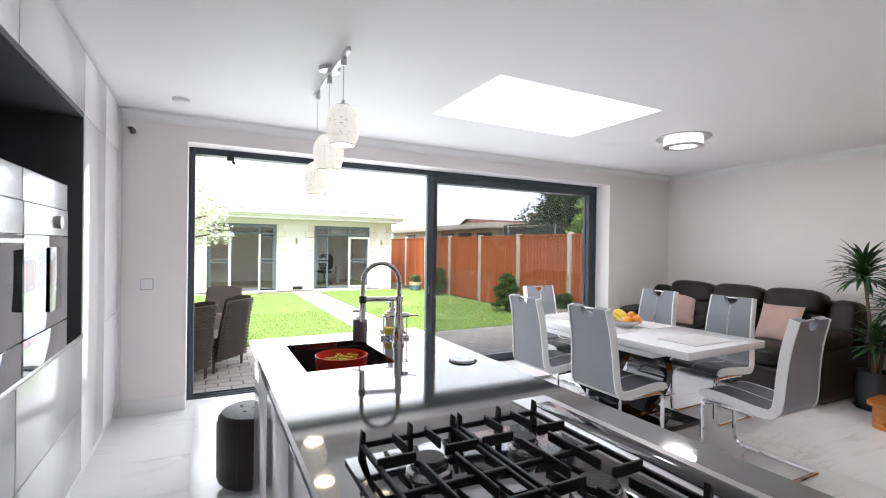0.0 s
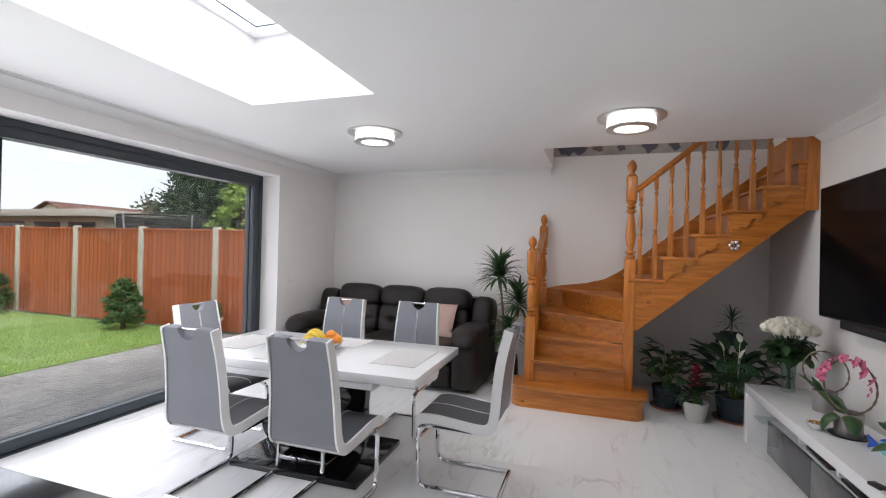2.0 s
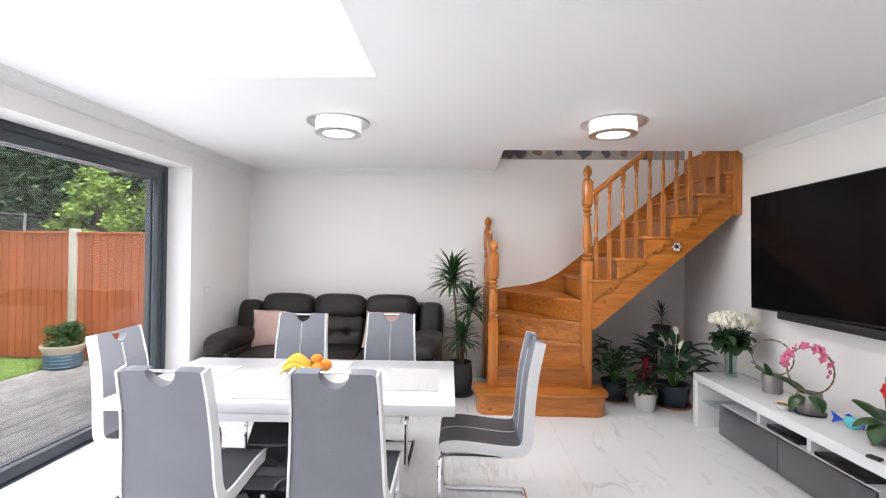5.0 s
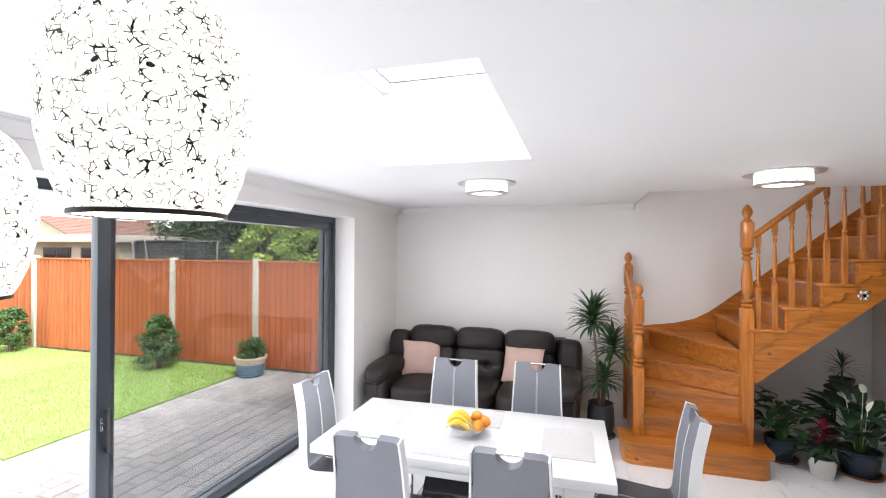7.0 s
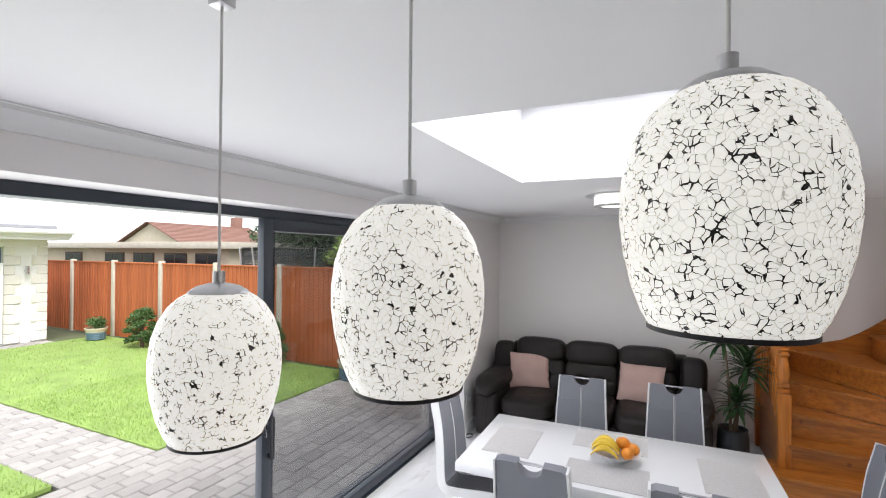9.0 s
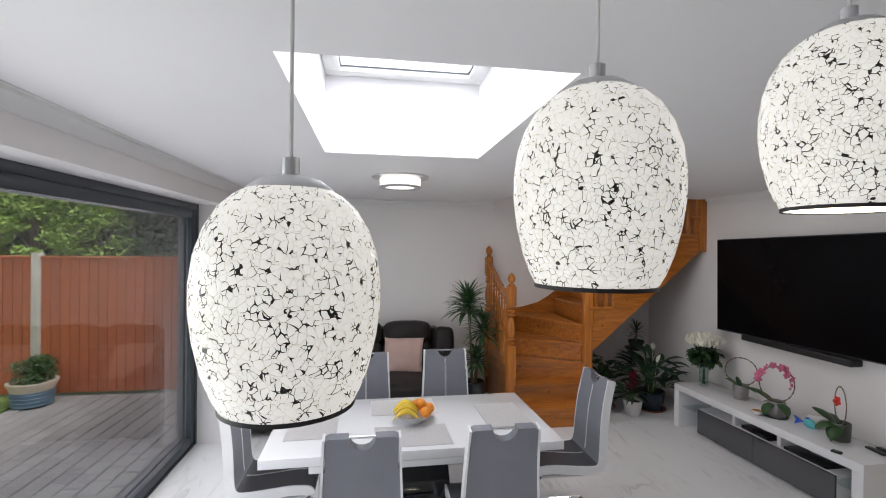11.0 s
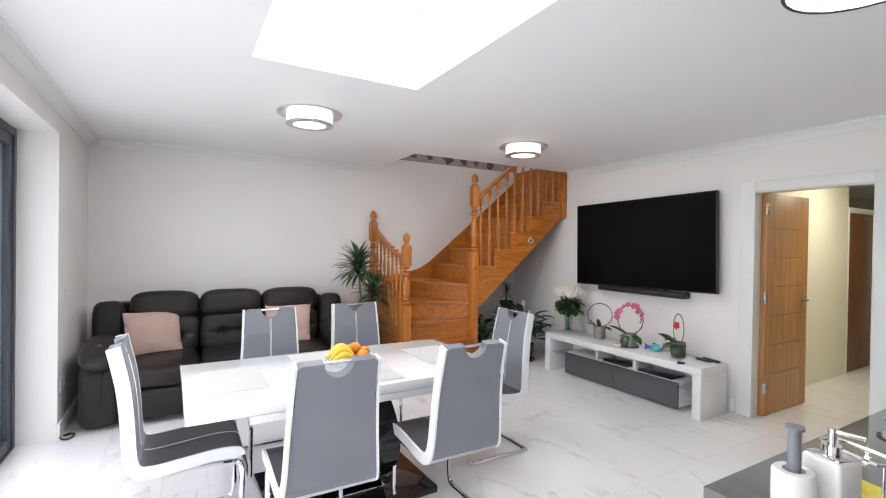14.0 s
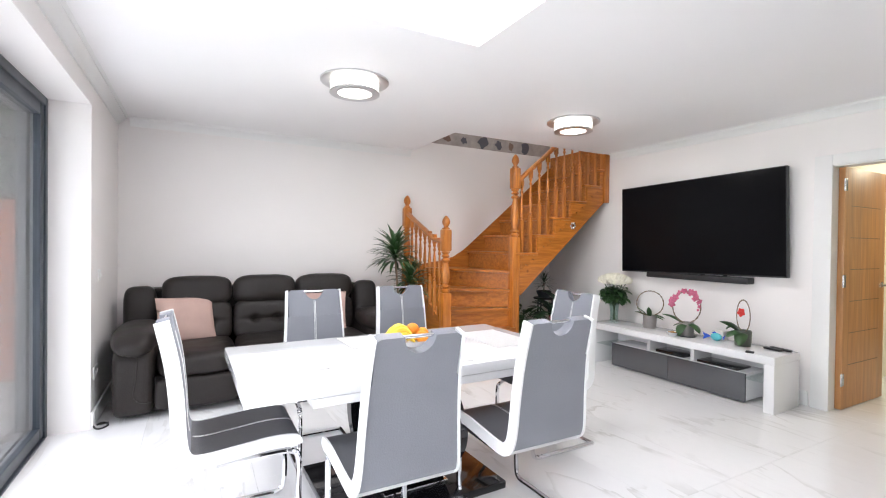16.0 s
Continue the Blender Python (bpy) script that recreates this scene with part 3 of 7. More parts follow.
def baluster(x, y, z0, z1):
    bm = B()
    s = 0.0175
    a, b = z0 + 0.42 * (z1 - z0), z1 - 0.10
    box(bm, (x - s, y - s, z0), (x + s, y + s, a))
    lathe(bm, [(0.013, a - 0.002), (0.0195, a + 0.012), (0.010, a + 0.026), (0.0185, a + 0.042), (0.0185, a + 0.05), (0.009, a + 0.065), (0.012, a + 0.09), (0.0185, a + 0.3 * (b - a)), (0.016, (a + b) / 2), (0.0095, b - 0.085), (0.018, b - 0.06), (0.009, b - 0.04), (0.0195, b - 0.015), (0.013, b + 0.002)], 10, (x, y, 0))
    box(bm, (x - s, y - s, b), (x + s, y + s, z1))
    return part("baluster", bm, M_PINEZ, stairs)


def rail_z(y):
    return 2.03 + slope * (0.755 - y)


for k in range(6, 11):
    y1 = Y6 - GO * (k - 6)
    for j in (0, 1):
        y = y1 - 0.055 - j * GO / 2
        if y > -0.56:
            baluster(SXF + 0.02, y, k * RISE, min(rail_z(y), 2.9))
bm = B()
tube(bm, [(SXF + 0.02, 0.76, rail_z(0.76)), (SXF + 0.02, -0.3, rail_z(-0.3))], 0.034, 10, 1.0, 0.8)
part("handrail", bm, M_PINE, stairs)
bm = B()
tube(bm, [(5.09, 1.68, 1.335), (5.3, 1.68, 1.36), (5.99, 1.68, 1.66)], 0.032, 10, 1.0, 0.8)
part("handrail", bm, M_PINE, stairs)
for k in range(7):
    x = 5.19 + k * 0.115
    f = (x - 5.08) / 0.92
    baluster(x, 1.68, 0.46 + 0.42 * f, 1.34 + 0.30 * f)

# the upper wall of the stairwell, with a printed paper border
M_PAPER = shade("printed_wallpaper", (0.40, 0.36, 0.34), 0.7, 0, 0.35, 9, 0.02)
bm = B()
box(bm, (XR + 0.02, YB - 0.6, 2.574), (XR + 0.25, OY + 1.0, 3.6))
upper = structure("stairwell_wall", bm, M_PAPER, "stairwell wall with pictorial grey wallpaper above the stairs", "wall")
M_INK = shade("dark_wallpaper_print", (0.10, 0.10, 0.12), 0.7)
M_INKR = shade("brown_wallpaper_print", (0.20, 0.13, 0.10), 0.7)
rng = random.Random(5)
for y, s, mt in ((1.45, 0.10, M_INK), (1.30, 0.07, M_INK), (1.10, 0.06, M_INKR), (0.85, 0.05, M_INK), (0.55, 0.09, M_INK), (0.3, 0.06, M_INK), (0.1, 0.05, M_INKR), (-0.15, 0.08, M_INK)):
    bm = B()
    poly = [(y + s * (0.6 + 0.6 * rng.random()) * math.cos(t * math.pi / 5), 2.66 + s * (0.5 + 0.7 * rng.random()) * math.sin(t * math.pi / 5)) for t in range(10)]
    prism(bm, poly, XR + 0.014, XR + 0.0195, "x")
    part("print", bm, mt, upper)
bm = B()
box(bm, (OX - 0.01, OY, CEIL + 0.224), (XR + 0.02, OY + 0.1, 3.6))
box(bm, (OX - 0.12, YB, CEIL + 0.224), (OX - 0.02, OY + 0.1, 3.6))
structure("stairwell_side_wall", bm, M_WALL, "white painted stairwell wall", "wall")
bm = B()
box(bm, (OX - 0.15, YB - 0.2, 3.6), (XR + 0.3, OY + 0.2, 3.7))
structure("stairwell_ceiling", bm, M_CEIL, "white ceiling over the stairwell", "ceiling")
# added fill light without a fitting, to brighten the stairwell
area_lamp("stairwell_fill", (5.55, 0.5, 3.55), (5.55, 0.5, 0), 0.3, 0.3, 1.6, (1.0, 0.95, 0.9))

# ---- dining table ----
TZ, TT = 0.732, 1.3
table = thing("dining_table", (3.33, 2.885, 0), "white gloss extending dining table with a black curved pedestal", "table", turn=TT)
bm = B()
box(bm, (-0.45, -0.86, TZ - 0.052), (0.45, 0.86, TZ), 0.003)
part("tabletop", bm, M_WHITE, table)
bm = B()
box(bm, (-0.445, -0.60, TZ - 0.094), (0.445, 0.60, TZ - 0.055), 0.003)
part("apron", bm, M_WHITE, table, "white extension layer under the top")
for s in (-1, 1):
    bm = B()
    outer = [(s * (0.10 + 0.26 * math.sin(math.pi * k / 12) ** 0.8), 0.06 + 0.576 * k / 12) for k in range(13)]
    inner = [(x - s * 0.075, z) for x, z in reversed(outer)]
    prism(bm, outer + inner, -0.2, 0.2, "y")
    part("pedestal_side", bm, M_BLACK, table)
bm = B()
box(bm, (-0.34, -0.46, 0.0), (0.34, 0.46, 0.04), 0.004)
part("base_plate", bm, M_BLACK, table)
bm = B()
box(bm, (-0.20, -0.18, 0.04), (0.20, 0.18, 0.055), 0.003)
part("pedestal_foot", bm, M_CHROME, table)
M_MAT = shade("woven_grey_placemat", (0.58, 0.56, 0.555), 0.8, 0, 0.14, 40, 0.3, 160, stretch=(1, 4, 1))
for n, (x, y, t) in enumerate(((-0.25, 0.02, 0), (0.25, 0.03, 0), (0.0, 0.62, 90), (0.0, -0.62, 90))):
    bm = B()
    box(bm, (-0.15, -0.225, 0), (0.15, 0.225, 0.004), 0.0015, 1)
    pm = tagged(new("placemat", finish(bm, "placemat", M_MAT)), "woven pale grey placemat lying on the white table", "placemat", "placemats on the table")
    pm.matrix_world = pose(3.33, 2.885, TZ, 0, 0, TT) @ pose(x, y, 0, 0, 0, t)


# ---- dining chairs ----


def make_chair():
    c = thing("dining_chair", (0, 0, 0), "grey faux leather cantilever dining chair with white edges and chrome frame", "chair", "chairs round the table")
    line = smooth_path([(0.24, 0.412, 0), (0.218, 0.446, 0), (0.12, 0.454, 0), (-0.02, 0.441, 0), (-0.15, 0.430, 0), (-0.200, 0.445, 0), (-0.216, 0.51, 0), (-0.226, 0.66, 0), (-0.245, 0.82, 0), (-0.282, 0.99, 0)], 4)
    P = [Vector((p.x, p.y)) for p in line]
    N = len(P)

    def band(bm, widths, lift, depth, rows):
        """A bent slab that follows the chair's side outline."""
        rings = []
        for k in rows:
            d = (P[min(k + 1, N - 1)] - P[max(k - 1, 0)]).normalized()
            up = Vector((-d.y, d.x)) * -1
            w0, w1 = widths(k / (N - 1))
            f, g = P[k] + up * lift, P[k] + up * (lift - depth)
            rings.append([bm.verts.new((x, q.x, q.y)) for q, x in ((f, w0), (f, (w0 + w1) / 2), (f, w1), (g, w1), (g, (w0 + w1) / 2), (g, w0))])
        for u, v in zip(rings, rings[1:]):
            for j in range(6):
                bm.faces.new((u[j], u[(j + 1) % 6], v[(j + 1) % 6], v[j]))
        bm.faces.new(rings[0])
        bm.faces.new(rings[-1][::-1])
        return bm

    half = lambda f: 0.215 - 0.035 * max(0.0, (f - 0.5) / 0.5) - 0.01 * max(0.0, 0.15 - f)
    ktop = N - 5
    # padded seat and back, front face
    bm = B()
    band(bm, lambda f: (-half(f) + 0.0105, half(f) - 0.0105), 0.006, 0.03, range(0, 21))
    part("seat", bm, M_CHAIRD, c, "dark grey seat pad with white stitching")
    bm = B()
    band(bm, lambda f: (-half(f) + 0.0105, half(f) - 0.0105), 0.008, 0.048, range(20, ktop + 1))
    d = (P[N - 1] - P[ktop]).normalized()
    # top strip with a half-round hand hole
    cut_r = 0.062
    w = half(1.0) - 0.0105
    length = (P[N - 1] - P[ktop]).length
    outline = [(-w, 0), (w, 0), (w, length - 0.012), (w - 0.02, length), (cut_r, length)]
    outline += [(cut_r * math.cos(t), length - cut_r * 1.05 * math.sin(t)) for t in [math.pi * k / 12 for k in range(1, 12)]]
    outline += [(-cut_r, length), (-w + 0.02, length), (-w, length - 0.012)]
    back = Vector((0, d.x, d.y))
    nrm = Vector((0, d.y, -d.x))
    base = Vector((0, P[ktop].x, P[ktop].y))
    for lo, hi in ((-0.04, 0.008),):
        a = [bm.verts.new(base + Vector((u, 0, 0)) + back * v + nrm * lo) for u, v in outline]
        b = [bm.verts.new(base + Vector((u, 0, 0)) + back * v + nrm * hi) for u, v in outline]
        fa, fb = bm.faces.new(a[::-1]), bm.faces.new(b)
        for i in range(len(outline)):
            k = (i + 1) % len(outline)
            bm.faces.new((a[i], a[k], b[k], b[i]))
        bmesh.ops.triangulate(bm, faces=[fa, fb])
    part("backrest", bm, M_CHAIRG, c, "grey padded back with a half-round hand hole")
    for s in (-1, 1):
        bm = B()
        band(bm, lambda f: tuple(sorted((s * (half(f) - 0.011), s * half(f)))), 0.010, 0.056, range(0, N))
        part("side_band", bm, M_CHAIRW, c, "white edge band")
    bm = B()
    band(bm, lambda f: (-half(f) + 0.0105, half(f) - 0.0105), -0.026, 0.0195, range(0, 20))
    part("seat_underside", bm, M_CHAIRW, c)
    bm = B()
    for x in (-0.004, 0.004):
        pts = [Vector((x, p.x, p.y)) for p in P[2:20]]
        ups = []
        for i, k in enumerate(range(2, 20)):
            dd = (P[k + 1] - P[k - 1]).normalized()
            ups.append(pts[i] + Vector((0, dd.y, -dd.x)) * 0.0075)
        tube(bm, ups, 0.0011, 4)
        ups = []
        for k in range(22, ktop):
            dd = (P[k + 1] - P[k - 1]).normalized()
            ups.append(Vector((x, P[k].x, P[k].y)) + Vector((0, dd.y, -dd.x)) * 0.0105)
        ups += [base + Vector((x, 0, 0)) + back * v + nrm * 0.009 for v in (0.0, length - 0.075)]
        tube(bm, ups, 0.0016, 4)
    part("stitching", bm, M_CHAIRW, c, "white double stitching")
    bm = B()
    top = base + back * (length - 0.010) + nrm * -0.014
    rod(bm, top + Vector((-cut_r - 0.012, 0, 0)), top + Vector((cut_r + 0.012, 0, 0)), 0.0075, seg=10)
    part("handle", bm, M_CHROME, c, "chrome grip bar")
    for s in (-1, 1):
        bm = B()
        x = s * 0.185
        tube(bm, smooth_path([(x, -0.10, 0.376), (x, 0.10, 0.380), (x, 0.205, 0.374), (x, 0.235, 0.33), (x, 0.235, 0.20), (x, 0.232, 0.06), (x, 0.20, 0.016), (x, 0.10, 0.014), (x, -0.20, 0.014), (x, -0.27, 0.014)], 5), 0.0135, 8)
        part("leg", bm, M_CHROME, c)
    bm = B()
    tube(bm, [(-0.185, -0.262, 0.014), (0.185, -0.262, 0.014)], 0.0135, 8)
    part("foot_bar", bm, M_CHROME, c)
    bm = B()
    box(bm, (-0.185, -0.09, 0.374), (0.185, -0.06, 0.386))
    box(bm, (-0.185, 0.06, 0.376), (0.185, 0.09, 0.388))
    part("cross_bar", bm, M_CHROME, c)
    return c


chair = make_chair()
# turn 0 faces +y; the back leans to -y
spots = ((2.80, 3.185, -90), (2.82, 2.495, -90), (3.875, 3.19, 90), (3.945, 2.525, 90), (3.315, 3.715, 180), (3.36, 1.86, 0))
chair.matrix_world = pose(spots[0][0], spots[0][1], 0, 0, 0, spots[0][2])
for x, y, t in spots[1:]:
    copy_thing(chair, pose(x, y, 0, 0, 0, t))

# fruit bowl
bowl = thing("fruit_bowl", (3.31, 2.87, TZ), "white ceramic bowl of bananas and oranges on the table", "bowl")
bm = B()
lathe(bm, [(0, 0.004), (0.05, 0.004), (0.055, 0), (0.06, 0.006), (0.10, 0.03), (0.14, 0.062), (0.146, 0.066), (0.138, 0.064), (0.095, 0.036), (0.05, 0.014), (0, 0.012)], 32)
part("dish", bm, M_WHITE, bowl)
M_ORANGE = shade("orange_peel", (0.78, 0.27, 0.02), 0.42, 0, 0.15, 12, 0.3, 120)
M_BANANA = shade("banana_skin", (0.72, 0.50, 0.045), 0.45, 0, 0.25, 14, 0.05)
for n, (x, y, z, r) in enumerate(((0.06, -0.075, 0.063, 0.038), (0.095, -0.03, 0.075, 0.036), (0.02, -0.10, 0.075, 0.036), (0.03, -0.045, 0.10, 0.037), (-0.04, -0.07, 0.068, 0.036))):
    bm = B()
    ball(bm, (x, y, z), r, (1, 1, 0.94), 18, 12)
    part("orange", bm, M_ORANGE, bowl)
for k in range(6):
    bm = B()
    a = 0.25 * (k - 2.5)
    pts = []
    for j in range(9):
        t = -1 + j / 4
        pts.append((-0.012 + 0.028 * (k - 2.5) * 0.8, 0.055 + 0.095 * t * 0.85, 0.128 - 0.055 * t * t - 0.006 * abs(k - 2.5) ** 2))
    P8 = [Vector(p) for p in pts]
    bm2 = B()
    rad = [0.005, 0.011, 0.016, 0.018, 0.0185, 0.018, 0.016, 0.010, 0.004]
    rings = []
    for i, p in enumerate(P8):
        rings.append([bm2.verts.new(p + Vector((rad[i] * math.cos(q * math.pi / 4), 0, rad[i] * math.sin(q * math.pi / 4)))) for q in range(8)])
    for u, v in zip(rings, rings[1:]):
        for q in range(8):
            bm2.faces.new((u[q], u[(q + 1) % 8], v[(q + 1) % 8], v[q]))
    bm2.faces.new(rings[0])
    bm2.faces.new(rings[-1][::-1])
    join(bm, bm2)
    part("banana", bm, M_BANANA, bowl)

# ---- sofa ----
sofa = thing("recliner_sofa", (4.90, 3.31, 0), "dark brown-black leather three-seat recliner sofa against the wall", "sofa")
W, sw = 1.125, 0.57


def padded(a, b, power, n, m=None, tufts=(), crease=None, wrinkle=0.004):
    """A leather pad: soft edges, buttoned dimples, a pinched seam and slight puckers."""
    bm = B()
    cushion(bm, a, b, power, n)
    mid = (a[0] + b[0]) / 2
    for v in bm.verts:
        front = v.co.x < mid
        if front:
            for ty, tz in tufts:
                dy, dz = v.co.y - ty, v.co.z - tz
                v.co.x += 0.05 * math.exp(-(dy * dy + dz * dz) / 0.0011)
                v.co.x += 0.016 * math.exp(-dz * dz / 0.0004) * math.exp(-dy * dy / 0.02)
            if crease is not None:
                v.co.x += 0.03 * math.exp(-(v.co.z - crease) ** 2 / 0.0003)
        v.co += Vector((1, 0, 0.6)) * wrinkle * noise.noise(v.co * 11)
    if m is not None:
        bm.transform(m)
    return bm


bm = B()
box(bm, (0.13, -W + 0.12, 0.03), (1.05, W - 0.12, 0.29), 0.02, 3)
part("base", bm, M_LEATHER, sofa)
lean = Matrix.Translation((0.72, 0, 0.44)) @ pose(0, 0, 0, 0, 12, 0) @ Matrix.Translation((-0.72, 0, -0.44))
for s in (-1, 1):
    y = s * (W - 0.14)
    part("arm", padded((0.02, y - 0.135, 0.015), (1.08, y + 0.135, 0.53), 7, 10), M_LEATHER, sofa)
    pad = padded((-0.05, y - 0.16, 0.475), (0.80, y + 0.155, 0.665), 2.7, 12, pose(0, 0, 0, 0, 0, 0), wrinkle=0.01)
    for v in pad.verts:
        if v.co.x < 0.15:
            v.co.z -= 0.05 * ((0.15 - v.co.x) / 0.2) ** 2
    part("arm_pad", pad, M_LEATHER, sofa)
    bm = B()
    tube(bm, smooth_path([(0.021, y - s * 0.03, 0.47), (0.018, y - s * 0.025, 0.32), (0.018, y - s * 0.01, 0.20), (0.019, y + s * -0.05, 0.145), (0.022, y - s * 0.12, 0.135)], 5), 0.0045, 6)
    part("piping", bm, M_LEATHER, sofa)
    tilt = lean @ Matrix.Translation((0.8, s * 0.98, 0)) @ pose(0, 0, 0, -s * 2, 0, s * 6) @ Matrix.Translation((-0.8, -s * 0.98, 0))
    part("side_wing", padded((0.66, s * 0.985 - 0.125, 0.44), (0.93, s * 0.985 + 0.125, 0.93), 4.2, 10, tilt), M_LEATHER, sofa)
for k in (-1, 0, 1):
    y0, y1 = k * sw - sw / 2 + 0.004, k * sw + sw / 2 - 0.004
    c = k * sw
    part("seat_cushion", padded((0.015, y0, 0.27), (0.80, y1, 0.475), 4.2, 14, wrinkle=0.008), M_LEATHER, sofa)
    part("footrest", padded((0.03, y0, 0.055), (0.15, y1, 0.285), 6, 8), M_LEATHER, sofa)
    part("back_cushion", padded((0.63, y0, 0.41), (0.88, y1, 0.775), 5, 30, lean, ((c - 0.10, 0.585), (c + 0.10, 0.585))), M_LEATHER, sofa)
    part("head_cushion", padded((0.60, y0, 0.735), (0.90, y1, 1.005), 3.6, 16, lean, wrinkle=0.007), M_LEATHER, sofa)
bm = B()
box(bm, (0.93, -W + 0.16, 0.05), (1.15, W - 0.16, 0.88), 0.03, 3)
part("back", bm, M_LEATHER, sofa)
for y, t in ((0.64, 14), (-0.50, -12)):
    p = thing("scatter_cushion", (5.46, 3.31 + y, 0.485), "blush pink velvet scatter cushion on the sofa", "cushion", "sofa cushions")
    p.matrix_world = pose(5.45, 3.31 + y, 0.45, 0, 20, t)
    bm = B()
    o = bmesh.new()
    bmesh.ops.create_grid(o, x_segments=18, y_segments=18, size=0.22)
    for v in o.verts:
        u, w = v.co.x / 0.22, v.co.y / 0.22
        puff = 0.06 * ((1 - u ** 2) * (1 - w ** 2)) ** 0.45 + 0.006 * noise.noise(Vector((u * 2.5, w * 2.5, t)))
        v.co = Vector((-puff, w * 0.225 * (1 - 0.05 * (1 - u * u)), 0.20 + u * 0.20 * (1 - 0.05 * (1 - w * w))))
    o2 = o.copy()
    for v in o2.verts:
        v.co.x = -v.co.x
    join(bm, o)
    join(bm, o2)
    bmesh.ops.remove_doubles(bm, verts=list(bm.verts), dist=0.003)
    part("cover", bm, M_PINK, p)
cab = thing("sofa_power_lead", (4.93, 4.46, 0), "black coiled power lead on the floor beside the sofa", "cable")
bm = B()
tube(bm, smooth_path([(0.0, 0.10, 0.35), (0.02, 0.09, 0.18), (0.0, 0.06, 0.03), (-0.05, 0.02, 0.012), (-0.02, -0.03, 0.02), (0.02, 0.0, 0.03), (-0.03, 0.03, 0.035), (0.06, -0.02, 0.012)], 6), 0.006, 6)
part("lead", bm, M_BLACKMAT, cab)

# ---- television wall ----
M_SCREEN = shade("dark_screen", (0.004, 0.004, 0.005), 0.16, 0, 0.1, 3, 0.0, spec=0.1)
tv = thing("television", (3.885, YB, 1.04), "large black wall-mounted flat television, switched off", "television")
bm = B()
box(bm, (-0.852, 0.055, 0), (0.852, 0.10, 0.958), 0.006)
part("casing", bm, M_BLACKMAT, tv)
bm = B()
box(bm, (-0.842, 0.1005, 0.014), (0.842, 0.104, 0.948))
part("screen", bm, M_SCREEN, tv, "glossy black switched-off screen")
bm = B()
box(bm, (-0.25, 0.0, 0.25), (0.25, 0.055, 0.7), 0.004)
part("wall_bracket", bm, M_BLACKMAT, tv)
tv.matrix_world = pose(3.885, YB, 1.52) @ pose(0, 0, 0, 0, 1.2, 0) @ Matrix.Translation((0, 0, -0.48))
bar = thing("soundbar", (3.86, YB, 0.978), "slim black soundbar on the wall below the television", "soundbar")
bm = B()
box(bm, (-0.53, 0.0, 0), (0.53, 0.115, 0.058), 0.012, 3)
part("body", bm, M_BLACKMAT, bar)
for x in (-0.30, -0.08, 0.05, 0.32):
    bm = B()
    box(bm, (x, 0.03, 0.058), (x + 0.02, 0.07, 0.084))
    part("hanger", bm, M_BLACKMAT, bar)

st = thing("tv_stand", (0, 0, 0), "white gloss television stand with grey drawers and glass shelves", "tv stand")
X0, X1, YA, YF, ZT = 2.915, 4.78, -0.485, -0.07, 0.45
st.matrix_world = pose(3.85, -0.07, 0, 0, 0, 1.5) @ Matrix.Translation((-3.85, 0.07, 0))
bm = B()
box(bm, (X0, YA, ZT - 0.065), (X1, YF, ZT), 0.001)
part("top", bm, M_WHITE, st)
for x in (X0, X1 - 0.075):
    bm = B()
    box(bm, (x, YA, 0), (x + 0.075, YF, ZT - 0.065), 0.001)
    part("side_panel", bm, M_WHITE, st)
bm = B()
box(bm, (X0 + 0.25, YA + 0.02, 0.02), (X1 - 0.25, YF - 0.10, 0.255), 0.003)
part("carcase", bm, M_WHITE, st)
bm = B()
box(bm, (X0 + 0.075, YA, 0.0), (X1 - 0.075, YA + 0.02, ZT - 0.0655))
part("back_panel", bm, M_WHITE, st)
for a, b in ((X0 + 0.25, 3.868), (3.872, X1 - 0.25)):
    bm = B()
    box(bm, (a, YF - 0.098, 0.012), (b, YF - 0.078, 0.25), 0.003)
    part("drawer_front", bm, M_GREYGL, st, "grey gloss drawer front")
for x in (3.627, 4.09):
    bm = B()
    box(bm, (x, YA + 0.02, 0.256), (x + 0.035, YF - 0.11, ZT - 0.066), 0.002)
    part("divider", bm, M_WHITE, st)
M_SHELF = glass("shelf_glass", (0.90, 0.94, 0.93))
for a, b in ((X0 + 0.076, X0 + 0.249), (X1 - 0.249, X1 - 0.076)):
    bm = B()
    box(bm, (a, YA + 0.03, 0.22), (b, YF - 0.04, 0.228))
    part("glass_shelf", bm, M_SHELF, st, "clear glass shelf")
for x, w, h, n in ((3.88, 0.30, 0.03, "set_top_box"), (3.42, 0.36, 0.022, "laptop")):
    b = thing(n, (x, -0.28, 0.256), "flat black device lying in the television stand", "media box")
    bm = B()
    box(bm, (-w / 2, -0.11, 0.0), (w / 2, 0.10, h), 0.005)
    part("case", bm, M_BLACK, b)
    bm = B()
    box(bm, (-w / 2 + 0.03, 0.1002, 0.008), (-w / 2 + 0.10, 0.1015, h - 0.008))
    part("front_panel", bm, M_BLACKMAT, b)


# ---- plants ----
M_LEAF = shade("deep_green_leaf", (0.035, 0.085, 0.028), 0.36, 0, 0.35, 9, 0.1, 60, per_piece=0.35)
M_LEAFD = shade("dark_green_leaf", (0.022, 0.055, 0.026), 0.4, 0, 0.35, 9, 0.1, 60, per_piece=0.35)
M_LEAFL = shade("fresh_green_leaf", (0.09, 0.19, 0.04), 0.42, 0, 0.35, 9, 0.1, 60, per_piece=0.35)
M_STEM = shade("woody_stem", (0.20, 0.15, 0.10), 0.75, 0, 0.3, 20, 0.3)
M_SOIL = shade("potting_soil", (0.035, 0.025, 0.018), 0.95, 0, 0.4, 30, 0.6)
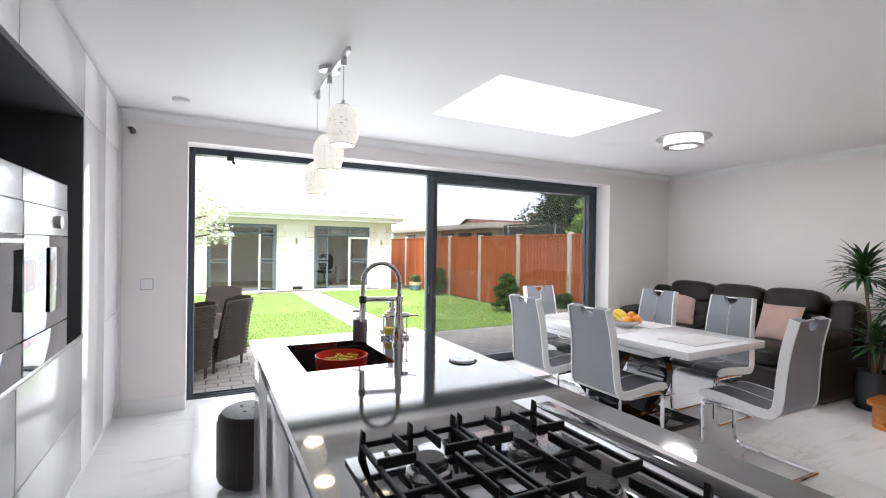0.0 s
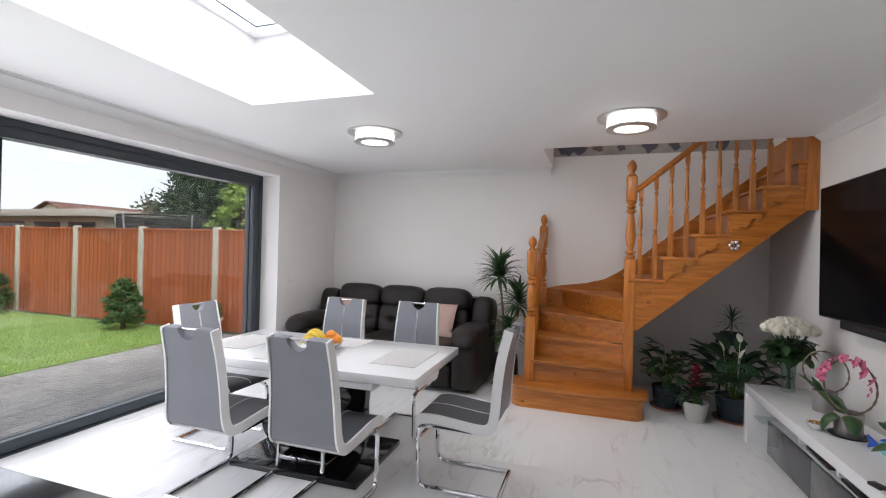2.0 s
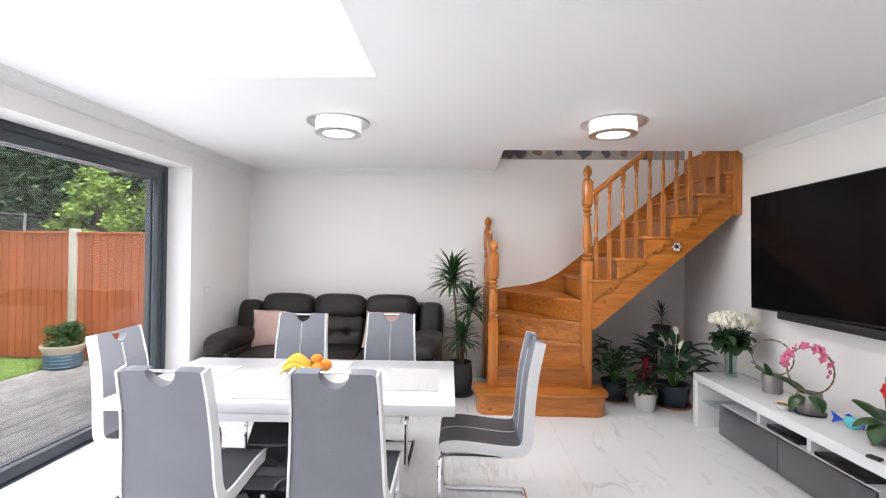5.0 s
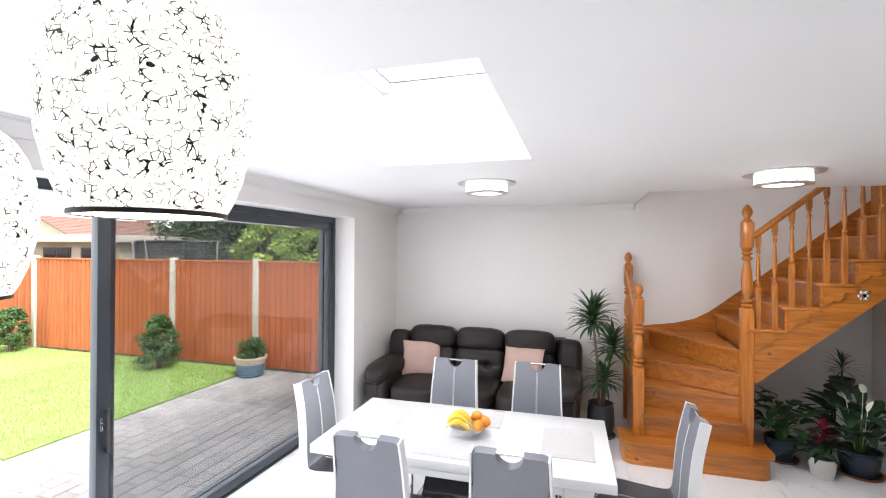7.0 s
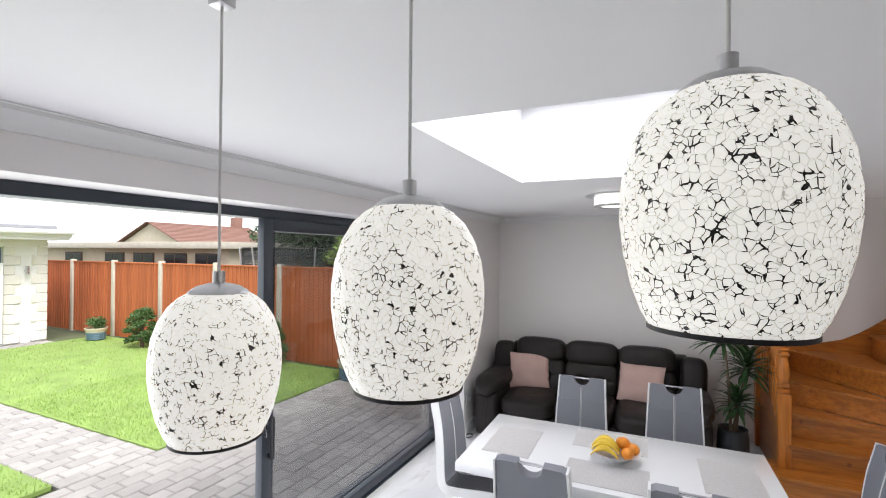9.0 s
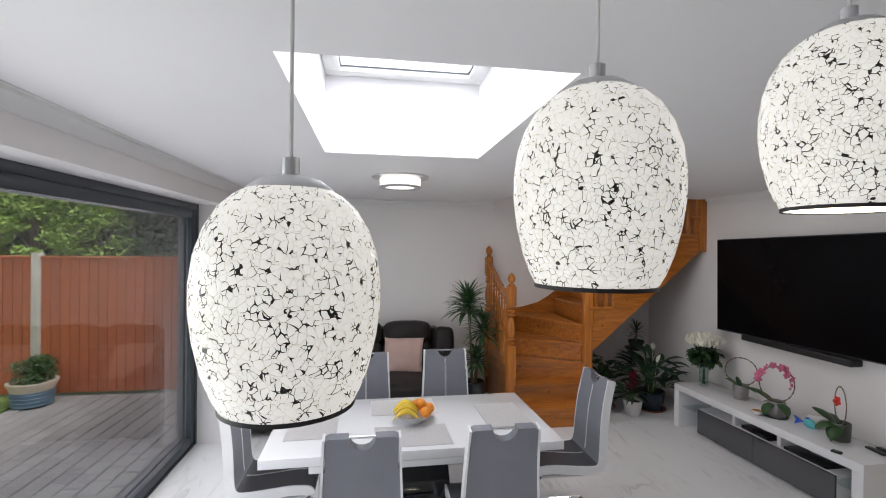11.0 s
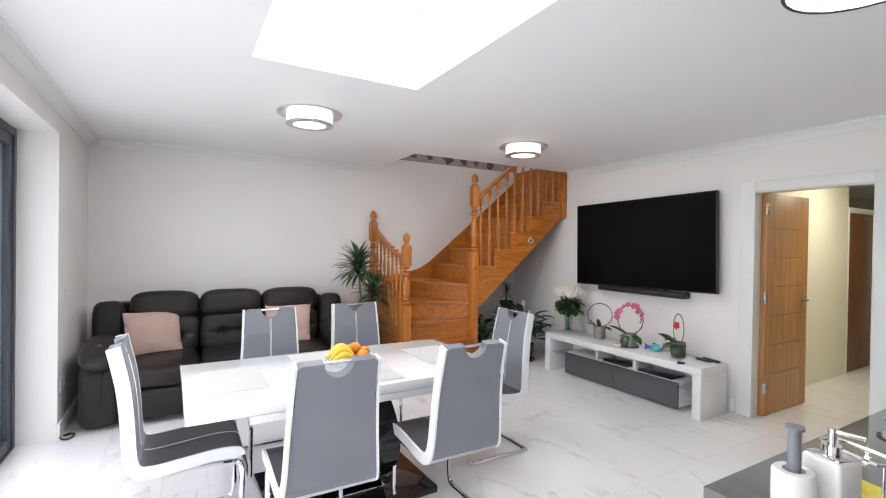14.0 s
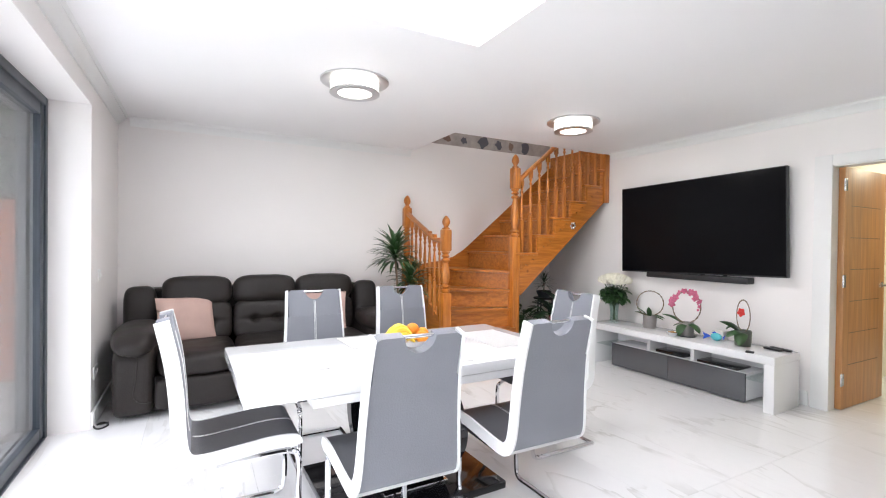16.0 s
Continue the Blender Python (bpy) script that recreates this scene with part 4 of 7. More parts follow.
M_SLATE = shade("slate_grey_pot", (0.055, 0.062, 0.072), 0.5, 0, 0.15, 8, 0.06)
M_CLAYW = shade("white_ceramic_pot", (0.66, 0.65, 0.63), 0.3, 0, 0.06, 8, 0.02)
M_BLUEP = shade("dark_blue_glazed_pot", (0.03, 0.045, 0.065), 0.22, 0, 0.3, 9, 0.05)
M_TERRA = shade("terracotta", (0.36, 0.13, 0.065), 0.75, 0, 0.2, 9, 0.1)


def blade(bm, p, az, tilt, length, width, droop, seg=5, fold=0.15):
    """One leaf: a tapering folded strip that bends down towards its tip."""
    p = Vector(p)
    pos, ang = p.copy(), tilt
    side = Vector((-math.sin(az), math.cos(az), 0))
    rows = []
    for i in range(seg + 1):
        t = i / seg
        w = width * (math.sin(math.pi * min(1, 0.12 + 0.88 * t)) ** 0.8 if t < 1 else 0.02)
        d = Vector((math.cos(az) * math.cos(ang), math.sin(az) * math.cos(ang), math.sin(ang)))
        nrm = side.cross(d)
        rows.append((bm.verts.new(pos - side * w / 2 - nrm * w * fold), bm.verts.new(pos), bm.verts.new(pos + side * w / 2 - nrm * w * fold)))
        pos = pos + d * length / seg
        ang -= droop / seg
    for u, v in zip(rows, rows[1:]):
        bm.faces.new((u[0], u[1], v[1], v[0]))
        bm.faces.new((u[1], u[2], v[2], v[1]))


def pot(parent, r0, r1, h, material, soil=True, saucer=None, label=""):
    bm = B()
    lathe(bm, [(0, 0), (r0, 0), (r0 * 1.03, 0.01), ((r0 + r1) / 2 * 1.04, h * 0.5), (r1, h - 0.02), (r1 * 1.03, h - 0.015), (r1 * 1.03, h), (r1 * 0.93, h), (r1 * 0.9, h - 0.03), (0, h - 0.03)], 28)
    body = part("pot", bm, material, parent, label)
    bm = B()
    lathe(bm, [(0, h - 0.022), (r1 * 0.6, h - 0.024), (r1 * 0.9, h - 0.028)], 20)
    part("soil", bm, M_SOIL, parent)
    if saucer:
        bm = B()
        lathe(bm, [(0, -0.002), (r0 * 1.3, -0.002), (r0 * 1.42, 0.018), (r0 * 1.36, 0.018), (r0 * 1.25, 0.004)], 24)
        part("saucer", bm, saucer, parent)
    return body


rng = random.Random(11)
dr = thing("dracaena_plant", (5.46, 1.99, 0.002), "tall potted dracaena with three leaf heads in a slate grey pot", "potted plant")
bm = B()
lathe(bm, [(0, 0), (0.095, 0), (0.115, 0.03), (0.135, 0.14), (0.13, 0.27), (0.12, 0.325), (0.125, 0.335), (0.113, 0.335), (0.10, 0.30), (0, 0.30)], 28)
part("pot", bm, M_SLATE, dr)
bm = B()
lathe(bm, [(0, -0.002), (0.13, -0.002), (0.15, 0.018), (0.143, 0.018), (0.12, 0.006)], 28)
part("saucer", bm, M_SLATE, dr)
bm = B()
lathe(bm, [(0, 0.312), (0.108, 0.305)], 20)
part("soil", bm, M_SOIL, dr)
for (x, y, h, n, L) in ((-0.01, 0.035, 1.20, 90, 0.32), (0.02, -0.05, 0.92, 72, 0.28), (-0.02, -0.01, 0.60, 52, 0.23)):
    bm = B()
    tip = Vector((x * 2.0, y * 2.4, h))
    tube(bm, smooth_path([(x * 0.4, y * 0.5, 0.29), (x, y, h * 0.6), tip], 6), 0.015, 8, 0.75)
    part("cane", bm, M_STEM, dr)
    bm = B()
    for k in range(n):
        f = k / n
        blade(bm, tip + Vector((0, 0, -0.08 + 0.10 * f)), k * 2.4 + rng.random() * 0.3, radians(-5 + 88 * f + rng.uniform(-8, 8)), L * rng.uniform(0.8, 1.15), 0.036, radians(rng.uniform(35, 85)), 6)
    part("leaf_head", bm, M_LEAF, dr)


def leafy(name, at, label, h, spread, n, lw, ll, leaf, r0, r1, ph, potm, saucer=None, seed=1, droop=60, flower=None):
    t = thing(name, at, label, "potted plant")
    pot(t, r0, r1, ph, potm, saucer=saucer)
    g = random.Random(seed)
    bm, bs = B(), B()
    for k in range(n):
        a, rr = g.uniform(0, 6.28), spread * math.sqrt(g.random())
        z = ph + h * g.uniform(0.15, 1.0) * (1 - 0.35 * (rr / spread) ** 2)
        end = Vector((rr * math.cos(a), rr * math.sin(a), z))
        tube(bs, smooth_path([(0.02 * math.cos(a), 0.02 * math.sin(a), ph - 0.03), (0.4 * end.x, 0.4 * end.y, ph + 0.6 * (z - ph)), end], 3), 0.0028, 5, 0.6)
        blade(bm, end, a + g.uniform(-0.5, 0.5), radians(g.uniform(-5, 50)), ll * g.uniform(0.7, 1.15), lw * g.uniform(0.8, 1.15), radians(g.uniform(20, droop)), 5)
    part("stem", bs, M_LEAFL, t)
    part("foliage", bm, leaf, t)
    return t


leafy("leafy_plant", (5.40, 0.43, 0.002), "bushy green leafy houseplant in a dark pot under the stairs", 0.42, 0.19, 60, 0.075, 0.15, M_LEAF, 0.10, 0.125, 0.20, M_BLUEP, M_TERRA, 3)
br = leafy("bromeliad_plant", (5.10, 0.235, 0.002), "red flowering bromeliad in a white ceramic pot", 0.10, 0.06, 26, 0.04, 0.28, M_LEAFD, 0.075, 0.10, 0.17, M_CLAYW, None, 4, 95)
M_RED = shade("crimson_bract", (0.30, 0.012, 0.04), 0.4, 0, 0.25, 12, 0.1)
bm = B()
for k in range(26):
    blade(bm, (0, 0, 0.30 + 0.006 * k), k * 2.4, radians(10 + 2.6 * k), 0.115 - 0.002 * k, 0.03, radians(40), 4)
part("flower", bm, M_RED, br, "crimson flower bracts")
pl = leafy("peace_lily", (5.27, -0.10, 0.002), "large dark-leaved peace lily in a blue glazed pot", 0.42, 0.22, 52, 0.11, 0.27, M_LEAFD, 0.12, 0.15, 0.21, M_BLUEP, M_TERRA, 6, 70)
M_PETALW = shade("white_petal", (0.86, 0.83, 0.72), 0.5, 0, 0.08, 12, 0.05)
bm = B()
for x, y, z in ((0.05, -0.05, 0.68), (0.0, 0.09, 0.60), (-0.08, -0.02, 0.56)):
    tube(bm, [(x * 0.3, y * 0.3, 0.2), (x, y, z)], 0.003, 5)
    blade(bm, (x, y, z), 1.0 + x * 30, radians(70), 0.10, 0.055, radians(20), 5)
part("flower", bm, M_PETALW, pl, "white lily spathe")
ps = thing("plant_stand", (5.72, -0.18, 0), "slim black metal plant stand in the corner", "plant stand")
bm = B()
lathe(bm, [(0, 0.60), (0.13, 0.60), (0.14, 0.612), (0.13, 0.622), (0, 0.622)], 24)
part("top", bm, M_BLACKMAT, ps)
for k in range(3):
    bm = B()
    t = k * 2.094
    tube(bm, [(0.11 * math.cos(t), 0.11 * math.sin(t), 0.60), (0.13 * math.cos(t), 0.13 * math.sin(t), 0)], 0.009, 6)
    part("leg", bm, M_BLACKMAT, ps)
sp = thing("spiky_plant", (5.72, -0.18, 0.622), "small spiky dracaena in a low dark pot on a stand", "potted plant")
pot(sp, 0.07, 0.095, 0.085, M_SLATE)
bm = B()
tube(bm, [(0, 0, 0.06), (0, 0, 0.19)], 0.009, 6)
part("cane", bm, M_STEM, sp)
bm = B()
for k in range(44):
    blade(bm, (0, 0, 0.15 + 0.0015 * k), k * 2.4, radians(-10 + 2.2 * k), 0.19 * rng.uniform(0.8, 1.1), 0.012, radians(rng.uniform(25, 60)), 5)
part("leaf_head", bm, M_LEAFD, sp)

# ---- on the television stand ----
M_VASE = glass("vase_glass", (0.85, 0.92, 0.90))
va = thing("rose_vase", (4.65, -0.29, ZT), "clear glass vase of white roses on the television stand", "vase")
va.matrix_world = pose(4.65, -0.29, ZT) @ Matrix.Diagonal((1.08, 1.08, 1.26, 1))
bm = B()
lathe(bm, [(0, 0.004), (0.042, 0.0), (0.044, 0.02), (0.040, 0.08), (0.048, 0.16), (0.066, 0.225), (0.063, 0.225), (0.044, 0.16), (0.036, 0.08), (0.038, 0.022), (0, 0.02)], 24)
part("vase", bm, M_VASE, va)
bm, bl = B(), B()
for k in range(24):
    a = k * 2.4
    r = 0.13 * math.sqrt((k + 0.5) / 24)
    z = 0.385 - 2.2 * r * r + rng.uniform(-0.012, 0.012)
    tube(bl, smooth_path([(0.012 * math.cos(a + 2), 0.012 * math.sin(a + 2), 0.02), (0.2 * r * math.cos(a), 0.2 * r * math.sin(a), 0.2), (r * math.cos(a), r * math.sin(a), z)], 4), 0.003, 5)
    for j in range(7):
        blade(bl, (0.8 * r * math.cos(a), 0.8 * r * math.sin(a), rng.uniform(0.2, 0.31)), rng.uniform(0, 6.28), radians(rng.uniform(-30, 20)), 0.095, 0.052, radians(40), 4)
part("foliage", bl, M_LEAF, va)
for k in range(24):
    a = k * 2.4
    r = 0.13 * math.sqrt((k + 0.5) / 24)
    z = 0.385 - 2.2 * r * r
    bm = B()
    ball(bm, (r * math.cos(a), r * math.sin(a), z + 0.024), 0.03, (1, 1, 0.95), 12, 8)
    for ring, (rr, tilt, cnt) in enumerate(((0.010, 80, 4), (0.018, 60, 5), (0.026, 35, 7))):
        for j in range(cnt):
            az = j * 6.283 / cnt + ring
            blade(bm, (r * math.cos(a) + rr * 0.5 * math.cos(az), r * math.sin(a) + rr * 0.5 * math.sin(az), z - 0.002), az, radians(tilt), 0.066, 0.066, radians(-50), 4, -0.25)
    part("rose", bm, M_PETALW, va, "white rose head")


def broad_leaf(bm, p, az, tilt, length, width, droop):
    """A broad oval leaf with a raised fold along its middle."""
    pos, ang, seg = Vector(p), tilt, 9
    side = Vector((-math.sin(az), math.cos(az), 0))
    rows = []
    for i in range(seg + 1):
        t = i / seg
        w = width * max(0.03, math.sin(math.pi * (0.06 + 0.94 * t)) ** 0.6) * 0.5
        d = Vector((math.cos(az) * math.cos(ang), math.sin(az) * math.cos(ang), math.sin(ang)))
        up = side.cross(d)
        rows.append([bm.verts.new(pos + side * w * u - up * abs(u) ** 1.5 * w * -0.35) for u in (-1, -0.5, 0, 0.5, 1)])
        pos = pos + d * length / seg
        ang -= droop / seg
    for u, v in zip(rows, rows[1:]):
        for j in range(4):
            bm.faces.new((u[j], u[j + 1], v[j + 1], v[j]))


def bloom(bm, p, size, g):
    """Five open petals round a small lip, turned to the room."""
    turn = Matrix.Translation(p) @ pose(0, 0, 0, -75 + g.uniform(-20, 20), 0, g.uniform(-35, 35))
    for j in range(5):
        o = B()
        broad_leaf(o, (0, 0, 0), j * 1.2566 + 0.3, 0.15, size, size * 0.85, 0.5)
        join(bm, o, turn)
    ball(bm, Vector(p) + Vector((0, size * 0.2, 0)), size * 0.22, seg=8, rings=6)


def hoop_plant(at, label, potm, leaves, hoop, petal=None, blooms=()):
    """Potted plant with single leaves and a cane hoop; hoop: half width, half height, lift, turn."""
    t = thing("orchid", at, label, "potted plant")
    g = random.Random(int(at[0] * 100))
    bm = B()
    lathe(bm, [(0, 0), (0.062, 0), (0.064, 0.006), (0.068, 0.13), (0.066, 0.134), (0.061, 0.134), (0.059, 0.11), (0, 0.11)], 32)
    part("pot", bm, potm, t)
    bm = B()
    lathe(bm, [(0, 0.118), (0.04, 0.117), (0.06, 0.112)], 20)
    part("soil", bm, M_SOIL, t)
    for az, tilt, length, width, droop in leaves:
        bm = B()
        broad_leaf(bm, (0.015 * math.cos(radians(az)), 0.015 * math.sin(radians(az)), 0.115), radians(az), radians(tilt), length, width, radians(droop))
        part("leaf", bm, M_LEAF, t)
    hw, hh, lift, turn = hoop
    ca, sa = math.cos(radians(turn)), math.sin(radians(turn))

    def on_hoop(deg, r=1.0):
        q = radians(deg)
        return Vector((ca * hw * r * math.cos(q), sa * hw * r * math.cos(q), lift + hh * r * math.sin(q)))

    for k in range(2):
        bm = B()
        pts = [on_hoop(-75 + 330 * j / 60, 1 + 0.025 * math.sin(j * 0.9 + k * math.pi)) for j in range(61)]
        tube(bm, [Vector((0.02 * (k - 0.5), 0, 0.11))] + pts, 0.0034, 6)
        part("cane", bm, M_STEM, t, "twisted cane hoop")
    for deg, out, size in blooms:
        p = on_hoop(deg, out) + Vector((0, 0.015 + g.uniform(0, 0.02), 0))
        bm = B()
        bloom(bm, p, size, g)
        part("bloom", bm, petal, t)
    return t


M_MAGENTA = shade("pink_orchid_petal", (0.56, 0.13, 0.23), 0.5, 0, 0.4, 60, 0.05)
M_SCARLET = shade("scarlet_petal", (0.62, 0.03, 0.02), 0.45, 0, 0.25, 14, 0.05)
M_SILVERP = shade("silver_grey_pot", (0.30, 0.28, 0.27), 0.35, 0.4, 0.15, 8, 0.05)
M_GREENP = shade("mottled_green_pot", (0.10, 0.11, 0.09), 0.3, 0, 0.4, 12, 0.05)
hoop_plant((4.23, -0.35, ZT), "green hooped orchid in a silver grey pot", M_SILVERP, ((170, 35, 0.20, 0.055, 70), (10, 40, 0.17, 0.06, 60), (60, 60, 0.17, 0.055, 50), (120, 70, 0.15, 0.05, 40), (200, 25, 0.14, 0.05, 80)), (0.13, 0.13, 0.26, 42))
hoop_plant((3.775, -0.285, ZT), "pink orchid trained on a hoop in a grey pot", M_SILVERP, ((15, 45, 0.24, 0.085, 60), (165, 30, 0.20, 0.085, 120), (95, 20, 0.20, 0.09, 140), (350, 10, 0.16, 0.06, 60)), (0.122, 0.15, 0.28, 45), M_MAGENTA, ((10, 1.0, 0.036), (26, 1.06, 0.04), (40, 0.95, 0.036), (58, 1.04, 0.04), (84, 1.06, 0.034), (108, 1.02, 0.04), (124, 1.08, 0.038), (140, 0.97, 0.04), (158, 1.05, 0.036), (176, 1.0, 0.02), (188, 0.95, 0.016)))
hoop_plant((3.29, -0.35, ZT), "red anthurium on a hoop in a mottled pot", M_GREENP, ((15, 55, 0.20, 0.11, 70), (40, 70, 0.19, 0.12, 90), (75, 35, 0.19, 0.11, 110), (110, 20, 0.20, 0.10, 130), (340, 50, 0.22, 0.06, 120)), (0.09, 0.14, 0.26, 152), M_SCARLET, ((110, 0.25, 0.042),))
sx = thing("saucer", (3.77, -0.27, ZT), "dark saucer with spilt soil under the orchid pot", "saucer")
bm = B()
lathe(bm, [(0.0635, 0.0), (0.085, 0.0), (0.092, 0.01), (0.086, 0.01), (0.07, 0.004), (0.066, 0.004)], 28)
part("dish", bm, M_SLATE, sx)
sx.matrix_world = pose(3.775, -0.285, ZT + 0.0005)
sb = thing("snack_bowl", (3.83, -0.155, ZT), "small white bowl of nuts on the television stand", "bowl")
bm = B()
lathe(bm, [(0, 0.003), (0.025, 0), (0.03, 0.006), (0.055, 0.04), (0.05, 0.04), (0.024, 0.012), (0, 0.01)], 20)
part("dish", bm, M_WHITE, sb)
M_NUT = shade("roasted_nuts", (0.42, 0.22, 0.06), 0.6, 0, 0.3, 30, 0.2)
bm = B()
for k in range(22):
    a = k * 2.4
    r = 0.038 * math.sqrt(k / 22)
    ball(bm, (r * math.cos(a), r * math.sin(a), 0.034 + 0.01 * (1 - r / 0.04)), 0.008, (1, 0.8, 0.7), 6, 5)
part("nuts", bm, M_NUT, sb)
M_BLUE = shade("cobalt_blue_glass", (0.02, 0.09, 0.55), 0.12, 0, 0.1, 8, 0, coat=0.4)
M_TURQ = shade("turquoise_glass", (0.12, 0.55, 0.62), 0.12, 0, 0.1, 8, 0, coat=0.4)
fs = thing("glass_fish", (3.53, -0.31, ZT), "blue and turquoise glass fish ornament", "ornament")
fs.matrix_world = pose(3.53, -0.33, ZT, 0, 0, 15) @ Matrix.Diagonal((0.8, 0.8, 0.8, 1))
bm = B()
ball(bm, (-0.02, 0.0, 0.045), 0.045, (1.3, 0.5, 1), 18, 12)
part("body", bm, M_TURQ, fs)
for poly in ([(0.03, 0.045), (0.12, 0.0), (0.105, 0.045), (0.125, 0.085)], [(-0.03, 0.08), (0.03, 0.085), (0.0, 0.105)], [(-0.085, 0.045), (-0.11, 0.075), (-0.10, 0.02)]):
    bm = B()
    prism(bm, poly, -0.006, 0.006, "y")
    part("fin", bm, M_BLUE, fs)
bx = thing("tissue_box", (3.53, -0.42, ZT), "small pale paper box on the television stand", "box")
bm = B()
box(bm, (-0.05, -0.04, 0), (0.05, 0.04, 0.085), 0.003)
part("carton", bm, M_CLAYW, bx)
for x, y, t, l, lab in ((3.04, -0.46, -12, 0.17, "black remote control on the television stand"), (3.075, -0.40, -8, 0.14, "black remote control on the television stand"), (3.10, -0.10, 20, 0.06, "small black key fob on the television stand")):
    r = thing("remote_control" if l > 0.1 else "key_fob", (x, y, ZT), lab, "remote control" if l > 0.1 else "key fob")
    r.matrix_world = pose(x, y, ZT, 0, 0, t)
    bm = B()
    box(bm, (-l / 2, -0.02, 0), (l / 2, 0.02, 0.016), 0.005)
    part("case", bm, M_BLACKMAT, r)

# ---- hall door ----
hall = tagged(thing("hall_door", (HX1 - 0.03, YB - 0.1, 0), "open oak veneer hall door with grooved panels", "door"), kind="structure")
L = 0.78
bm = B()
box(bm, (-0.022, -L, 0.008), (0.022, 0, 1.975), 0.002)
leaf = part("door_leaf", bm, M_OAK, hall)
bm = B()
for k in range(6):
    z = 0.36 + 0.26 * k
    for x in (-0.0235, 0.0205):
        box(bm, (x, -L + 0.11, z), (x + 0.003, -0.11, z + 0.006))
part("groove", bm, M_STEM, hall, "dark grooved line")
bm = B()
for s in (-1, 1):
    rod(bm, (s * 0.022, -L + 0.06, 1.0), (s * 0.06, -L + 0.06, 1.0), 0.009)
    rod(bm, (s * 0.055, -L + 0.06, 1.0), (s * 0.055, -L + 0.18, 1.0), 0.009)
    rod(bm, (s * 0.022, -L + 0.06, 1.0), (s * 0.028, -L + 0.06, 1.0), 0.025, seg=20)
part("door_handle", bm, M_STEEL, hall, "satin steel lever handle")
for z in (0.2, 1.0, 1.78):
    bm = B()
    box(bm, (-0.026, -0.035, z), (-0.022, 0.02, z + 0.1), 0.001)
    rod(bm, (-0.028, 0.012, z), (-0.028, 0.012, z + 0.1), 0.006)
    part("hinge", bm, M_STEEL, hall)
fr = tagged(thing("hall_door_frame", (0, YB, 0), "white painted door lining and architrave", "door frame"), kind="structure")
for a, b in (((HX0 - 0.085, 0.0, 0), (HX0 + 0.012, 0.022, HZ + 0.075)), ((HX1 - 0.012, 0.0, 0), (HX1 + 0.11, 0.022, HZ + 0.075))):
    bm = B()
    box(bm, a, b, 0.004)
    part("architrave", bm, M_TRIM, fr)
bm = B()
box(bm, (HX0 + 0.013, 0.0, HZ - 0.012), (HX1 - 0.013, 0.022, HZ + 0.075), 0.004)
part("architrave", bm, M_TRIM, fr)
bm = B()
box(bm, (HX0 + 0.0005, -0.125, 0), (HX0 + 0.02, -0.001, HZ - 0.001))
box(bm, (HX1 - 0.008, -0.125, 0), (HX1 - 0.0005, -0.001, HZ - 0.001))
box(bm, (HX0 + 0.02, -0.125, HZ - 0.02), (HX1 - 0.008, -0.001, HZ - 0.001))
part("lining", bm, M_TRIM, fr)
inner = tagged(thing("inner_door", (3.02, -3.19, 0), "dark brown oak door in a white frame along the hall", "door"), kind="structure")
bm = B()
box(bm, (-0.02, -0.76, 0.01), (0.02, 0.0, 1.93), 0.002)
part("door_leaf", bm, M_WALNUT, inner)
bm = B()
box(bm, (-0.045, -0.83, 0), (0.08, -0.765, 2.0), 0.003)
box(bm, (-0.045, 0.005, 0), (0.08, 0.038, 2.0), 0.003)
box(bm, (-0.045, -0.765, 1.935), (0.08, 0.005, 2.0), 0.003)
part("frame", bm, M_TRIM, inner)
bm = B()
for s in (-1,):
    rod(bm, (s * 0.02, -0.70, 1.0), (s * 0.06, -0.70, 1.0), 0.009)
    rod(bm, (s * 0.055, -0.70, 1.0), (s * 0.055, -0.58, 1.0), 0.009)
part("door_handle", bm, M_STEEL, inner)
for z in (0.25, 1.0, 1.7):
    bm = B()
    rod(bm, (-0.026, -0.004, z), (-0.026, -0.004, z + 0.1), 0.007)
    part("hinge", bm, M_STEEL, inner)


# ---- switches and sensors ----
def plate(name, at, axis, label, w=0.086, h=0.086, material=None):
    t = thing(name, at, label, "switch" if "switch" in name else "socket")
    bm = B()
    if axis == "y":
        box(bm, (-w / 2, -0.008, -h / 2), (w / 2, 0.0, h / 2), 0.003)
    else:
        box(bm, (-w / 2, 0.0, -h / 2), (w / 2, 0.008, h / 2), 0.003)
    if material:
        part("edge_frame", bm, material, t, "thin steel edge")
        y0, y1 = (-0.0105, -0.0085) if axis == "y" else (0.0085, 0.0105)
        bm = B()
        box(bm, (-w / 2 + 0.005, y0, -h / 2 + 0.005), (w / 2 - 0.005, y1, h / 2 - 0.005), 0.0008)
    part("plate", bm, M_TRIM, t)
    s = -1 if axis == "y" else 1
    for k in (-1, 1):
        bm = B()
        box(bm, (k * w * 0.2 - 0.008, s * 0.012 - 0.003, -0.012), (k * w * 0.2 + 0.008, s * 0.012 + 0.001, 0.012), 0.001)
        part("rocker", bm, M_TRIM, t)
    return t


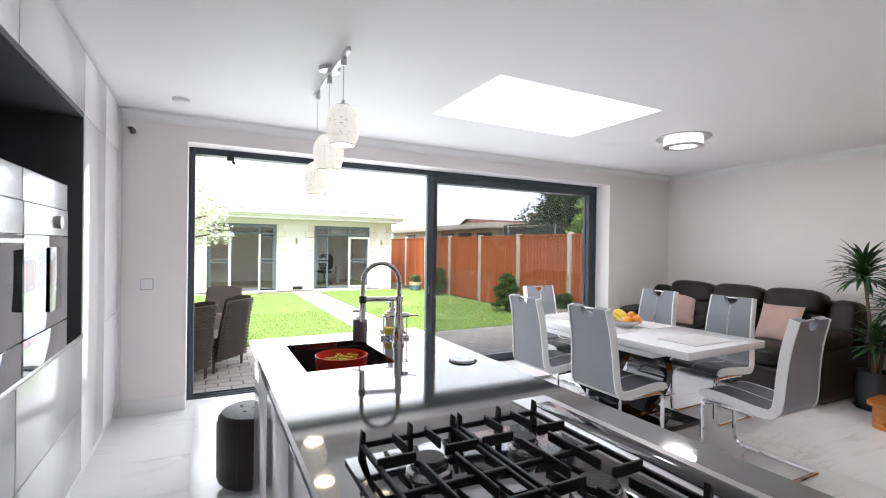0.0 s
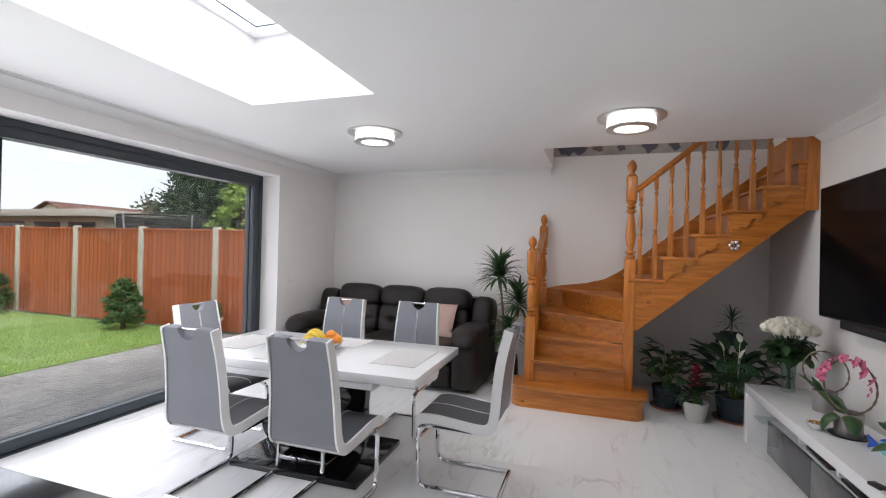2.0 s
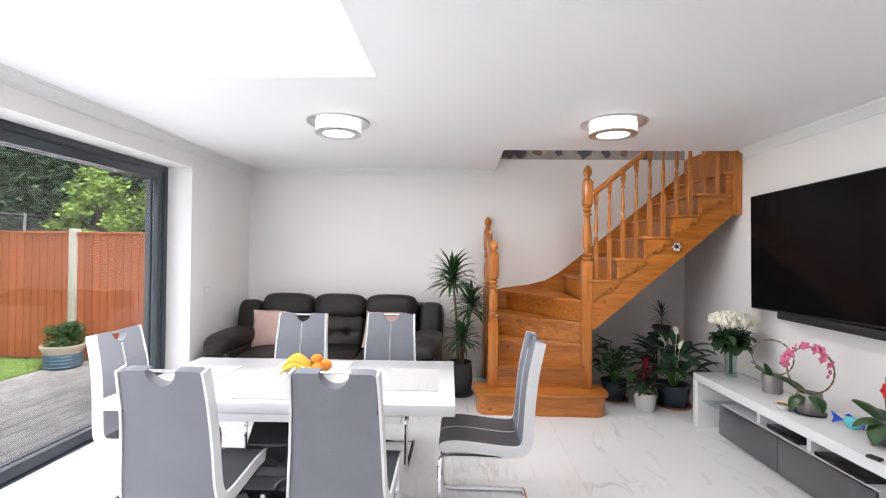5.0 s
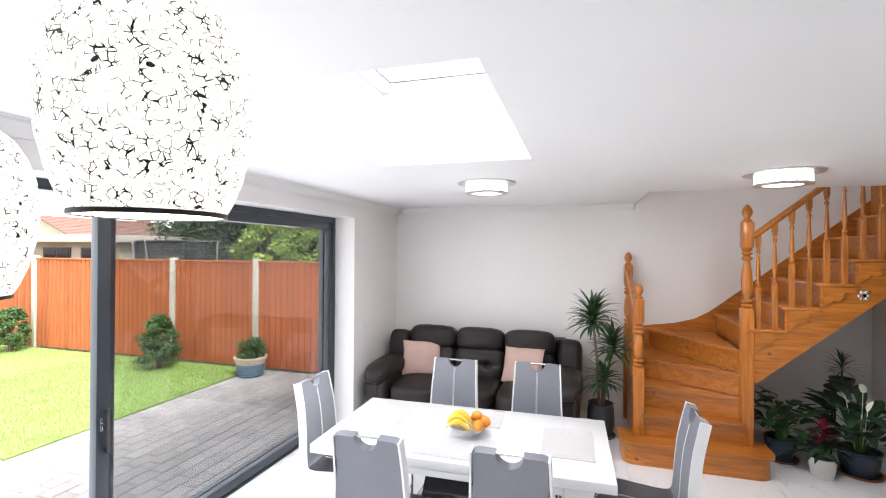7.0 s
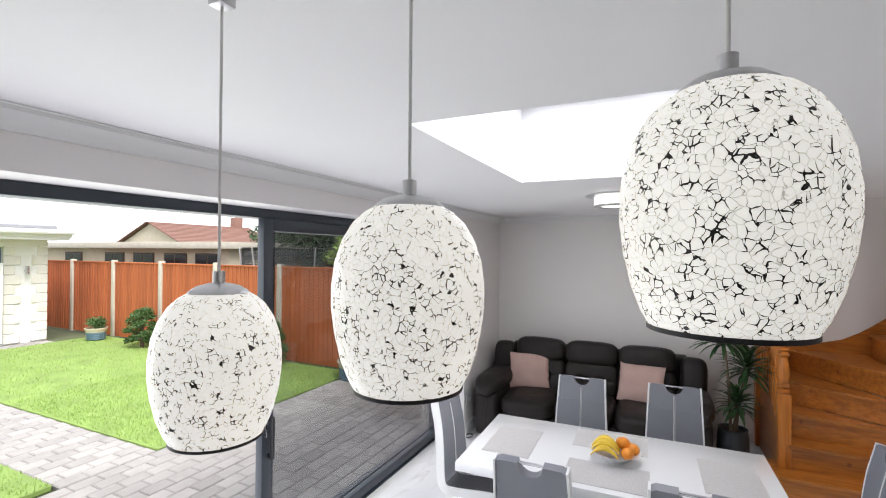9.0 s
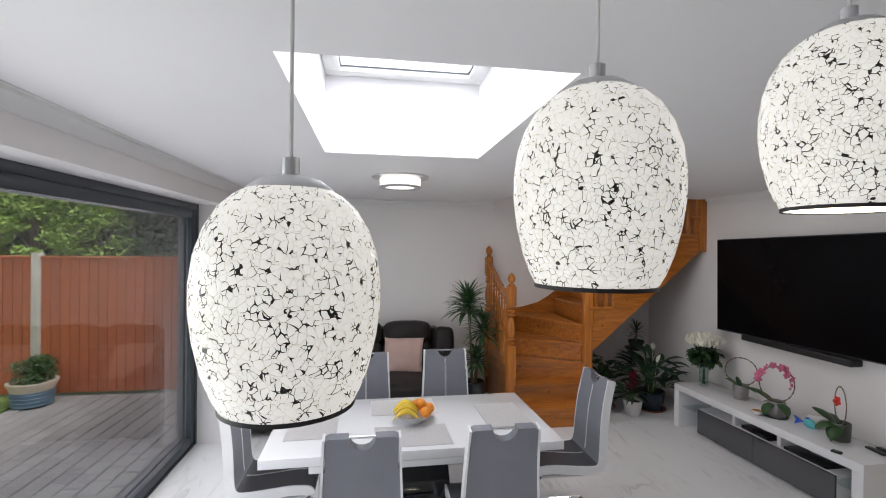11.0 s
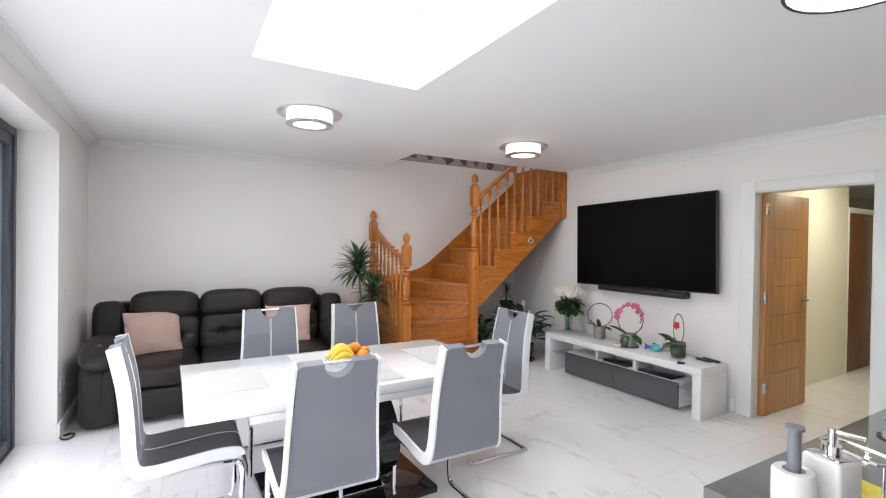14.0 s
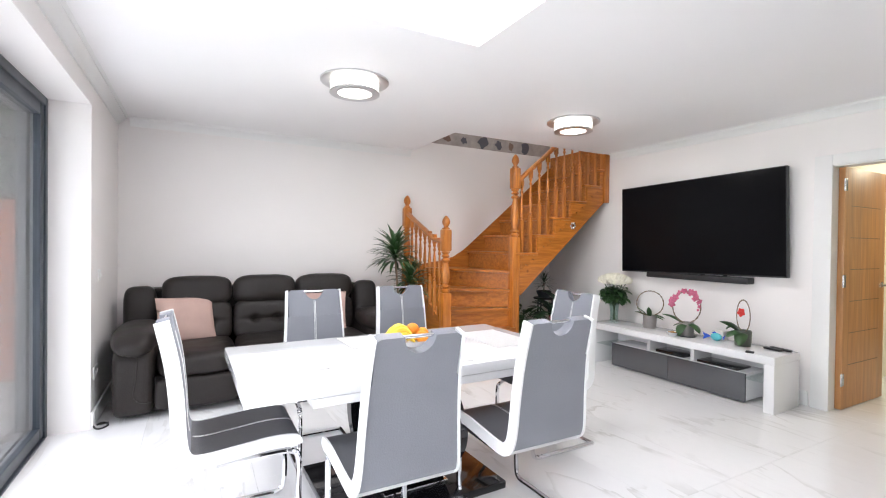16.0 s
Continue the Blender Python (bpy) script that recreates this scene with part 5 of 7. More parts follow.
plate("light_switch", (1.745, YB, 1.10), "south", "square steel-framed light switch on the wall", 0.09, 0.09, M_STEEL)
plate("light_switch", (-0.25, YG, 1.05), "y", "white light switch with a chrome edge", 0.09, 0.09, M_STEEL)
plate("light_switch", (5.19, YG, 1.05), "y", "white plastic light switch beside the patio door")
plate("wall_socket", (5.06, YG, 0.37), "y", "white double wall socket with a plug in it", 0.146)
sensor = thing("alarm_sensor", (-0.36, YG - 0.09, 2.28), "small white and black camera high in the corner", "camera")
bm = B()
lathe(bm, [(0, 0.0), (0.03, 0.0), (0.03, 0.012), (0.012, 0.02), (0, 0.02)], 16)
part("mount", bm, M_TRIM, sensor)
bm = B()
rod(bm, (0, 0, 0), (0.02, -0.03, -0.03), 0.02)
ball(bm, (0.02, -0.035, -0.035), 0.022)
part("lens", bm, M_BLACKMAT, sensor)
bm = B()
box(bm, (-0.01, 0.0, -0.01), (0.01, 0.089, 0.01))
part("arm", bm, M_TRIM, sensor)
det = thing("smoke_detector", (0.0, 4.02, CEIL - 0.035), "round white smoke detector on the ceiling", "smoke detector")
bm = B()
lathe(bm, [(0, 0.0), (0.035, 0.0), (0.055, 0.012), (0.06, 0.035), (0, 0.035)], 24)
part("body", bm, M_TRIM, det)

# ---- ceiling lights ----
M_CRYST = glow("lit_crystal", (1.0, 0.95, 0.86), 1.5)
M_LEDW = glow("lit_diffuser", (1.0, 0.95, 0.86), 1.8)


def ceiling_light(at):
    t = thing("ceiling_light", at, "round chrome and crystal flush ceiling light, switched on", "ceiling light", "ceiling lights")
    bm = B()
    lathe(bm, [(0, 0.0), (0.235, 0.0), (0.235, -0.012), (0.20, -0.018), (0, -0.018)], 40)
    part("back_plate", bm, M_SATIN, t)
    bm = B()
    for k in range(48):
        a = k * math.pi / 24
        box(bm, (0.154, -0.0088, -0.082), (0.166, 0.0088, -0.018), 0.002, 1, pose(0, 0, 0, 0, 0, math.degrees(a)))
    part("crystal_ring", bm, M_CRYST, t, "ring of lit crystal bars")
    bm = B()
    lathe(bm, [(0.170, -0.08), (0.172, -0.092), (0.118, -0.092), (0.116, -0.08)], 40)
    part("trim_ring", bm, M_SATIN, t)
    bm = B()
    lathe(bm, [(0.116, -0.088), (0.06, -0.0895), (0, -0.09)], 32)
    part("diffuser", bm, M_LEDW, t, "glowing white diffuser")
    return t


cl = ceiling_light((4.12, 2.93, CEIL))
copy_thing(cl, pose(4.13, 0.88, CEIL))
area_lamp("ceiling_glow", (4.12, 2.93, 2.345), (4.12, 2.93, 0), 0.22, 0.22, 10, (1.0, 0.96, 0.92))
area_lamp("ceiling_glow", (4.13, 0.88, 2.345), (4.13, 0.88, 0), 0.22, 0.22, 10, (1.0, 0.96, 0.92))


# ---- pendant lamps over the island ----
def crackle():
    m = bpy.data.materials.new("white_crackle_mosaic")
    m.use_nodes = True
    n, l = m.node_tree.nodes, m.node_tree.links
    b = n["Principled BSDF"]
    coord, warp = n.new("ShaderNodeTexCoord"), n.new("ShaderNodeTexNoise")
    info, shift = n.new("ShaderNodeObjectInfo"), n.new("ShaderNodeVectorMath")
    shift.operation = "ADD"
    sc = n.new("ShaderNodeVectorMath")
    sc.operation = "SCALE"
    sc.inputs[0].default_value = (3, 5, 2)
    l.new(info.outputs["Random"], sc.inputs["Scale"])
    l.new(coord.outputs["Object"], shift.inputs[0])
    l.new(sc.outputs["Vector"], shift.inputs[1])
    v1, v2, big = n.new("ShaderNodeTexVoronoi"), n.new("ShaderNodeTexVoronoi"), n.new("ShaderNodeTexNoise")
    v1.feature = v2.feature = "DISTANCE_TO_EDGE"
    v1.inputs["Scale"].default_value, v2.inputs["Scale"].default_value = 150, 150
    big.inputs["Scale"].default_value, big.inputs["Detail"].default_value = 95, 6
    warp.inputs["Scale"].default_value, warp.inputs["Detail"].default_value = 48, 3
    bend, bent = n.new("ShaderNodeVectorMath"), n.new("ShaderNodeVectorMath")
    bend.operation, bent.operation = "SCALE", "ADD"
    bend.inputs["Scale"].default_value = 0.012
    l.new(shift.outputs["Vector"], warp.inputs["Vector"])
    l.new(warp.outputs["Color"], bend.inputs[0])
    l.new(bend.outputs["Vector"], bent.inputs[0])
    l.new(shift.outputs["Vector"], bent.inputs[1])
    for q in (v1, v2, big):
        l.new(bent.outputs["Vector"], q.inputs["Vector"])
    width = n.new("ShaderNodeMapRange")
    width.inputs["From Min"].default_value, width.inputs["From Max"].default_value = 0.45, 0.76
    width.inputs["To Min"].default_value, width.inputs["To Max"].default_value = 0.0, 0.13
    l.new(big.outputs["Fac"], width.inputs["Value"])
    gap = n.new("ShaderNodeMath")
    gap.operation = "GREATER_THAN"
    l.new(v1.outputs["Distance"], gap.inputs[0])
    l.new(width.outputs["Result"], gap.inputs[1])
    hair = n.new("ShaderNodeMapRange")
    hair.inputs["From Min"].default_value, hair.inputs["From Max"].default_value = 0.006, 0.035
    hair.inputs["To Min"].default_value = 0.45
    l.new(v2.outputs["Distance"], hair.inputs["Value"])
    cells, chip = n.new("ShaderNodeTexVoronoi"), n.new("ShaderNodeMath")
    cells.inputs["Scale"].default_value = 235
    chip.operation, chip.inputs[1].default_value = "LESS_THAN", 0.9975
    sep = n.new("ShaderNodeSeparateColor")
    l.new(shift.outputs["Vector"], cells.inputs["Vector"])
    l.new(cells.outputs["Color"], sep.inputs["Color"])
    l.new(sep.outputs["Red"], chip.inputs[0])
    chips = n.new("ShaderNodeMath")
    chips.operation = "MULTIPLY"
    l.new(gap.outputs[0], chips.inputs[0])
    l.new(chip.outputs[0], chips.inputs[1])
    both = n.new("ShaderNodeMath")
    both.operation = "MULTIPLY"
    l.new(chips.outputs[0], both.inputs[0])
    l.new(hair.outputs["Result"], both.inputs[1])
    mix = n.new("ShaderNodeMix")
    mix.data_type = "RGBA"
    mix.inputs["A"].default_value, mix.inputs["B"].default_value = (0.045, 0.043, 0.04, 1), (0.80, 0.78, 0.72, 1)
    l.new(both.outputs[0], mix.inputs["Factor"])
    l.new(mix.outputs["Result"], b.inputs["Base Color"])
    em = n.new("ShaderNodeMath")
    em.operation = "MULTIPLY"
    em.inputs[1].default_value = 0.66
    l.new(both.outputs[0], em.inputs[0])
    b.inputs["Emission Color"].default_value = (1.0, 0.95, 0.85, 1)
    l.new(em.outputs[0], b.inputs["Emission Strength"])
    b.inputs["Roughness"].default_value = 0.25
    bump = n.new("ShaderNodeBump")
    bump.inputs["Strength"].default_value, bump.inputs["Distance"].default_value = 0.5, 0.002
    l.new(both.outputs[0], bump.inputs["Height"])
    l.new(bump.outputs["Normal"], b.inputs["Normal"])
    return m


M_CRACK = crackle()
M_INNER = glow("lit_shade_inside", (1.0, 0.94, 0.82), 2.6)
M_BULB = glow("bulb_glow", (1.0, 0.94, 0.82), 14.0)
M_CORD = shade("clear_cord", (0.80, 0.79, 0.77), 0.45, 0.0)
pend = thing("pendant_lamp", (0.817, 2.905, CEIL), "three white crackle glass pendant shades hanging from a steel bar", "pendant lamp")
bm = B()
lathe(bm, [(0, 0), (0.065, 0), (0.06, -0.022), (0.02, -0.03), (0, -0.03)], 28)
part("ceiling_rose", bm, M_STEEL, pend)
bm = B()
box(bm, (-0.012, -0.42, -0.052), (0.012, 0.42, -0.028), 0.003)
part("bar", bm, M_SATIN, pend)
for y, ztop in ((0.320, 1.956), (0.0, 2.070), (-0.319, 2.161)):
    z = ztop - CEIL
    bm = B()
    box(bm, (-0.014, y - 0.014, -0.095), (0.014, y + 0.014, -0.045), 0.003)
    part("cord_grip", bm, M_SATIN, pend)
    bm = B()
    rod(bm, (0, y, z - 0.005), (0, y, -0.09), 0.0021, seg=8)
    part("cord", bm, M_CORD, pend)
    bm = B()
    lathe(bm, [(0, 0.0), (0.0085, 0.0), (0.0085, -0.017), (0.014, -0.018), (0.030, -0.022), (0.041, -0.030), (0.042, -0.034), (0, -0.032)], 28, (0, y, z))
    part("cap", bm, M_SATIN, pend)
    bm = B()
    prof = [(0.038, -0.030), (0.052, -0.038), (0.065, -0.050), (0.077, -0.070), (0.085, -0.094), (0.0885, -0.121), (0.0885, -0.145), (0.085, -0.173), (0.078, -0.203), (0.070, -0.224), (0.0635, -0.236)]
    prof = [(r, q if q > -0.04 else -0.038 + (q + 0.038) * 1.012) for r, q in prof]
    lathe(bm, prof + [(0.062, -0.2405)], 48, (0, y, z))
    sh = part("shade", bm, M_CRACK, pend, "white crackle mosaic glass shade")
    bm = B()
    lathe(bm, [(0.0645, -0.2375), (0.0645, -0.2418), (0.061, -0.2418)], 40, (0, y, z))
    part("rim", bm, M_BLACKMAT, sh)
    bm = B()
    lathe(bm, [(r - 0.004, q) for r, q in prof], 40, (0, y, z))
    part("inner_lining", bm, M_INNER, sh)
    bm = B()
    ball(bm, (0, y, z - 0.12), 0.03, (1, 1, 1.2), 14, 10)
    part("bulb", bm, M_BULB, sh)

# ---- kitchen island ----
isl = thing("kitchen_island", (0, 0, 0), "white gloss kitchen island with dark grey quartz worktop", "kitchen island")
IX0, IX1, IY0, IY1, IZ = 0.375, 1.285, 0.44, 2.655, 0.90
bm = B()
box(bm, (IX0 + 0.03, IY0 + 0.03, 0.12), (IX1 - 0.06, 1.90, IZ - 0.03), 0.003)
box(bm, (IX0 + 0.03, 1.90, 0.12), (IX1 - 0.06, IY1 - 0.16, IZ - 0.24), 0.003)
box(bm, (IX0 + 0.03, 1.90, IZ - 0.24), (0.50, IY1 - 0.16, IZ - 0.03), 0.003)
box(bm, (0.905, 1.90, IZ - 0.24), (IX1 - 0.06, IY1 - 0.16, IZ - 0.03), 0.003)
box(bm, (0.50, IY1 - 0.19, IZ - 0.24), (0.905, IY1 - 0.16, IZ - 0.03), 0.003)
part("body", bm, M_WHITE, isl)
bm = B()
box(bm, (IX0 + 0.08, IY0 + 0.08, 0), (IX1 - 0.12, IY1 - 0.22, 0.12))
part("plinth", bm, M_STEEL, isl)
for k in range(4):
    y0 = IY0 + 0.035 + k * 0.50
    bm = B()
    box(bm, (IX0 + 0.008, y0, 0.125), (IX0 + 0.028, y0 + 0.494, IZ - 0.065), 0.002)
    part("door_front", bm, M_WHITE, isl)
bm = B()
box(bm, (IX0 + 0.015, IY0 + 0.03, IZ - 0.06), (IX0 + 0.029, IY1 - 0.17, IZ - 0.032))
part("handle_rail", bm, M_STEEL, isl)
bm = B()
box(bm, (IX0 + 0.04, IY1 - 0.06, 0), (IX0 + 0.10, IY1 - 0.02, IZ - 0.03), 0.003)
part("end_leg", bm, M_GREYGL, isl)
SK = (0.52, 1.94, 0.885, 2.45)
top = thing("worktop", (0, 0, 0), "dark grey polished quartz worktop on the island", "worktop")
bm = B()
for a, b in (((IX0, IY0), (SK[0], IY1)), ((SK[2], IY0), (IX1, IY1)), ((SK[0], IY0), (SK[2], SK[1])), ((SK[0], SK[3]), (SK[2], IY1))):
    box(bm, (*a, IZ - 0.028), (*b, IZ))
bmesh.ops.remove_doubles(bm, verts=list(bm.verts), dist=0.0005)
part("slab", bm, M_QUARTZ, top)
sink = thing("sink", (0, 0, 0), "black composite undermount sink in the worktop", "sink")
bm = B()
w = 0.012
for a, b in (((SK[0], SK[1], IZ - 0.22), (SK[2], SK[3], IZ - 0.208)), ((SK[0] - w, SK[1] - w, IZ - 0.22), (SK[0], SK[3] + w, IZ - 0.029)), ((SK[2], SK[1] - w, IZ - 0.22), (SK[2] + w, SK[3] + w, IZ - 0.029)), ((SK[0], SK[1] - w, IZ - 0.22), (SK[2], SK[1], IZ - 0.029)), ((SK[0], SK[3], IZ - 0.22), (SK[2], SK[3] + w, IZ - 0.029))):
    box(bm, a, b)
part("basin", bm, M_BLACKMAT, sink)
bm = B()
box(bm, (SK[2] - 0.006, 2.15, IZ - 0.09), (SK[2] - 0.001, 2.22, IZ - 0.06), 0.002)
part("overflow", bm, M_STEEL, sink)
col = thing("colander_bowl", (0.72, 2.19, IZ - 0.17), "red plastic bowl holding food in the sink", "bowl")
M_REDP = shade("red_plastic", (0.70, 0.045, 0.025), 0.3, 0, 0.1, 8, 0.02)
bm = B()
lathe(bm, [(0, 0.003), (0.09, 0.0), (0.1, 0.02), (0.112, 0.12), (0.116, 0.165), (0.112, 0.167), (0.106, 0.12), (0.094, 0.03), (0, 0.02)], 36)
part("bowl", bm, M_REDP, col)
bm = B()
for k in range(70):
    a, r = rng.uniform(0, 6.28), 0.088 * math.sqrt(rng.random())
    q = rng.uniform(0, 6.28)
    p = Vector((r * math.cos(a), r * math.sin(a), 0.125 + rng.uniform(0, 0.02)))
    tube(bm, [p - Vector((0.025 * math.cos(q), 0.025 * math.sin(q), 0.0)), p, p + Vector((0.025 * math.cos(q), 0.025 * math.sin(q), 0.004))], 0.005, 5)
lathe(bm, [(0.104, 0.118), (0, 0.128)], 24)
part("food", bm, M_BANANA, col, "cut yellow chips")

tap = thing("kitchen_tap", (1.02, 2.255, IZ), "chrome spring-neck kitchen tap on the worktop", "tap")
bm = B()
rod(bm, (0, 0, 0), (0, 0, 0.012), 0.03, seg=24)
rod(bm, (0, 0, 0.01), (0, 0, 0.16), 0.024, 0.021, seg=20)
rod(bm, (0, 0, 0.16), (0, 0, 0.232), 0.0165, seg=20)
part("body", bm, M_CHROME, tap)
bm = B()
pts = [(0, 0, 0.23), (0, 0.0, 0.27)]
R, ex = 0.088, Vector((-0.97, 0.23, 0)).normalized()
for k in range(13):
    t = math.pi * k / 12
    p = ex * (R - R * math.cos(t))
    pts.append((p.x, p.y, 0.305 + R * math.sin(t) * 1.08))
p = ex * (2 * R)
pts += [(p.x, p.y, 0.26), (p.x, p.y, 0.20)]
path = smooth_path(pts, 3)
tube(bm, path, 0.0098, 10)
neck = part("hose", bm, M_STEEL, tap, "ribbed steel spring hose")
bm = B()
total = sum((v - u).length for u, v in zip(path, path[1:]))
turns, spiral, gone = total / 0.0042, [], 0.0
for u, v in zip(path, path[1:]):
    d = v - u
    side = Vector((ex.y, -ex.x, 0))
    fwd = d.normalized().cross(side)
    n = max(2, int(d.length / 0.0042 * 8))
    for j in range(n):
        q = (gone + d.length * j / n) / 0.0042 * 2 * math.pi
        spiral.append(u + d * j / n + (side * math.cos(q) + fwd * math.sin(q)) * 0.0105)
    gone += d.length
tube(bm, spiral, 0.0013, 4)
part("spring", bm, M_STEEL, neck)
bm = B()
box(bm, (0, -0.009, -0.011), (2 * R, 0.009, 0.011), 0.002, 2, Matrix.Translation((0, 0, 0.226)) @ pose(0, 0, 0, 0, 0, math.degrees(math.atan2(ex.y, ex.x))))
rod(bm, (0, 0, 0.212), (0, 0, 0.240), 0.0195, seg=20)
part("arm", bm, M_CHROME, tap)
bm = B()
rod(bm, (p.x, p.y, 0.208), (p.x, p.y, 0.242), 0.017, seg=16)
part("clip", bm, M_BLACKMAT, tap)
bm = B()
rod(bm, (p.x, p.y, 0.12), (p.x, p.y, 0.208), 0.013, 0.0145, seg=16)
part("spray_head", bm, M_CHROME, tap)
bm = B()
rod(bm, (-0.01, 0, 0.145), (0.045, -0.012, 0.145), 0.0125, seg=16)
rod(bm, (0.035, -0.009, 0.145), (0.075, -0.06, 0.148), 0.004)
part("lever", bm, M_CHROME, tap)
M_GREYC = shade("grey_stoneware", (0.17, 0.18, 0.20), 0.45, 0, 0.1, 9, 0.05)
d1 = thing("soap_dispenser", (0.875, 2.42, IZ), "grey stoneware soap pump by the sink", "soap dispenser")
bm = B()
lathe(bm, [(0, 0), (0.034, 0), (0.036, 0.005), (0.036, 0.105), (0.033, 0.11), (0, 0.11)], 24)
part("body", bm, M_GREYC, d1)
bm = B()
rod(bm, (0, 0, 0.11), (0, 0, 0.125), 0.017)
rod(bm, (0, 0, 0.12), (0, 0, 0.155), 0.006)
rod(bm, (0, 0, 0.152), (-0.03, 0.02, 0.15), 0.006)
part("pump", bm, M_CHROME, d1)
d2 = thing("brush_holder", (1.118, 2.612, IZ), "white ceramic brush holder with a grey handled brush", "brush holder")
bm = B()
lathe(bm, [(0, 0), (0.038, 0), (0.04, 0.006), (0.04, 0.098), (0.036, 0.104), (0.021, 0.104), (0.019, 0.08), (0, 0.08)], 28)
part("jar", bm, M_CLAYW, d2)
bm = B()
rod(bm, (0, 0, 0.08), (0, 0, 0.19), 0.0125)
rod(bm, (0, 0, 0.19), (0, 0, 0.197), 0.018, seg=18)
part("brush", bm, M_GREYC, d2, "grey brush handle")
d3 = thing("soap_caddy", (1.035, 2.36, IZ), "white soap dispenser in a chrome caddy with a yellow sponge", "caddy")
d3.matrix_world = pose(1.078, 2.478, IZ, 0, 0, -14)
bm = B()
box(bm, (-0.075, -0.085, 0.0), (0.075, 0.085, 0.006), 0.002)
box(bm, (-0.075, -0.085, 0.006), (-0.07, 0.085, 0.018))
box(bm, (0.07, -0.085, 0.006), (0.075, 0.085, 0.018))
box(bm, (-0.07, -0.085, 0.006), (0.07, -0.08, 0.018))
box(bm, (-0.07, 0.08, 0.006), (0.07, 0.085, 0.018))
part("tray", bm, M_CHROME, d3)
bm = B()
tube(bm, smooth_path([(-0.05, -0.02, 0.12), (0.06, -0.02, 0.125), (0.07, -0.06, 0.125), (0.06, -0.09, 0.12), (-0.05, -0.085, 0.118), (-0.06, -0.05, 0.12), (-0.05, -0.02, 0.12)], 4), 0.004, 6)
for x, y in ((-0.055, -0.03), (0.062, -0.075)):
    rod(bm, (x, y, 0.006), (x, y, 0.12), 0.003)
part("basket_rail", bm, M_CHROME, d3)
bm = B()
box(bm, (-0.04, 0.005, 0.007), (0.04, 0.075, 0.125), 0.008, 3)
part("bottle", bm, M_CLAYW, d3)
bm = B()
box(bm, (-0.034, 0.011, 0.125), (0.034, 0.069, 0.130), 0.002)
rod(bm, (0, 0.04, 0.13), (0, 0.04, 0.15), 0.018, seg=18)
rod(bm, (0, 0.04, 0.15), (0, 0.04, 0.185), 0.008)
rod(bm, (0, 0.04, 0.18), (-0.045, 0.01, 0.176), 0.005)
part("pump", bm, M_CHROME, d3)
M_SPONGE = shade("yellow_sponge", (0.80, 0.68, 0.12), 0.9, 0, 0.2, 30, 0.5, 200)
bm = B()
box(bm, (-0.055, -0.075, 0.018), (0.05, -0.015, 0.055), 0.006)
part("sponge", bm, M_SPONGE, d3, "yellow sponge")
d4 = thing("pop_up_socket", (1.15, 1.845, IZ), "round steel pop-up power socket in the worktop", "socket")
bm = B()
lathe(bm, [(0, 0.010), (0.048, 0.010), (0.052, 0.006), (0.054, 0.0), (0, 0.0)], 32)
part("lid", bm, M_STEEL, d4)
bm = B()
lathe(bm, [(0.054, 0.0), (0.056, 0.004), (0.060, 0.003), (0.061, 0.0)], 32)
part("ring", bm, M_BLACKMAT, d4)

# hob
hob = thing("gas_hob", (0, 0, IZ), "black glass gas hob with cast iron pan supports", "hob")
HB = (0.455, 0.62, 1.0, 1.165)
bm = B()
box(bm, (HB[0], HB[1], 0.0), (HB[2], HB[3], 0.008), 0.003)
part("glass", bm, M_SMOKE, hob)
burners = ((0.60, 1.03, 0.040), (0.60, 0.80, 0.032), (0.85, 1.03, 0.032), (0.85, 0.80, 0.044))
for x, y, r in burners:
    bm = B()
    lathe(bm, [(0, 0.008), (r * 1.25, 0.008), (r * 1.2, 0.016), (r, 0.02), (r, 0.026), (r * 0.98, 0.032), (0, 0.034)], 28, (x, y, 0))
    b = part("burner", bm, M_STEEL, hob)
    bm = B()
    lathe(bm, [(0, 0.042), (r * 0.8, 0.041), (r * 0.86, 0.036), (r * 0.85, 0.033), (0, 0.0335)], 28, (x, y, 0))
    part("burner_cap", bm, M_IRON, b)
for x0, x1 in ((0.485, 0.722), (0.732, 0.972)):
    t = 0.0045
    bm = B()
    box(bm, (x0, 0.915 - t, 0.032), (x1, 0.915 + t, 0.046), 0.002, 1)
    support = part("pan_support", bm, M_IRON, hob, "cast iron pan support")

    def bar(name, a, b):
        bm = B()
        box(bm, a, b, 0.002, 1)
        part(name, bm, M_IRON, support)

    for y in (0.66, 1.145):
        bar("bar", (x0, y - t, 0.032), (x1, y + t, 0.046))
    for x in (x0 + t, x1 - t):
        bar("bar", (x - t, 0.66 + t, 0.0325), (x + t, 1.145 - t, 0.0455))
    for xx in (0.33, 0.67):
        x = x0 + (x1 - x0) * xx
        for y0, y1 in ((0.66, 0.765), (0.835, 0.995), (1.065, 1.145)):
            bar("finger", (x - t * 0.8, y0, 0.034), (x + t * 0.8, y1, 0.058))
    for yc in (0.80, 1.03):
        for a, b in ((x0, x0 + 0.085), (x1 - 0.085, x1)):
            bar("finger", (a, yc - t * 0.8, 0.034), (b, yc + t * 0.8, 0.058))
    for x in (x0 + t, (x0 + x1) / 2, x1 - t):
        for y in (0.66, 1.145):
            bm = B()
            prism(bm, [(x - 0.008, 0.008), (x + 0.008, 0.008), (x + 0.006, 0.068), (x - 0.002, 0.074)], y - 0.006, y + 0.006, "y")
            part("foot", bm, M_IRON, support)
vent = thing("downdraft_extractor", (0, 0, IZ), "flush steel and black glass downdraft extractor in the worktop", "extractor")
bm = B()
box(bm, (1.035, 0.50, 0.0), (1.165, 1.335, 0.004), 0.001)
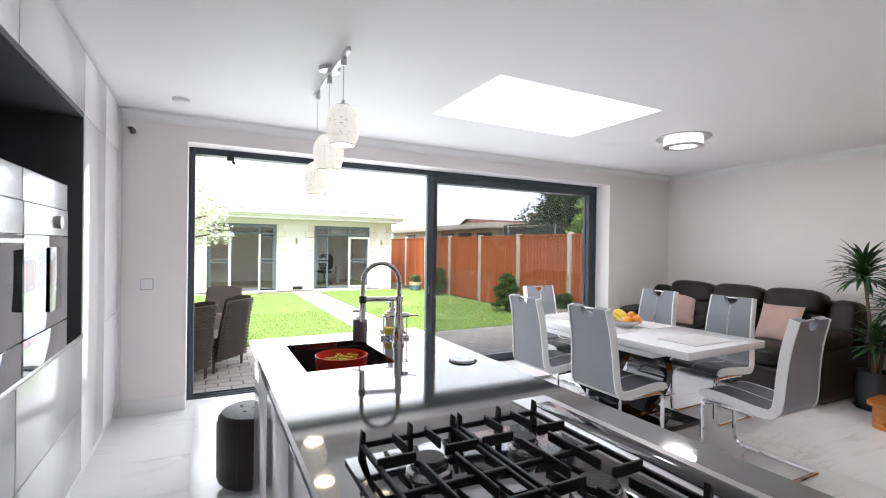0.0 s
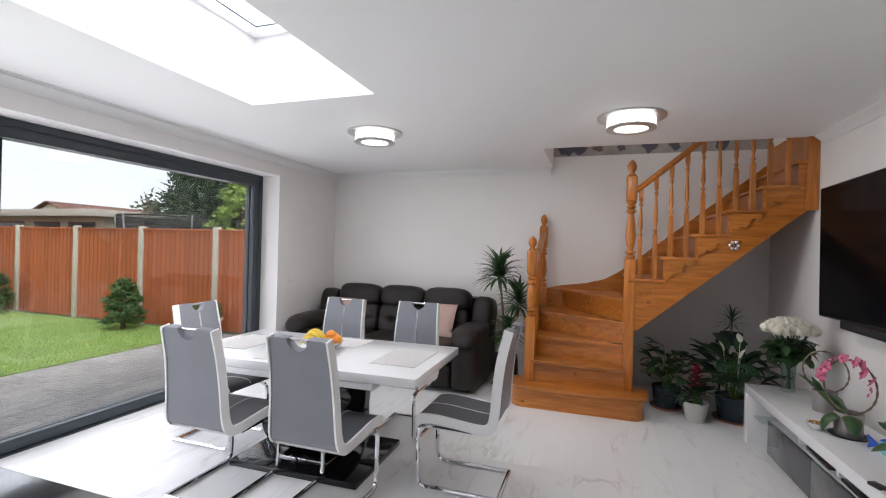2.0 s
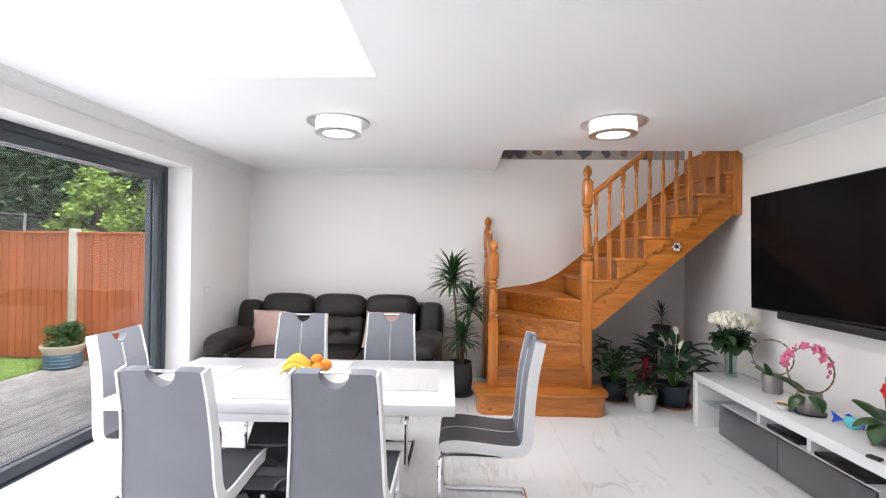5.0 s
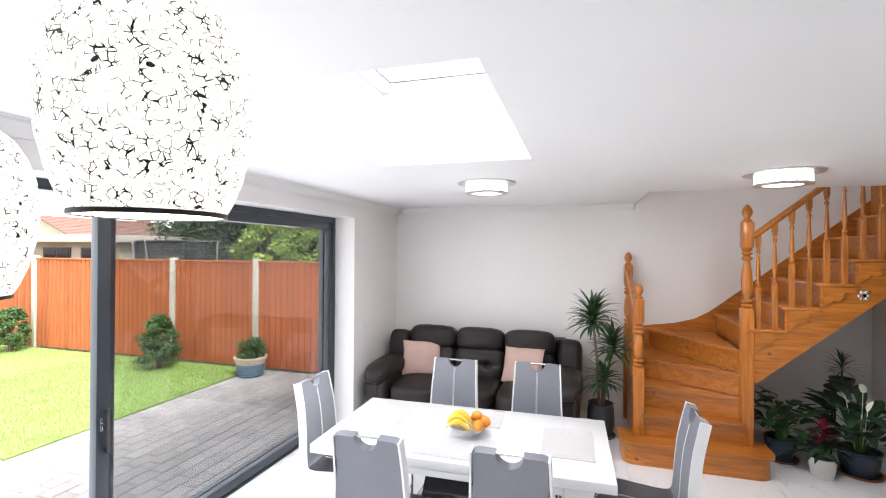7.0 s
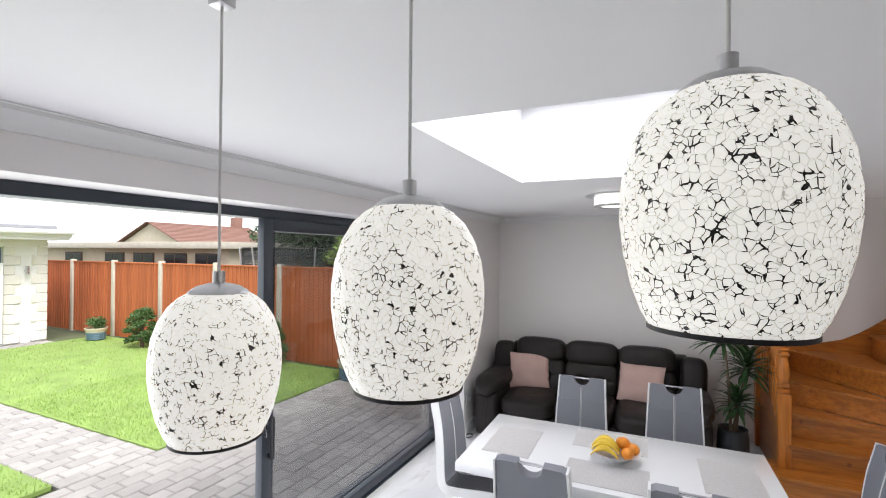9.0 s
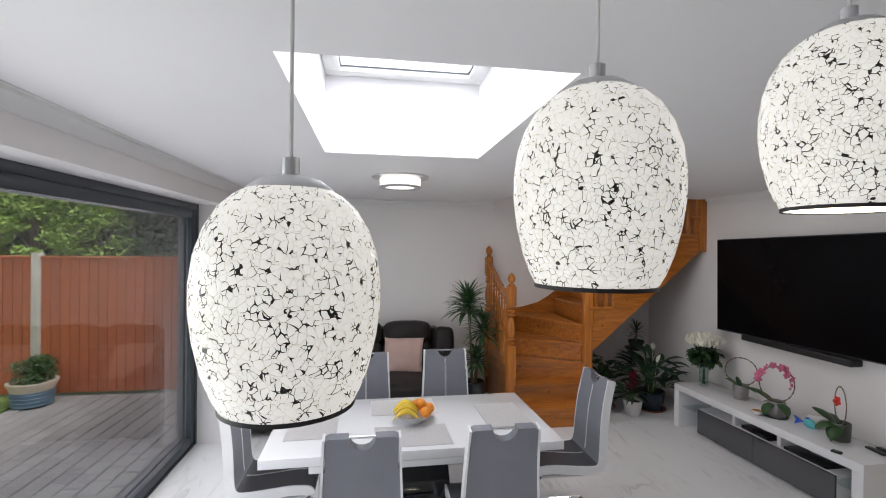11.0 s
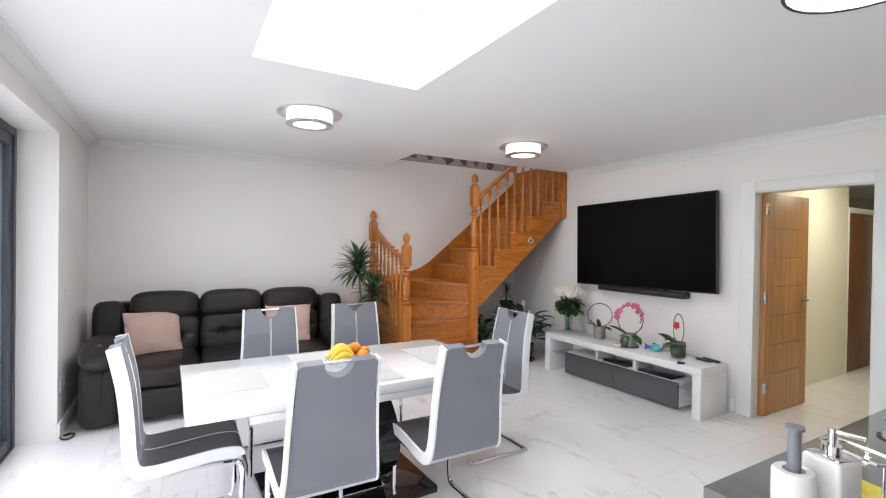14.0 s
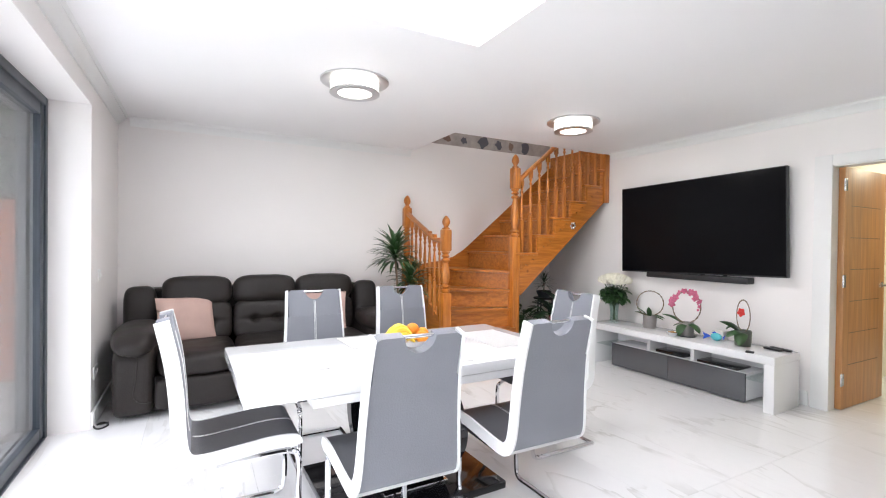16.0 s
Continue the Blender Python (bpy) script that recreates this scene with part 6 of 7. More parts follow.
part("frame", bm, M_SATIN, vent)
bm = B()
box(bm, (1.068, 0.53, 0.0042), (1.135, 1.275, 0.0065), 0.001)
part("cover", bm, M_SMOKE, vent)

# stool
stool = thing("pouffe_stool", (0.43, 3.03, 0), "round black tufted leather stool on a chrome ring base", "stool")
bm = B()
lathe(bm, [(0, 0.0), (0.13, 0.0), (0.135, 0.012), (0.13, 0.022), (0.11, 0.022)], 32)
part("ring_base", bm, M_CHROME, stool)
bm = B()
lathe(bm, [(0.0, 0.03), (0.17, 0.03), (0.188, 0.05), (0.192, 0.10), (0.192, 0.36), (0.188, 0.40), (0.17, 0.425), (0.12, 0.432), (0.06, 0.433), (0.0, 0.433)], 36)
part("drum", bm, M_LEATHER, stool)
bm = B()
for x, y in ((0, 0), (0.07, 0.03), (-0.06, 0.05), (0.02, -0.075), (-0.05, -0.05)):
    ball(bm, (x, y, 0.432), 0.011, (1, 1, 0.5), 10, 6)
part("button", bm, M_LEATHER, stool)
bm = B()
for k in range(6):
    a = k * math.pi / 3
    tube(bm, [(0.1915 * math.cos(a), 0.1915 * math.sin(a), 0.06), (0.1925 * math.cos(a), 0.1925 * math.sin(a), 0.38)], 0.002, 5)
part("seam", bm, M_BLACKMAT, stool)

# ---- tall kitchen units ----
UX = -0.42
M_NICHE = shade("dark_grey_niche", (0.055, 0.055, 0.06), 0.5, 0, 0.1, 5, 0.03)
M_UNIT = shade("light_grey_gloss_front", (0.60, 0.60, 0.61), 0.16, 0, 0.03, 3, 0, coat=0.3)


def unit(name, label, y0, y1, z0, z1, material=M_WHITE, seams=()):
    u = thing(name, (0, 0, 0), label, "cabinet")
    bm = B()
    box(bm, (XL + 0.004, y0, z0), (UX - 0.022, y1, z1))
    part("body", bm, M_WHITE, u)
    edges = [z0] + list(seams) + [z1]
    for a, b in zip(edges, edges[1:]):
        bm = B()
        box(bm, (UX - 0.02, y0 + 0.002, a + 0.002), (UX, y1 - 0.002, b - 0.002), 0.002)
        part("door", bm, material, u)
    return u


unit("tall_larder_unit", "tall white gloss larder cabinet", 3.27, 3.858, 0.14, 2.42, seams=(2.075,))
unit("tall_larder_unit", "tall white gloss corner cabinet with three doors", 3.862, YG - 0.002, 0.14, 2.42, seams=(0.86, 2.075))
unit("wall_unit", "white gloss top cabinet over the oven niche", 2.30, 3.266, 2.08, 2.42)
unit("wall_unit", "white gloss top cabinet over the oven niche", 1.30, 2.296, 2.08, 2.42)
unit("drawer_unit", "light grey gloss drawer unit under the ovens", 2.30, 3.266, 0.14, 0.86, M_UNIT, (0.48,))
unit("drawer_unit", "light grey gloss drawer unit under the ovens", 1.30, 2.296, 0.14, 0.86, M_UNIT, (0.48,))
bm = B()
box(bm, (XL + 0.004, 1.30, 0.0), (UX - 0.05, YG - 0.002, 0.138))
tagged(new("unit_plinth", finish(bm, "unit_plinth", M_WHITE)), "white plinth under the tall units", "plinth", "", "structure")
niche = thing("oven_niche", (0, 0, 0), "dark grey lined open niche around the built-in ovens", "niche")
for n, a, b in (("back_panel", (XL + 0.02, 1.30, 0.886), (XL + 0.04, 3.25, 2.055)), ("side_panel", (XL + 0.02, 3.251, 0.886), (UX - 0.002, 3.268, 2.076)), ("shelf", (XL + 0.02, 1.30, 0.862), (UX + 0.004, 3.268, 0.885)), ("soffit", (XL + 0.02, 1.30, 2.056), (UX - 0.002, 3.25, 2.077))):
    bm = B()
    box(bm, a, b, 0.001)
    part(n, bm, M_NICHE if n != "shelf" else M_STEEL, niche)
M_MIRR = shade("dark_mirror_glass", (0.30, 0.31, 0.32), 0.04, 1.0, 0.05, 5, 0)
for y0, y1, n, lab in ((2.305, 2.885, "coffee_machine", "built-in steel coffee machine with a mirrored front"), (1.70, 2.295, "built_in_oven", "built-in steel oven with a mirrored glass door")):
    o = thing(n, (0, 0, 0), lab, "oven")
    bm = B()
    box(bm, (XL + 0.05, y0, 0.886), (UX - 0.004, y1, 1.648), 0.003)
    part("housing", bm, M_STEEL, o)
    bm = B()
    box(bm, (UX - 0.0035, y0, 1.53), (UX + 0.012, y1, 1.648), 0.003)
    part("trim", bm, M_STEEL, o)
    bm = B()
    box(bm, (UX - 0.0035, y0 + 0.003, 1.41), (UX + 0.016, y1 - 0.003, 1.527), 0.003)
    part("control_panel", bm, M_STEEL, o)
    bm = B()
    box(bm, (UX - 0.0035, y0 + 0.003, 1.025), (UX + 0.016, y1 - 0.003, 1.406), 0.003)
    part("door", bm, M_MIRR, o, "mirror glass front")
    bm = B()
    box(bm, (UX - 0.0035, y0 + 0.003, 0.89), (UX + 0.016, y1 - 0.003, 1.021), 0.003)
    part("drawer", bm, M_MIRR, o)
    bm = B()
    if n == "coffee_machine":
        box(bm, (UX + 0.0165, y1 - 0.30, 1.09), (UX + 0.024, y1 - 0.13, 1.36), 0.003)
        part("dispenser", bm, M_BLACK, o, "black dispensing recess")
        bm = B()
        rod(bm, (UX + 0.016, y1 - 0.17, 1.468), (UX + 0.032, y1 - 0.17, 1.468), 0.028, seg=24)
        part("dial", bm, M_STEEL, o)
    else:
        tube(bm, [(UX + 0.045, y0 + 0.06, 1.385), (UX + 0.045, y1 - 0.06, 1.385)], 0.009)
        part("handle", bm, M_STEEL, o)

closer = thing("door_contact", (0.36, DY - 0.075, TOPD - 0.115), "small black door contact under the door head", "sensor")
bm = B()
box(bm, (-0.03, -0.02, 0.02), (0.03, 0.02, 0.06), 0.006)
rod(bm, (0.02, 0, 0.03), (0.03, 0, -0.01), 0.012)
part("case", bm, M_BLACKMAT, closer)

# ---- garden ----
GZ = -0.10
M_GROUND = shade("far_ground", (0.10, 0.12, 0.06), 0.9, 0, 0.3, 0.4, 0.1, 8, where="World")
M_GRASS = shade("lawn_turf", (0.23, 0.33, 0.085), 0.85, 0, 0.3, 2.5, 0.5, 60, where="World")
M_BLADE = shade("grass_blade", (0.27, 0.39, 0.095), 0.6, 0, 0.18, 4, 0.0, per_piece=0.3)
M_PAVE = shade("grey_block_paving", (0.35, 0.33, 0.31), 0.85, 0, 0.34, 5, 0.4, 70, per_piece=0.55, where="World")
M_JOINT = shade("paving_joint_sand", (0.15, 0.14, 0.13), 0.95, 0, 0.2, 10, 0.3, where="World")
M_FENCE = wood("orange_brown_fence_board", (0.45, 0.13, 0.045), 0.75, (16, 16, 0.9), 0.0, False, 0.4)
M_CONC = shade("pale_concrete", (0.52, 0.48, 0.40), 0.85, 0, 0.15, 6, 0.3, 60)
M_RENDER = shade("white_render", (0.80, 0.79, 0.77), 0.8, 0, 0.05, 3, 0.2, 60)
M_STONE = shade("pale_quoin_stone", (0.72, 0.69, 0.63), 0.85, 0, 0.22, 6, 0.4, 40, per_piece=0.3)
M_BEIGE = shade("beige_render", (0.60, 0.52, 0.40), 0.85, 0, 0.1, 3, 0.2, 50)
M_BROWN = shade("brown_window_frame", (0.07, 0.04, 0.025), 0.5)
M_ROOFT = shade("red_brown_roof_tile", (0.23, 0.125, 0.095), 0.8, 0, 0.3, 6, 0.4, 30, per_piece=0.3)
M_FELT = shade("grey_roof_felt", (0.30, 0.30, 0.31), 0.85, 0, 0.15, 5, 0.3)
M_DARKGL = shade("dark_window_glass", (0.03, 0.035, 0.04), 0.08, 0, 0.1, 3, 0)
M_ANTHG = shade("grey_window_frame", (0.14, 0.17, 0.21), 0.45, 0, 0.08, 5, 0.02)
M_RATTAN = shade("dark_rattan", (0.075, 0.055, 0.05), 0.5, 0, 0.6, 60, 0.9, 70, stretch=(1, 1, 3))
M_CONIF = shade("conifer_foliage", (0.036, 0.068, 0.028), 0.7, 0, 0.5, 3, 0.1, 30, per_piece=0.4)
M_LIGHTF = shade("light_green_foliage", (0.27, 0.39, 0.075), 0.6, 0, 0.4, 3, 0.1, 30, per_piece=0.4)
M_MIDF = shade("mid_green_foliage", (0.065, 0.125, 0.035), 0.65, 0, 0.4, 3, 0.1, 30, per_piece=0.4)
M_BLOSS = shade("pale_blossom", (0.74, 0.76, 0.64), 0.6, 0, 0.25, 6, 0.05, 30, per_piece=0.3)
M_BARK = shade("bark", (0.13, 0.10, 0.075), 0.9, 0, 0.4, 14, 0.6)

bm = B()
R = 900.0
for q in (((-R, 4.93, GZ - 0.05), (R, 4.93, GZ - 0.05), (R, R, GZ - 0.05), (-R, R, GZ - 0.05)), ((-R, -R, GZ - 0.05), (R, -R, GZ - 0.05), (R, -7.2, GZ - 0.05), (-R, -7.2, GZ - 0.05)), ((-R, -7.2, GZ - 0.05), (-1.35, -7.2, GZ - 0.05), (-1.35, 4.93, GZ - 0.05), (-R, 4.93, GZ - 0.05)), ((6.4, -7.2, GZ - 0.05), (R, -7.2, GZ - 0.05), (R, 4.93, GZ - 0.05), (6.4, 4.93, GZ - 0.05))):
    bm.faces.new([bm.verts.new(v) for v in q])
bmesh.ops.remove_doubles(bm, verts=list(bm.verts), dist=0.01)
structure("ground", bm, M_GROUND, "grassy ground that reaches the horizon", "ground", False)

PX0, PX1 = 2.55, 3.40
bm = B()
box(bm, (-6.0, 4.93, GZ - 0.048), (6.86, 7.36, GZ - 0.012))
box(bm, (PX0, 7.36, GZ - 0.048), (PX1, 15.28, GZ - 0.012))
box(bm, (-6.0, 14.85, GZ - 0.048), (PX0, 15.28, GZ - 0.012))
box(bm, (PX1, 14.85, GZ - 0.048), (5.95, 15.28, GZ - 0.012))
patio = structure("patio", bm, M_JOINT, "grey block-paved patio and garden path", "patio")


def lawn(name, x0, x1, y0, y1):
    bm = B()
    box(bm, (x0, y0, GZ - 0.049), (x1, y1, GZ + 0.008), 0.01, 1)
    return structure(name, bm, M_GRASS, "bright green mown lawn", "lawn")


lawn("lawn", PX1 + 0.01, 6.84, 7.37, 14.84)
lawn("lawn_left", -6.0, PX0 - 0.01, 7.46, 14.84)
verts, faces = [], []
g = random.Random(21)
for x0, x1, y0, y1, n in ((PX1 + 0.02, 6.83, 7.36, 10.5, 16000), (PX1 + 0.02, 6.83, 10.5, 14.8, 7000), (0.0, PX0 - 0.02, 7.46, 10.5, 9000), (-3.0, PX0 - 0.02, 10.5, 14.8, 6000)):
    for k in range(n):
        x, y = g.uniform(x0, x1), g.uniform(y0, y1)
        a, h = g.uniform(0, 6.28), g.uniform(0.025, 0.055)
        w = 0.006
        i = len(verts)
        verts += [(x - w * math.cos(a), y - w * math.sin(a), GZ), (x + w * math.cos(a), y + w * math.sin(a), GZ), (x + g.uniform(-0.02, 0.02), y + g.uniform(-0.02, 0.02), GZ + h)]
        faces.append((i, i + 1, i + 2))
me = bpy.data.meshes.new("grass")
me.from_pydata(verts, [], faces)
me.materials.append(M_BLADE)
tagged(new("grass", me), "short green grass blades of the lawn", "grass", "", "stuff")

# ---- fence ----
fence = thing("garden_fence", (6.9, 0, GZ), "orange-brown feather-edge timber fence with concrete posts", "fence")
posts = [5.62 + 1.762 * k for k in range(-1, 8)]
b_me = None
for i, y in enumerate(posts):
    bm = B()
    box(bm, (-0.055, y - 0.05, 0), (0.055, y + 0.05, 1.83), 0.012)
    part("post", bm, M_CONC, fence, "pale concrete post")
    if i == len(posts) - 1:
        break
    n = 15
    w = 1.66 / n
    if b_me is None:
        bm = B()
        prism(bm, [(-0.012, 0), (0.008, 0), (0.008, w * 0.985), (-0.001, w * 0.985)], 0.03, 1.76)
        b_me = finish(bm, "board", M_FENCE)
    for k in range(n):
        o = new("board", b_me)
        o.parent = fence
        o.location = (-0.012, y + 0.052 + k * w, 0.0)
    bm = B()
    box(bm, (-0.035, y + 0.051, 1.76), (0.03, y + 1.711, 1.79), 0.003)
    part("capping", bm, M_FENCE, fence)
    for z in (0.25, 1.0, 1.6):
        bm = B()
        box(bm, (0.001, y + 0.051, z), (0.04, y + 1.711, z + 0.06), 0.002)
        part("rail", bm, M_FENCE, fence)

# ---- garden building ----
M_CLEAR = glass("clear_door_glass", (0.97, 0.97, 0.97))
gb = thing("garden_building", (0, 15.3, GZ), "white rendered single-storey garden building with stone quoins", "building")
EV = 2.28
opens = ((0.18, 2.12), (3.28, 5.16))
edges = [-5.0, 0.18, 2.12, 3.28, 5.16, 5.95]
panels = [((edges[k], 0, 0), (edges[k + 1], 0.25, EV)) for k in (0, 2, 4)]
for a, b in opens:
    panels += [((a, 0, 2.12), (b, 0.25, EV)), ((a, 0, 0), (b, 0.25, 0.05))]
panels += [((5.70, 0.25, 0), (5.95, 4.0, EV)), ((-5.0, 4.0, 0), (5.95, 4.2, EV))]
for a, b in panels:
    bm = B()
    box(bm, a, b)
    part("wall", bm, M_RENDER, gb)
bm = B()
box(bm, (-5.0, 0.25, 0.0), (5.70, 4.0, 0.05))
part("floor", bm, M_CONC, gb)
bm = B()
box(bm, (-5.2, -0.5, EV + 0.001), (6.15, 4.4, EV + 0.06))
part("soffit", bm, M_TRIM, gb)
bm = B()
box(bm, (-5.2, -0.53, EV + 0.061), (6.18, 4.4, EV + 0.24), 0.01)
part("roof", bm, M_TRIM, gb, "white fascia flat roof")
bm = B()
box(bm, (-5.1, -0.3, EV + 0.241), (6.0, 4.3, EV + 0.33), 0.02)
part("roof_felt", bm, M_FELT, gb)
bm = B()
tube(bm, [(-5.2, -0.60, EV + 0.17), (6.18, -0.60, EV + 0.17)], 0.05, 8)
part("gutter", bm, M_TRIM, gb)
q_me = []
for w in (0.30, 0.20):
    bm = B()
    box(bm, (0, -0.03, 0.006), (w, 0.02, 0.208), 0.012, 1)
    q_me.append(finish(bm, "stone", M_STONE))
for k in range(10):
    for x, left in ((0.18, True), (2.12, False), (3.28, True), (5.16, False), (5.95, True)):
        w = (0.30, 0.20)[k % 2]
        o = new("stone", q_me[k % 2])
        o.parent = gb
        o.location = (x - w if left else x, 0, 0.02 + k * 0.213)
for k in range(9):
    for x in (2.14, 2.43, 2.72, 3.0):
        if k < 2:
            o = new("stone", q_me[0])
            o.parent = gb
            o.location = (x - 0.02, -0.012, 0.02 + k * 0.213)
bm = B()
box(bm, (2.62, -0.05, 0.06), (2.92, -0.043, 0.16), 0.003)
part("air_vent", bm, M_BLACKMAT, gb)
for x in (-0.35, 2.70, 5.55):
    bm = B()
    rod(bm, (x, -0.09, 1.52), (x, -0.09, 1.70), 0.035, seg=14)
    box(bm, (x - 0.02, -0.09, 1.58), (x + 0.02, 0.0, 1.62))
    part("wall_light", bm, M_STEEL, gb)


def door_unit(a, b, opening, leaf, swing, side):
    u = part("door_frame", frame_bm(a, b, 0.05, 2.12, 0.06), M_ANTHG, gb, "grey framed glazed door unit")
    o0, o1 = opening
    for x0, x1 in ((a + 0.06, o0), (o1, b - 0.06)):
        if x1 - x0 > 0.12:
            for z0, z1 in ((0.06, 0.95), (1.0, 1.75), (1.80, 2.06)):
                f = part("window", frame_bm(x0, x1, z0, z1, 0.045), M_ANTHG, gb)
                bm = B()
                box(bm, (x0 + 0.04, 0.08, z0 + 0.04), (x1 - 0.04, 0.09, z1 - 0.04))
                p = part("pane", bm, M_CLEAR, f)
                p.visible_shadow = False
    f = part("window", frame_bm(o0, o1, 1.80, 2.06, 0.045), M_ANTHG, gb)
    bm = B()
    box(bm, (o0 + 0.04, 0.08, 1.84), (o1 - 0.04, 0.09, 2.02))
    p = part("pane", bm, M_CLEAR, f)
    for x, turn in leaf:
        d = part("door_leaf", frame_bm(0, swing, 0.07, 1.78, 0.07, -0.02, 0.03), M_TRIM, gb, "white framed glass door standing open")
        d.matrix_local = pose(x, 0.06, 0, 0, 0, turn)
        bm = B()
        box(bm, (0.06, 0.0, 0.13), (swing - 0.06, 0.01, 1.72))
        p = part("pane", bm, M_CLEAR, d)
        p.visible_shadow = False


def frame_bm(a, b, z0, z1, w, y0=0.06, y1=0.12):
    bm = B()
    box(bm, (a, y0, z0), (a + w, y1, z1), 0.004, 1)
    box(bm, (b - w, y0, z0), (b, y1, z1), 0.004, 1)
    box(bm, (a + w, y0, z0), (b - w, y1, z0 + w), 0.004, 1)
    box(bm, (a + w, y0, z1 - w), (b - w, y1, z1), 0.004, 1)
    return bm


door_unit(0.18, 2.12, (0.80, 1.62), ((0.82, -165), (1.62, -95)), 0.75, 0)
door_unit(3.28, 5.16, (3.75, 4.45), ((4.43, -12),), 0.72, 0)
desk = thing("office_desk", (4.1, 17.6, GZ + 0.05), "white desk inside the garden building", "desk")
bm = B()
box(bm, (-0.6, -0.3, 0.70), (0.6, 0.3, 0.74), 0.004)
part("desktop", bm, M_WHITE, desk)
for x in (-0.55, 0.51):
    bm = B()
    box(bm, (x, -0.28, 0), (x + 0.04, 0.28, 0.70), 0.003)
    part("leg", bm, M_WHITE, desk)
oc = thing("office_chair", (4.0, 17.0, GZ + 0.05), "black office chair at the desk", "chair")
bm = B()
cushion(bm, (-0.25, -0.25, 0.42), (0.25, 0.25, 0.52), 4, 6)
part("seat", bm, M_BLACKMAT, oc)
bm = B()
cushion(bm, (-0.25, -0.32, 0.55), (0.25, -0.22, 1.12), 4, 6)
part("backrest", bm, M_BLACKMAT, oc)
bm = B()
rod(bm, (0, 0, 0.05), (0, 0, 0.43), 0.03)
part("column", bm, M_BLACKMAT, oc)
for k in range(5):
    bm = B()
    t = k * 1.2566
    tube(bm, [(0, 0, 0.09), (0.28 * math.cos(t), 0.28 * math.sin(t), 0.03)], 0.02, 6)
    part("leg", bm, M_BLACKMAT, oc)

# ---- neighbours beyond the fence ----
nb = thing("neighbour_outbuilding", (8.6, 0, GZ), "beige flat-roofed outbuilding with brown windows beyond the fence", "building")
bm = B()
box(bm, (0, 12.6, 0), (3.0, 22.0, 2.12))
part("wall", bm, M_BEIGE, nb)
bm = B()
box(bm, (-0.35, 12.4, 2.121), (3.3, 22.3, 2.30), 0.01)
part("roof", bm, M_CONC, nb, "pale flat roof edge")
for y in (12.9, 14.2, 15.6, 17.0, 19.2):
    bm = B()
    box(bm, (-0.03, y, 1.55), (0.0, y + 0.95, 2.0), 0.004)
    w = part("window", bm, M_BROWN, nb)
    for dy in (0.05, 0.5):
        bm = B()
        box(bm, (-0.036, y + dy, 1.60), (-0.031, y + dy + 0.40, 1.95))
        part("pane", bm, M_DARKGL, w)


def pitched_house(name, at, wx, wy, eave, ridge, label, wall, chimney=True):
    h = thing(name, at, label, "house")
    bm = B()
    box(bm, (-wx / 2, -wy / 2, 0), (wx / 2, wy / 2, eave))
    prism(bm, [(-wy / 2, eave), (wy / 2, eave), (0, ridge - 0.1)], -wx / 2, wx / 2, "x")
    part("wall", bm, wall, h)
    for s in (-1, 1):
        n = 16
        for k in range(n):
            bm = B()
            f0, f1 = k / n, (k + 1) / n
            y0, y1 = s * (wy / 2 + 0.3) * (1 - f0), s * (wy / 2 + 0.3) * (1 - f1)
            z0, z1 = eave + (ridge - eave) * f0, eave + (ridge - eave) * f1
            poly = [(y0, z0), (y1, z1), (y1, z1 + 0.04), (y0, z0 + 0.10)]
            prism(bm, poly, -wx / 2 - 0.3, wx / 2 + 0.3, "x")
            part("roof_course", bm, M_ROOFT, h)
    if chimney:
        bm = B()
        box(bm, (wx / 2 - 1.4, -0.4, ridge - 0.6), (wx / 2 - 0.7, 0.4, ridge + 0.9), 0.02)
        part("chimney", bm, M_ROOFT, h)
    for x in (-wx * 0.3, wx * 0.15):
        bm = B()
        box(bm, (x, -wy / 2 - 0.04, eave - 1.7), (x + 1.3, -wy / 2, eave - 0.5), 0.01)
        w = part("window", bm, M_TRIM, h)
        bm = B()
        box(bm, (x + 0.08, -wy / 2 - 0.05, eave - 1.62), (x + 1.22, -wy / 2 - 0.041, eave - 0.58))
        part("pane", bm, M_DARKGL, w)
    return h


pitched_house("neighbour_house", (8.0, 37, GZ), 9, 7, 2.4, 3.9, "distant white house with a red-brown tiled roof", M_RENDER, False)
pitched_house("neighbour_house", (27.0, 38, GZ), 9, 8, 2.4, 4.2, "distant house with a red-brown tiled roof and chimney", M_BEIGE)


# ---- trees and shrubs ----
def leaf_cloud(centres, n, size, seed, flat=0.6):
    """Many small folded leaf sprays scattered round the limbs, with gaps between the clumps."""
    g = random.Random(seed)
    verts, faces = [], []
    for k in range(n):
        c, r = g.choice(centres)
        while True:
            d = Vector((g.uniform(-1, 1), g.uniform(-1, 1), g.uniform(-1, 1)))
            if 0.2 < d.length < 1:
                break
        p = Vector(c) + Vector((d.x * r, d.y * r, d.z * r * flat))
        a, t = g.uniform(0, 6.28), g.uniform(-0.7, 0.9)
        u = Vector((math.cos(a) * math.cos(t), math.sin(a) * math.cos(t), math.sin(t)))
        w = u.cross(Vector((g.uniform(-1, 1), g.uniform(-1, 1), g.uniform(-1, 1)))).normalized()
        s = size * g.uniform(0.6, 1.3)
        i = len(verts)
        verts += [tuple(p), tuple(p + u * s * 0.5 + w * s * 0.3), tuple(p + u * s), tuple(p + u * s * 0.5 - w * s * 0.3)]
        faces.append((i, i + 1, i + 2, i + 3))
    return verts, faces


